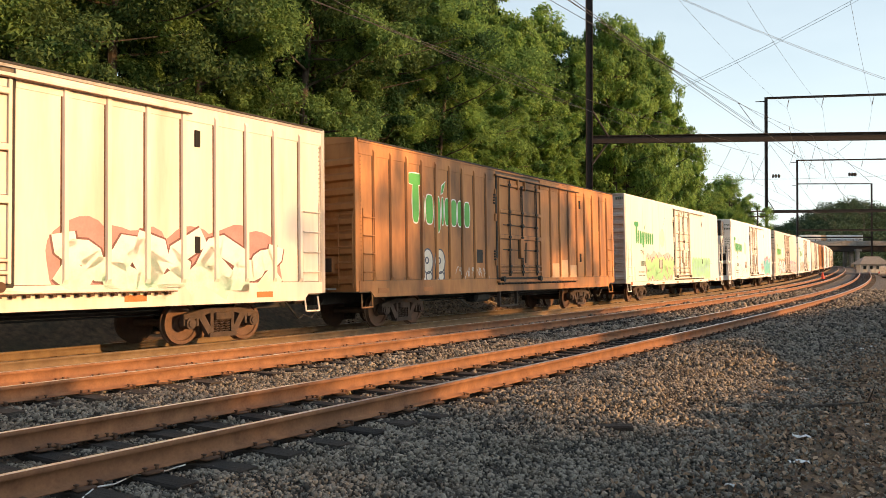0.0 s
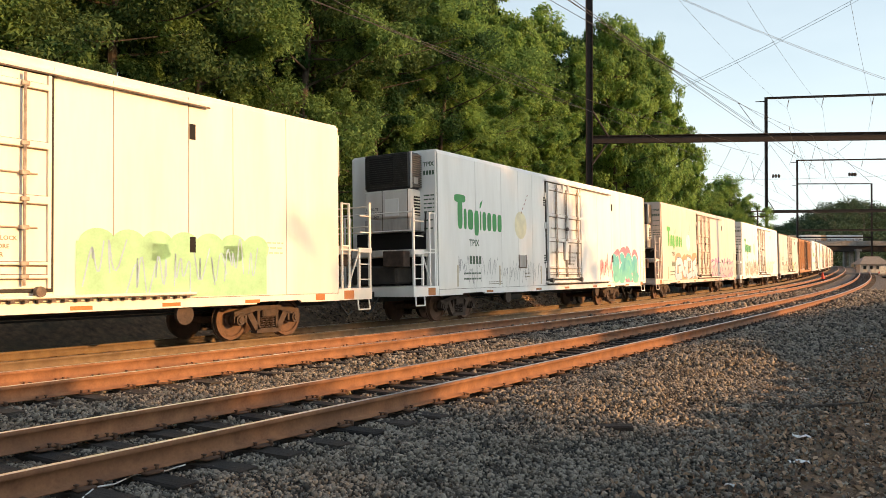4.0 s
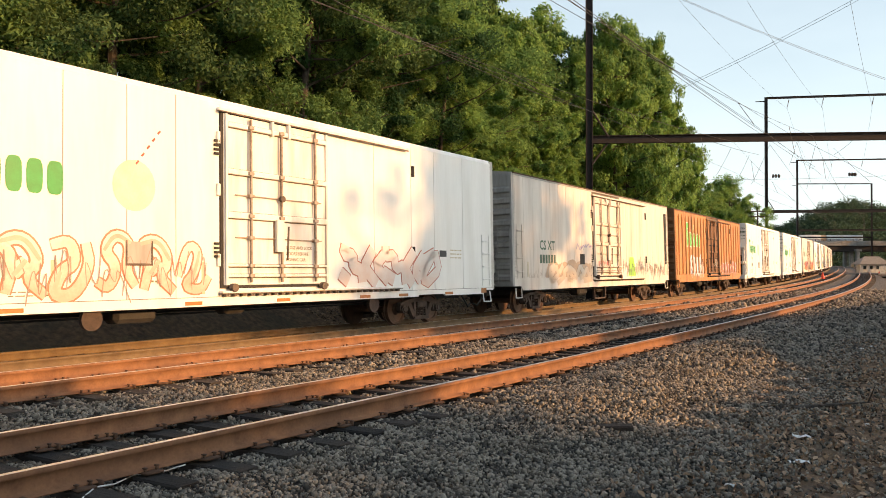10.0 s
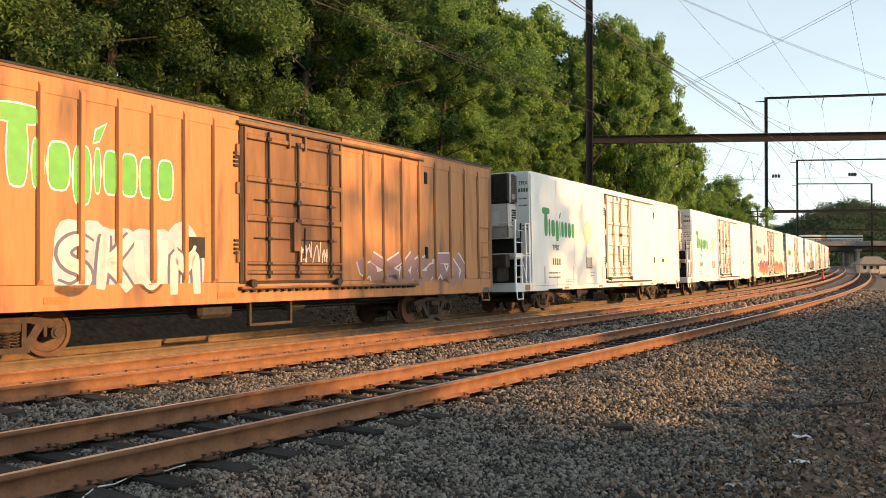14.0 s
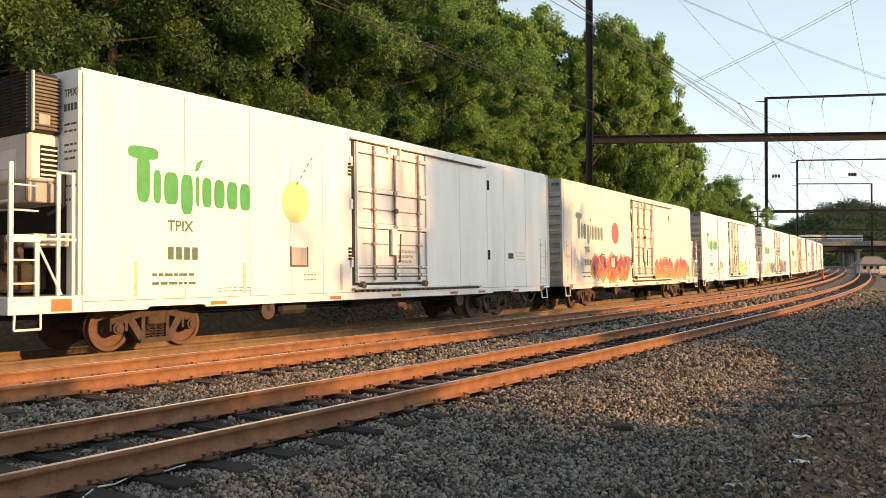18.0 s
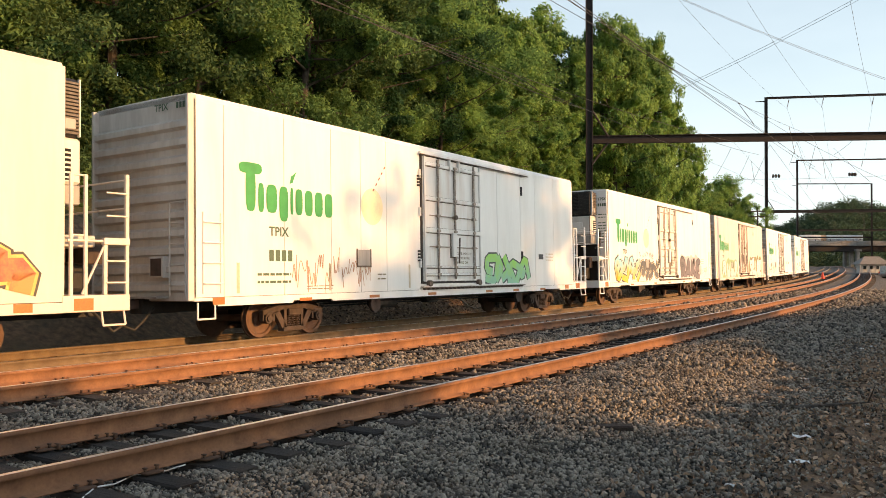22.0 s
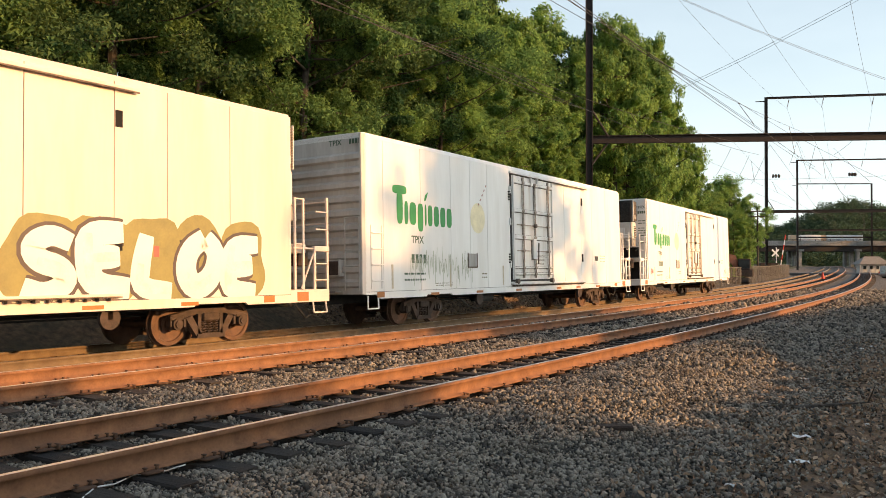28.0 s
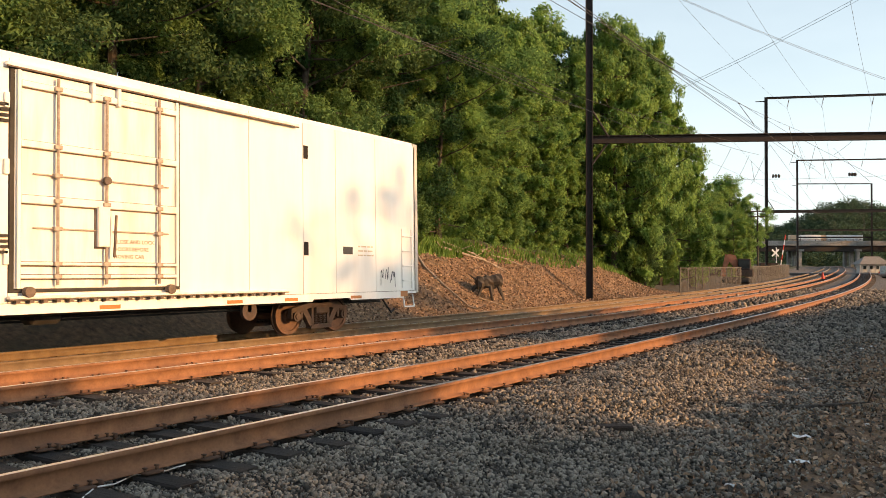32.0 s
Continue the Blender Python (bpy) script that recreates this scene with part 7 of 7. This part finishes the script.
def block_piece(car, x0, x1, z0, z1, n, fill, edge, halo, foot, seed, lo=0.9, fat=0.06, rim=None, thick=0.34):
    """A sprayed piece of n heavy slanting forms, outlined once or twice, with a cloud of colour behind."""
    rr = random.Random(seed)
    w, h = (x1 - x0) / n, z1 - z0
    if halo:
        films("graffiti_form", clip_z([blob(x0 + w * (i + 0.5) + rr.uniform(-0.1, 0.1), (z0 + z1) / 2 + rr.uniform(-0.02, 0.1) * h, w * 0.68, h * rr.uniform(0.52, 0.62), rr, 26, 0.1) for i in range(n)], lo), paint(*halo), car, 0.0025, "sprayed cloud of colour")
    last = -1
    for i in range(n):
        k = rr.choice([q for q in range(len(BLOCKS)) if q != last])
        last = k
        lean, up, flip, over = rr.uniform(-0.1, 0.3), rr.uniform(-0.05, 0.05) * h, rr.random() < 0.5, rr.random() < 0.35
        for j, st in enumerate(BLOCKS[k]):
            pts = [(x0 + w * (i - 0.06 + 1.12 * (1 - px if flip else px) + lean * (pz - 0.5)) + rr.uniform(-0.06, 0.06) * w, z0 + up + h * (0.12 + 0.76 * (1 - pz if over else pz)) + rr.uniform(-0.07, 0.07) * h) for px, pz in st]
            tw = thick * min(w, h * 0.8) * rr.uniform(0.95, 1.15)
            d = 0.0045 + 0.0012 * ((2 * i + j) % 4)
            if rim:
                film("graffiti_form", clip_z(ribbon(pts, tw + 2 * fat + 0.09, 0.95, 1), lo), paint(*rim), car, d - 0.001, "outer rim of a sprayed form")
            film("graffiti_form", clip_z(ribbon(pts, tw + 2 * fat, 0.95, 1), lo), paint(*edge), car, d, "outline of a sprayed form")
            film("graffiti_form", clip_z(ribbon(pts, tw, 0.95, 1), lo), faded_paint(fill, foot), car, d + 0.0055, "heavy sprayed form")


def scribble(car, x0, x1, z0, z1, n, col, seed, width=0.022, d=0.006):
    """Thin sprayed strokes that cannot be read."""
    rr = random.Random(seed)
    quads = []
    w, h = (x1 - x0) / n, z1 - z0
    for i in range(n):
        m = rr.randint(4, 7)
        low = rr.uniform(0.0, 0.3)
        pts = [(x0 + w * (i + 0.1 + 0.8 * k / (m - 1) + rr.uniform(-0.3, 0.3)), z0 + h * (low + (0.65 if k % 2 else 0.0) + rr.uniform(-0.15, 0.2))) for k in range(m)]
        quads += ribbon(pts, width, 1.0)
    return tagged(film("scribble", quads, paint(*col), car, d, "thin sprayed scribbles"), kind="stuff")


def text_bars(car, x0, x1, z0, z1, rows, mat, seed, d=0.004):
    """Small writing that cannot be read: plain bars."""
    rr = random.Random(seed)
    P = []
    h = (z1 - z0) / rows
    for i in range(rows):
        x = x0
        if rows > 4 and rr.random() < 0.35:
            continue
        while x < x1 - 0.03:
            e = min(x1, x + rr.uniform(0.06, 0.2))
            P.append(rect(x, e, z0 + h * (i + 0.34), z0 + h * (i + 0.66)))
            x = e + 0.03
    return tagged(film("small_print", P, mat, car, d), kind="stuff")


def fruit(car, x, z, rx, rz, col):
    film("fruit_emblem", [oval(x, z, rx, rz)], paint(*col), car, 0.004, "painted round fruit with a striped straw")
    P = []
    for i in range(5):
        cx, cz = x + 0.06 + 0.115 * i, z + rz * 0.92 + 0.15 * i
        P.append([(cx - 0.045, cz - 0.02), (cx - 0.015, cz - 0.045), (cx + 0.045, cz + 0.02), (cx + 0.015, cz + 0.045)])
    films("straw_stripe", P, paint(0.3, 0.08, 0.06), car, 0.006)


PROTO_R = white_car(True)       # cooling unit at the end that comes first
PROTO_L = white_car(False)
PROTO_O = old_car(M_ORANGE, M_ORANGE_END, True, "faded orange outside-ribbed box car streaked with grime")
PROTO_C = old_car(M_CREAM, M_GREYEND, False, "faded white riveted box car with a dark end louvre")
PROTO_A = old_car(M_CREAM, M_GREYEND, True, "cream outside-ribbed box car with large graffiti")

CARS = []      # (thing, place of its first end in the train, truck places)
SPARE = {PROTO_R: [PROTO_R] + [copy_thing(PROTO_R, Matrix.Identity(4)) for _ in range(6)],
         PROTO_L: [PROTO_L] + [copy_thing(PROTO_L, Matrix.Identity(4)) for _ in range(4)],
         PROTO_O: [PROTO_O, copy_thing(PROTO_O, Matrix.Identity(4))], PROTO_C: [PROTO_C], PROTO_A: [PROTO_A]}


def car_of(proto, left, trucks, label=""):
    car = SPARE[proto].pop(0)
    if label:
        car["label"] = label
    CARS.append((car, left, trucks))
    return car


def white(kind, right, number, seed, label, mark=M_GREEN, fruit_col=(0.82, 0.74, 0.5)):
    g = kind == "R"
    car = car_of(PROTO_R if g else PROTO_L, right - WL, (1.8, 14.67) if g else (3.23, 16.1), label)
    x = 0.86 if g else 1.15
    company_mark(car, x, 2.78, 2.98, 0.88, mark)
    lettering(car, "TPIX", x + 0.84, 2.2, 0.2, M_TEXT)
    if number:
        lettering(car, "four bars", x + 0.84, 1.66, 0.24, M_TEXT, "figure_bar")
    text_bars(car, x + 0.5, x + 1.5, 1.14, 1.46, 2, M_TEXT, seed)
    text_bars(car, x + 2.0, x + 2.9, 1.02, 1.14, 2, M_STENCIL, seed + 3)
    text_bars(car, 5.35 if g else 5.75, 5.75 if g else 6.1, 1.2, 1.42, 2, M_STENCIL, seed + 4)
    text_bars(car, 15.5, 16.1, 1.78, 2.1, 3, M_MARKER, seed + 5)
    if fruit_col:
        fruit(car, 5.1 if g else 5.55, 2.97 if g else 3.05, 0.44, 0.46, fruit_col)
    dx = 7.12 if g else 7.75
    if g:
        lettering(car, "TPIX", -0.065, 4.42, 0.125, M_TEXT, face=-1.08)
        if number:
            lettering(car, "four bars", -0.065, 4.17, 0.125, M_TEXT, "figure_bar", face=-1.08)
        tb = text_bars(car, -1.45, -1.1, 2.6, 4.0, 12, M_TEXT, seed + 2)
        tb.matrix_basis = Matrix.Translation((-0.067 - HALF - 0.004 + HALF + 0.004, 0, 0)) @ Matrix.Rotation(-math.pi / 2, 4, "Z") @ Matrix.Translation((2.54, HALF + 0.004, 0))
    else:
        if number:
            lettering(car, "TPIX", -0.06, 4.62, 0.14, M_TEXT, face=-0.45)
            lettering(car, "four bars", -0.06, 4.62, 0.12, M_TEXT, "figure_bar", face=-1.1)
    return car


TINTS = {}


def recoat(car, old, coat):
    """Another coat of paint on those parts of one car that wear the old ones."""
    for ob in car.children_recursive:
        if ob.type == "MESH" and ob.data.materials and ob.data.materials[0] in old:
            ob.material_slots[0].link = "OBJECT"
            ob.material_slots[0].material = coat


def tint(car, low, high):
    if low not in TINTS:
        TINTS[low] = surface("cream_car_paint", low, high, 1.6, 0.45, 0, 0.06, stretch=(1.4, 1.4, 0.22), stain=tuple(0.7 * c for c in low), stain_amount=0.35, fine=9)
    recoat(car, (M_WHITE, M_DOOR), TINTS[low])


def build_train():
    a = car_of(PROTO_A, -18.22, (2.49, 14.71))
    block_piece(a, 10.9, 15.8, 0.95, 2.15, 5, (0.76, 0.76, 0.72), (0.15, 0.055, 0.055), (0.5, 0.21, 0.2), (0.36, 0.6, 0.5), 3, 0.82, fat=0.04, thick=0.42)
    b = car_of(PROTO_O, 0.3, (2.49, 14.71))
    recoat(b, (M_ORANGE, M_ORANGE_END), M_ORANGE_GRIME)
    company_mark(b, 2.1, 2.88, 3.3, 1.15, M_LIME, 0.004, M_WHITE)
    films("graffiti_form", [oval(3.0, 1.72, 0.27, 0.33), rect(2.8, 3.22, 0.95, 1.5), oval(3.62, 1.72, 0.27, 0.33), rect(3.42, 3.84, 0.95, 1.5)], paint(0.66, 0.62, 0.55), b, 0.006, "pale sprayed shapes")
    for cx in (3.0, 3.62):
        for P in (ring(cx, 1.72, 0.29, 0.36, 0.05), ring(cx + 0.06, 1.3, 0.17, 0.15, 0.045), ring(cx - 0.04, 1.74, 0.1, 0.1, 0.05)):
            film("graffiti_form", P, paint(0.09, 0.09, 0.12), b, 0.009, "dark outline of the pale shapes")
        film("graffiti_form", [rect(cx - 0.23, cx - 0.19, 0.95, 1.5), rect(cx + 0.2, cx + 0.24, 0.95, 1.5)], paint(0.09, 0.09, 0.12), b, 0.008, "dark outline of the pale shapes")
    films("graffiti_form", [rect(11.07, 11.7, 0.98, 1.72), rect(11.86, 12.5, 0.98, 1.85), rect(12.64, 13.28, 0.98, 1.66)], paint(0.56, 0.36, 0.2), b, 0.006, "pale painted-over patch")
    scribble(b, 4.5, 6.4, 1.2, 1.7, 5, (0.62, 0.58, 0.52), 3, 0.02)
    scribble(b, 0.9, 2.4, 0.95, 1.4, 5, (0.2, 0.09, 0.06), 4, 0.012)
    c = white("L", 37.1, True, 5, "white refrigerator car with green and pink graffiti")
    tint(c, (0.76, 0.71, 0.62), (0.84, 0.8, 0.71))
    block_piece(c, 2.9, 7.4, 0.95, 2.15, 5, (0.34, 0.6, 0.27), (0.62, 0.44, 0.42), (0.62, 0.44, 0.42), (0.28, 0.55, 0.26), 6, fat=0.07, rim=(0.1, 0.07, 0.09), thick=0.4)
    films("graffiti_form", [rect(11.3, 15.6, 0.96, 1.95), *[oval(11.7 + 0.6 * i, 1.9, 0.36, 0.28) for i in range(7)]], paint(0.3, 0.58, 0.34), c, 0.006, "flat green sprayed patch")
    scribble(c, 11.4, 15.4, 1.0, 2.2, 9, (0.3, 0.45, 0.6), 7, 0.03, 0.009)
    d = white("R", 59.27, True, 8, "white refrigerator car with teal and pink graffiti")
    bubble_piece(d, 13.7, 16.9, 0.95, 2.25, 4, (0.1, 0.42, 0.46), (0.62, 0.72, 0.74), (0.7, 0.2, 0.27), (0.16, 0.5, 0.42), 9, thick=0.5, fat=0.06)
    scribble(d, 12.2, 13.5, 1.0, 2.25, 7, (0.6, 0.1, 0.13), 10, 0.025)
    scribble(d, 1.0, 6.6, 1.0, 2.0, 16, (0.2, 0.2, 0.2), 11, 0.012)
    e = white("R", 80.1, True, 12, "cream-tinted white refrigerator car with blue outlined graffiti", mark=M_LIME, fruit_col=(0.82, 0.81, 0.76))
    tint(e, (0.64, 0.525, 0.445), (0.75, 0.635, 0.555))
    block_piece(e, 2.5, 6.9, 0.95, 2.15, 4, (0.7, 0.74, 0.74), (0.12, 0.16, 0.24), (0.55, 0.3, 0.16), (0.38, 0.5, 0.6), 13, fat=0.05)
    block_piece(e, 10.6, 16.9, 0.95, 1.95, 7, (0.5, 0.5, 0.5), (0.1, 0.1, 0.12), (0.6, 0.26, 0.4), (0.36, 0.37, 0.38), 14, fat=0.04)
    films("graffiti_form", [oval(10.9 + 0.86 * i, 2.0 + 0.06 * (i % 3), 0.13, 0.13, 12) for i in range(7)], paint(0.62, 0.16, 0.36), e, 0.005, "round magenta spray dot")
    f = white("R", 100.7, True, 15, "white refrigerator car with sketched red and black graffiti")
    sprayed_piece(f, 1.0, 6.8, 0.95, 2.15, 7, (0.76, 0.66, 0.6), (0.56, 0.2, 0.13), None, (0.7, 0.42, 0.34), 16, thick=0.22, fat=0.035)
    scribble(f, 2.6, 6.8, 0.95, 2.0, 9, (0.34, 0.24, 0.2), 17, 0.016, 0.016)
    block_piece(f, 10.7, 14.9, 0.95, 2.15, 5, (0.78, 0.72, 0.68), (0.46, 0.16, 0.12), None, (0.74, 0.58, 0.5), 17, fat=0.03)
    g = car_of(PROTO_C, 102.2, (2.49, 14.71))
    lettering(g, "CS XT", 1.95, 2.2, 0.33, M_TEXT)
    lettering(g, "six bars", 1.95, 1.72, 0.3, M_TEXT, "figure_bar")
    block_piece(g, 2.7, 6.75, 0.95, 1.72, 5, (0.62, 0.57, 0.5), (0.36, 0.29, 0.24), (0.5, 0.36, 0.25), (0.54, 0.44, 0.34), 18, fat=0.035)
    films("graffiti_form", [[(11.1, 0.95), (12.2, 0.95), (12.05, 1.6), (11.85, 2.05), (11.35, 2.05)]], paint(0.3, 0.66, 0.08), g, 0.008, "bright lime sprayed patch")
    scribble(g, 10.4, 16.5, 1.0, 2.1, 22, (0.13, 0.12, 0.13), 19, 0.026, 0.011)
    scribble(g, 1.0, 4.0, 1.0, 1.6, 10, (0.45, 0.36, 0.3), 20, 0.018)
    scribble(g, 5.2, 7.0, 2.25, 2.55, 5, (0.25, 0.22, 0.45), 21, 0.03)
    scribble(g, 7.4, 8.6, 1.5, 2.0, 6, (0.6, 0.15, 0.16), 22, 0.025, 0.06)
    h = car_of(PROTO_O, 120.95, (2.49, 14.71), "faded orange outside-ribbed box car with silver graffiti")
    company_mark(h, 2.0, 2.9, 3.4, 1.12, M_LIME, 0.004, M_WHITE)
    angular_piece(h, 2.95, 5.95, 0.95, 2.1, 4, (0.66, 0.66, 0.64), (0.12, 0.12, 0.2), (0.36, 0.5, 0.6), (0.5, 0.52, 0.55), 23, word="SKUM")
    block_piece(h, 10.95, 15.7, 0.95, 1.95, 6, (0.36, 0.2, 0.22), (0.7, 0.66, 0.66), None, (0.3, 0.16, 0.12), 24, fat=0.05)
    scribble(h, 8.6, 9.6, 1.5, 2.2, 4, (0.66, 0.64, 0.6), 25, 0.03, 0.055)
    white("R", 158.95, True, 26, "clean white refrigerator car with green company mark")
    white("R", 179.85, True, 27, "clean bright white refrigerator car with green company mark", fruit_col=(0.8, 0.66, 0.28))
    k = white("L", 199.15, True, 28, "white refrigerator car with red and yellow graffiti", mark=paint(0.12, 0.2, 0.16), fruit_col=(0.55, 0.09, 0.07))
    tint(k, (0.72, 0.63, 0.54), (0.81, 0.72, 0.63))
    block_piece(k, 2.8, 7.35, 0.9, 2.2, 5, (0.26, 0.045, 0.09), (0.74, 0.44, 0.07), None, (0.62, 0.2, 0.05), 29, rim=(0.05, 0.04, 0.045), fat=0.055, thick=0.4)
    block_piece(k, 11.3, 17.3, 0.9, 2.05, 6, (0.4, 0.06, 0.07), (0.76, 0.5, 0.14), None, (0.64, 0.26, 0.08), 30, rim=(0.06, 0.05, 0.05), fat=0.055, thick=0.4)
    scribble(k, 0.9, 1.9, 1.2, 2.5, 5, (0.4, 0.4, 0.5), 31, 0.025)
    l = white("L", 219.65, True, 32, "white refrigerator car with small green graffiti and scuffs")
    block_piece(l, 11.2, 14.2, 0.95, 2.0, 4, (0.34, 0.68, 0.14), (0.05, 0.06, 0.06), None, (0.3, 0.58, 0.4), 33, fat=0.05)
    scribble(l, 2.6, 5.5, 1.0, 1.9, 10, (0.45, 0.25, 0.15), 34, 0.02)
    m = white("R", 241.4, True, 35, "white refrigerator car covered in blue and yellow graffiti")
    block_piece(m, 0.75, 3.95, 0.95, 2.2, 4, (0.3, 0.58, 0.68), (0.03, 0.03, 0.035), None, (0.76, 0.5, 0.04), 36, rim=(0.7, 0.68, 0.62), fat=0.06)
    block_piece(m, 4.0, 6.85, 0.95, 1.98, 4, (0.1, 0.1, 0.1), (0.66, 0.56, 0.36), None, (0.15, 0.15, 0.15), 37, rim=(0.05, 0.05, 0.05), fat=0.04)
    angular_piece(m, 11.0, 15.2, 0.95, 2.1, 4, (0.13, 0.12, 0.12), (0.045, 0.04, 0.045), (0.6, 0.48, 0.48), (0.2, 0.17, 0.18), 38, word="RAKE", thick=0.34)
    scribble(m, 15.2, 16.8, 1.0, 1.9, 4, (0.12, 0.12, 0.13), 39, 0.02)
    scribble(m, 3.9, 6.2, 1.95, 2.4, 6, (0.66, 0.14, 0.2), 40, 0.022)
    n = white("L", 260.7, False, 41, "white refrigerator car with bold white and orange graffiti")
    tint(n, (0.7, 0.58, 0.5), (0.79, 0.68, 0.6))
    angular_piece(n, 1.9, 6.9, 0.95, 2.0, 4, (0.7, 0.71, 0.7), (0.3, 0.34, 0.4), (0.3, 0.42, 0.2), (0.6, 0.6, 0.62), 42)
    sprayed_piece(n, 11.9, 17.0, 0.95, 2.2, 5, (0.8, 0.79, 0.75), (0.07, 0.05, 0.05), (0.24, 0.21, 0.07), (0.74, 0.72, 0.68), 43, thick=0.42, fat=0.07, word="SELOE")
    films("graffiti_form", [rect(12.5 + 0.95 * i, 12.62 + 0.95 * i, 1.1 + 0.3 * (i % 3), 1.3 + 0.3 * (i % 3)) for i in range(5)], paint(0.45, 0.1, 0.08), n, 0.0042, "small red sprayed patch")
    block_piece(n, 8.0, 10.7, 1.25, 2.2, 4, (0.5, 0.56, 0.68), (0.6, 0.62, 0.66), None, (0.58, 0.62, 0.7), 47, fat=0.03)
    scribble(n, 8.2, 10.6, 1.4, 3.6, 7, (0.13, 0.13, 0.14), 44, 0.035, 0.055)
    o = white("L", 281.15, True, 45, "white refrigerator car with faint grey-green scribbles")
    scribble(o, 1.9, 5.2, 1.0, 2.2, 14, (0.45, 0.47, 0.36), 46, 0.022)
    p = white("R", 302.95, True, 47, "clean white refrigerator car, the last of the train")
    scribble(p, 0.3, 0.8, 1.2, 1.7, 3, (0.6, 0.12, 0.13), 48, 0.03)
    scribble(p, 16.3, 17.0, 1.05, 1.65, 3, (0.1, 0.1, 0.11), 49, 0.025)


build_train()


# ---- what moves ----
LEAN = -1.5            # degrees: the curve's cant leans the cars away from the camera


def car_pose(left, trucks, t):
    """The pose of a car whose trucks ride on the line at t seconds."""
    a, b = spot(left + trucks[0] - SPEED * t), spot(left + trucks[1] - SPEED * t)
    d = (b - a).normalized()
    yaw, pitch = math.atan2(d.y, d.x), math.asin(d.z)
    rot = Matrix.Rotation(yaw, 4, "Z") @ Matrix.Rotation(-pitch, 4, "Y") @ Matrix.Rotation(radians(LEAN), 4, "X")
    return Matrix.Translation(a - d * trucks[0]) @ rot


def motions():
    turn = SPEED / WHEEL_R
    for car, left, trucks in CARS:
        walk(car, [(float(t), car_pose(left, trucks, t)) for t in range(33)])
        for tr in car.children:
            if tr.name.startswith("truck"):
                for w in tr.children:
                    if w.name.startswith("wheelset"):
                        at = Matrix.Translation(w.location)
                        walk(w, [(k / 15, at @ Matrix.Rotation(-turn * k / 15, 4, "Y")) for k in range(481)])


motions()
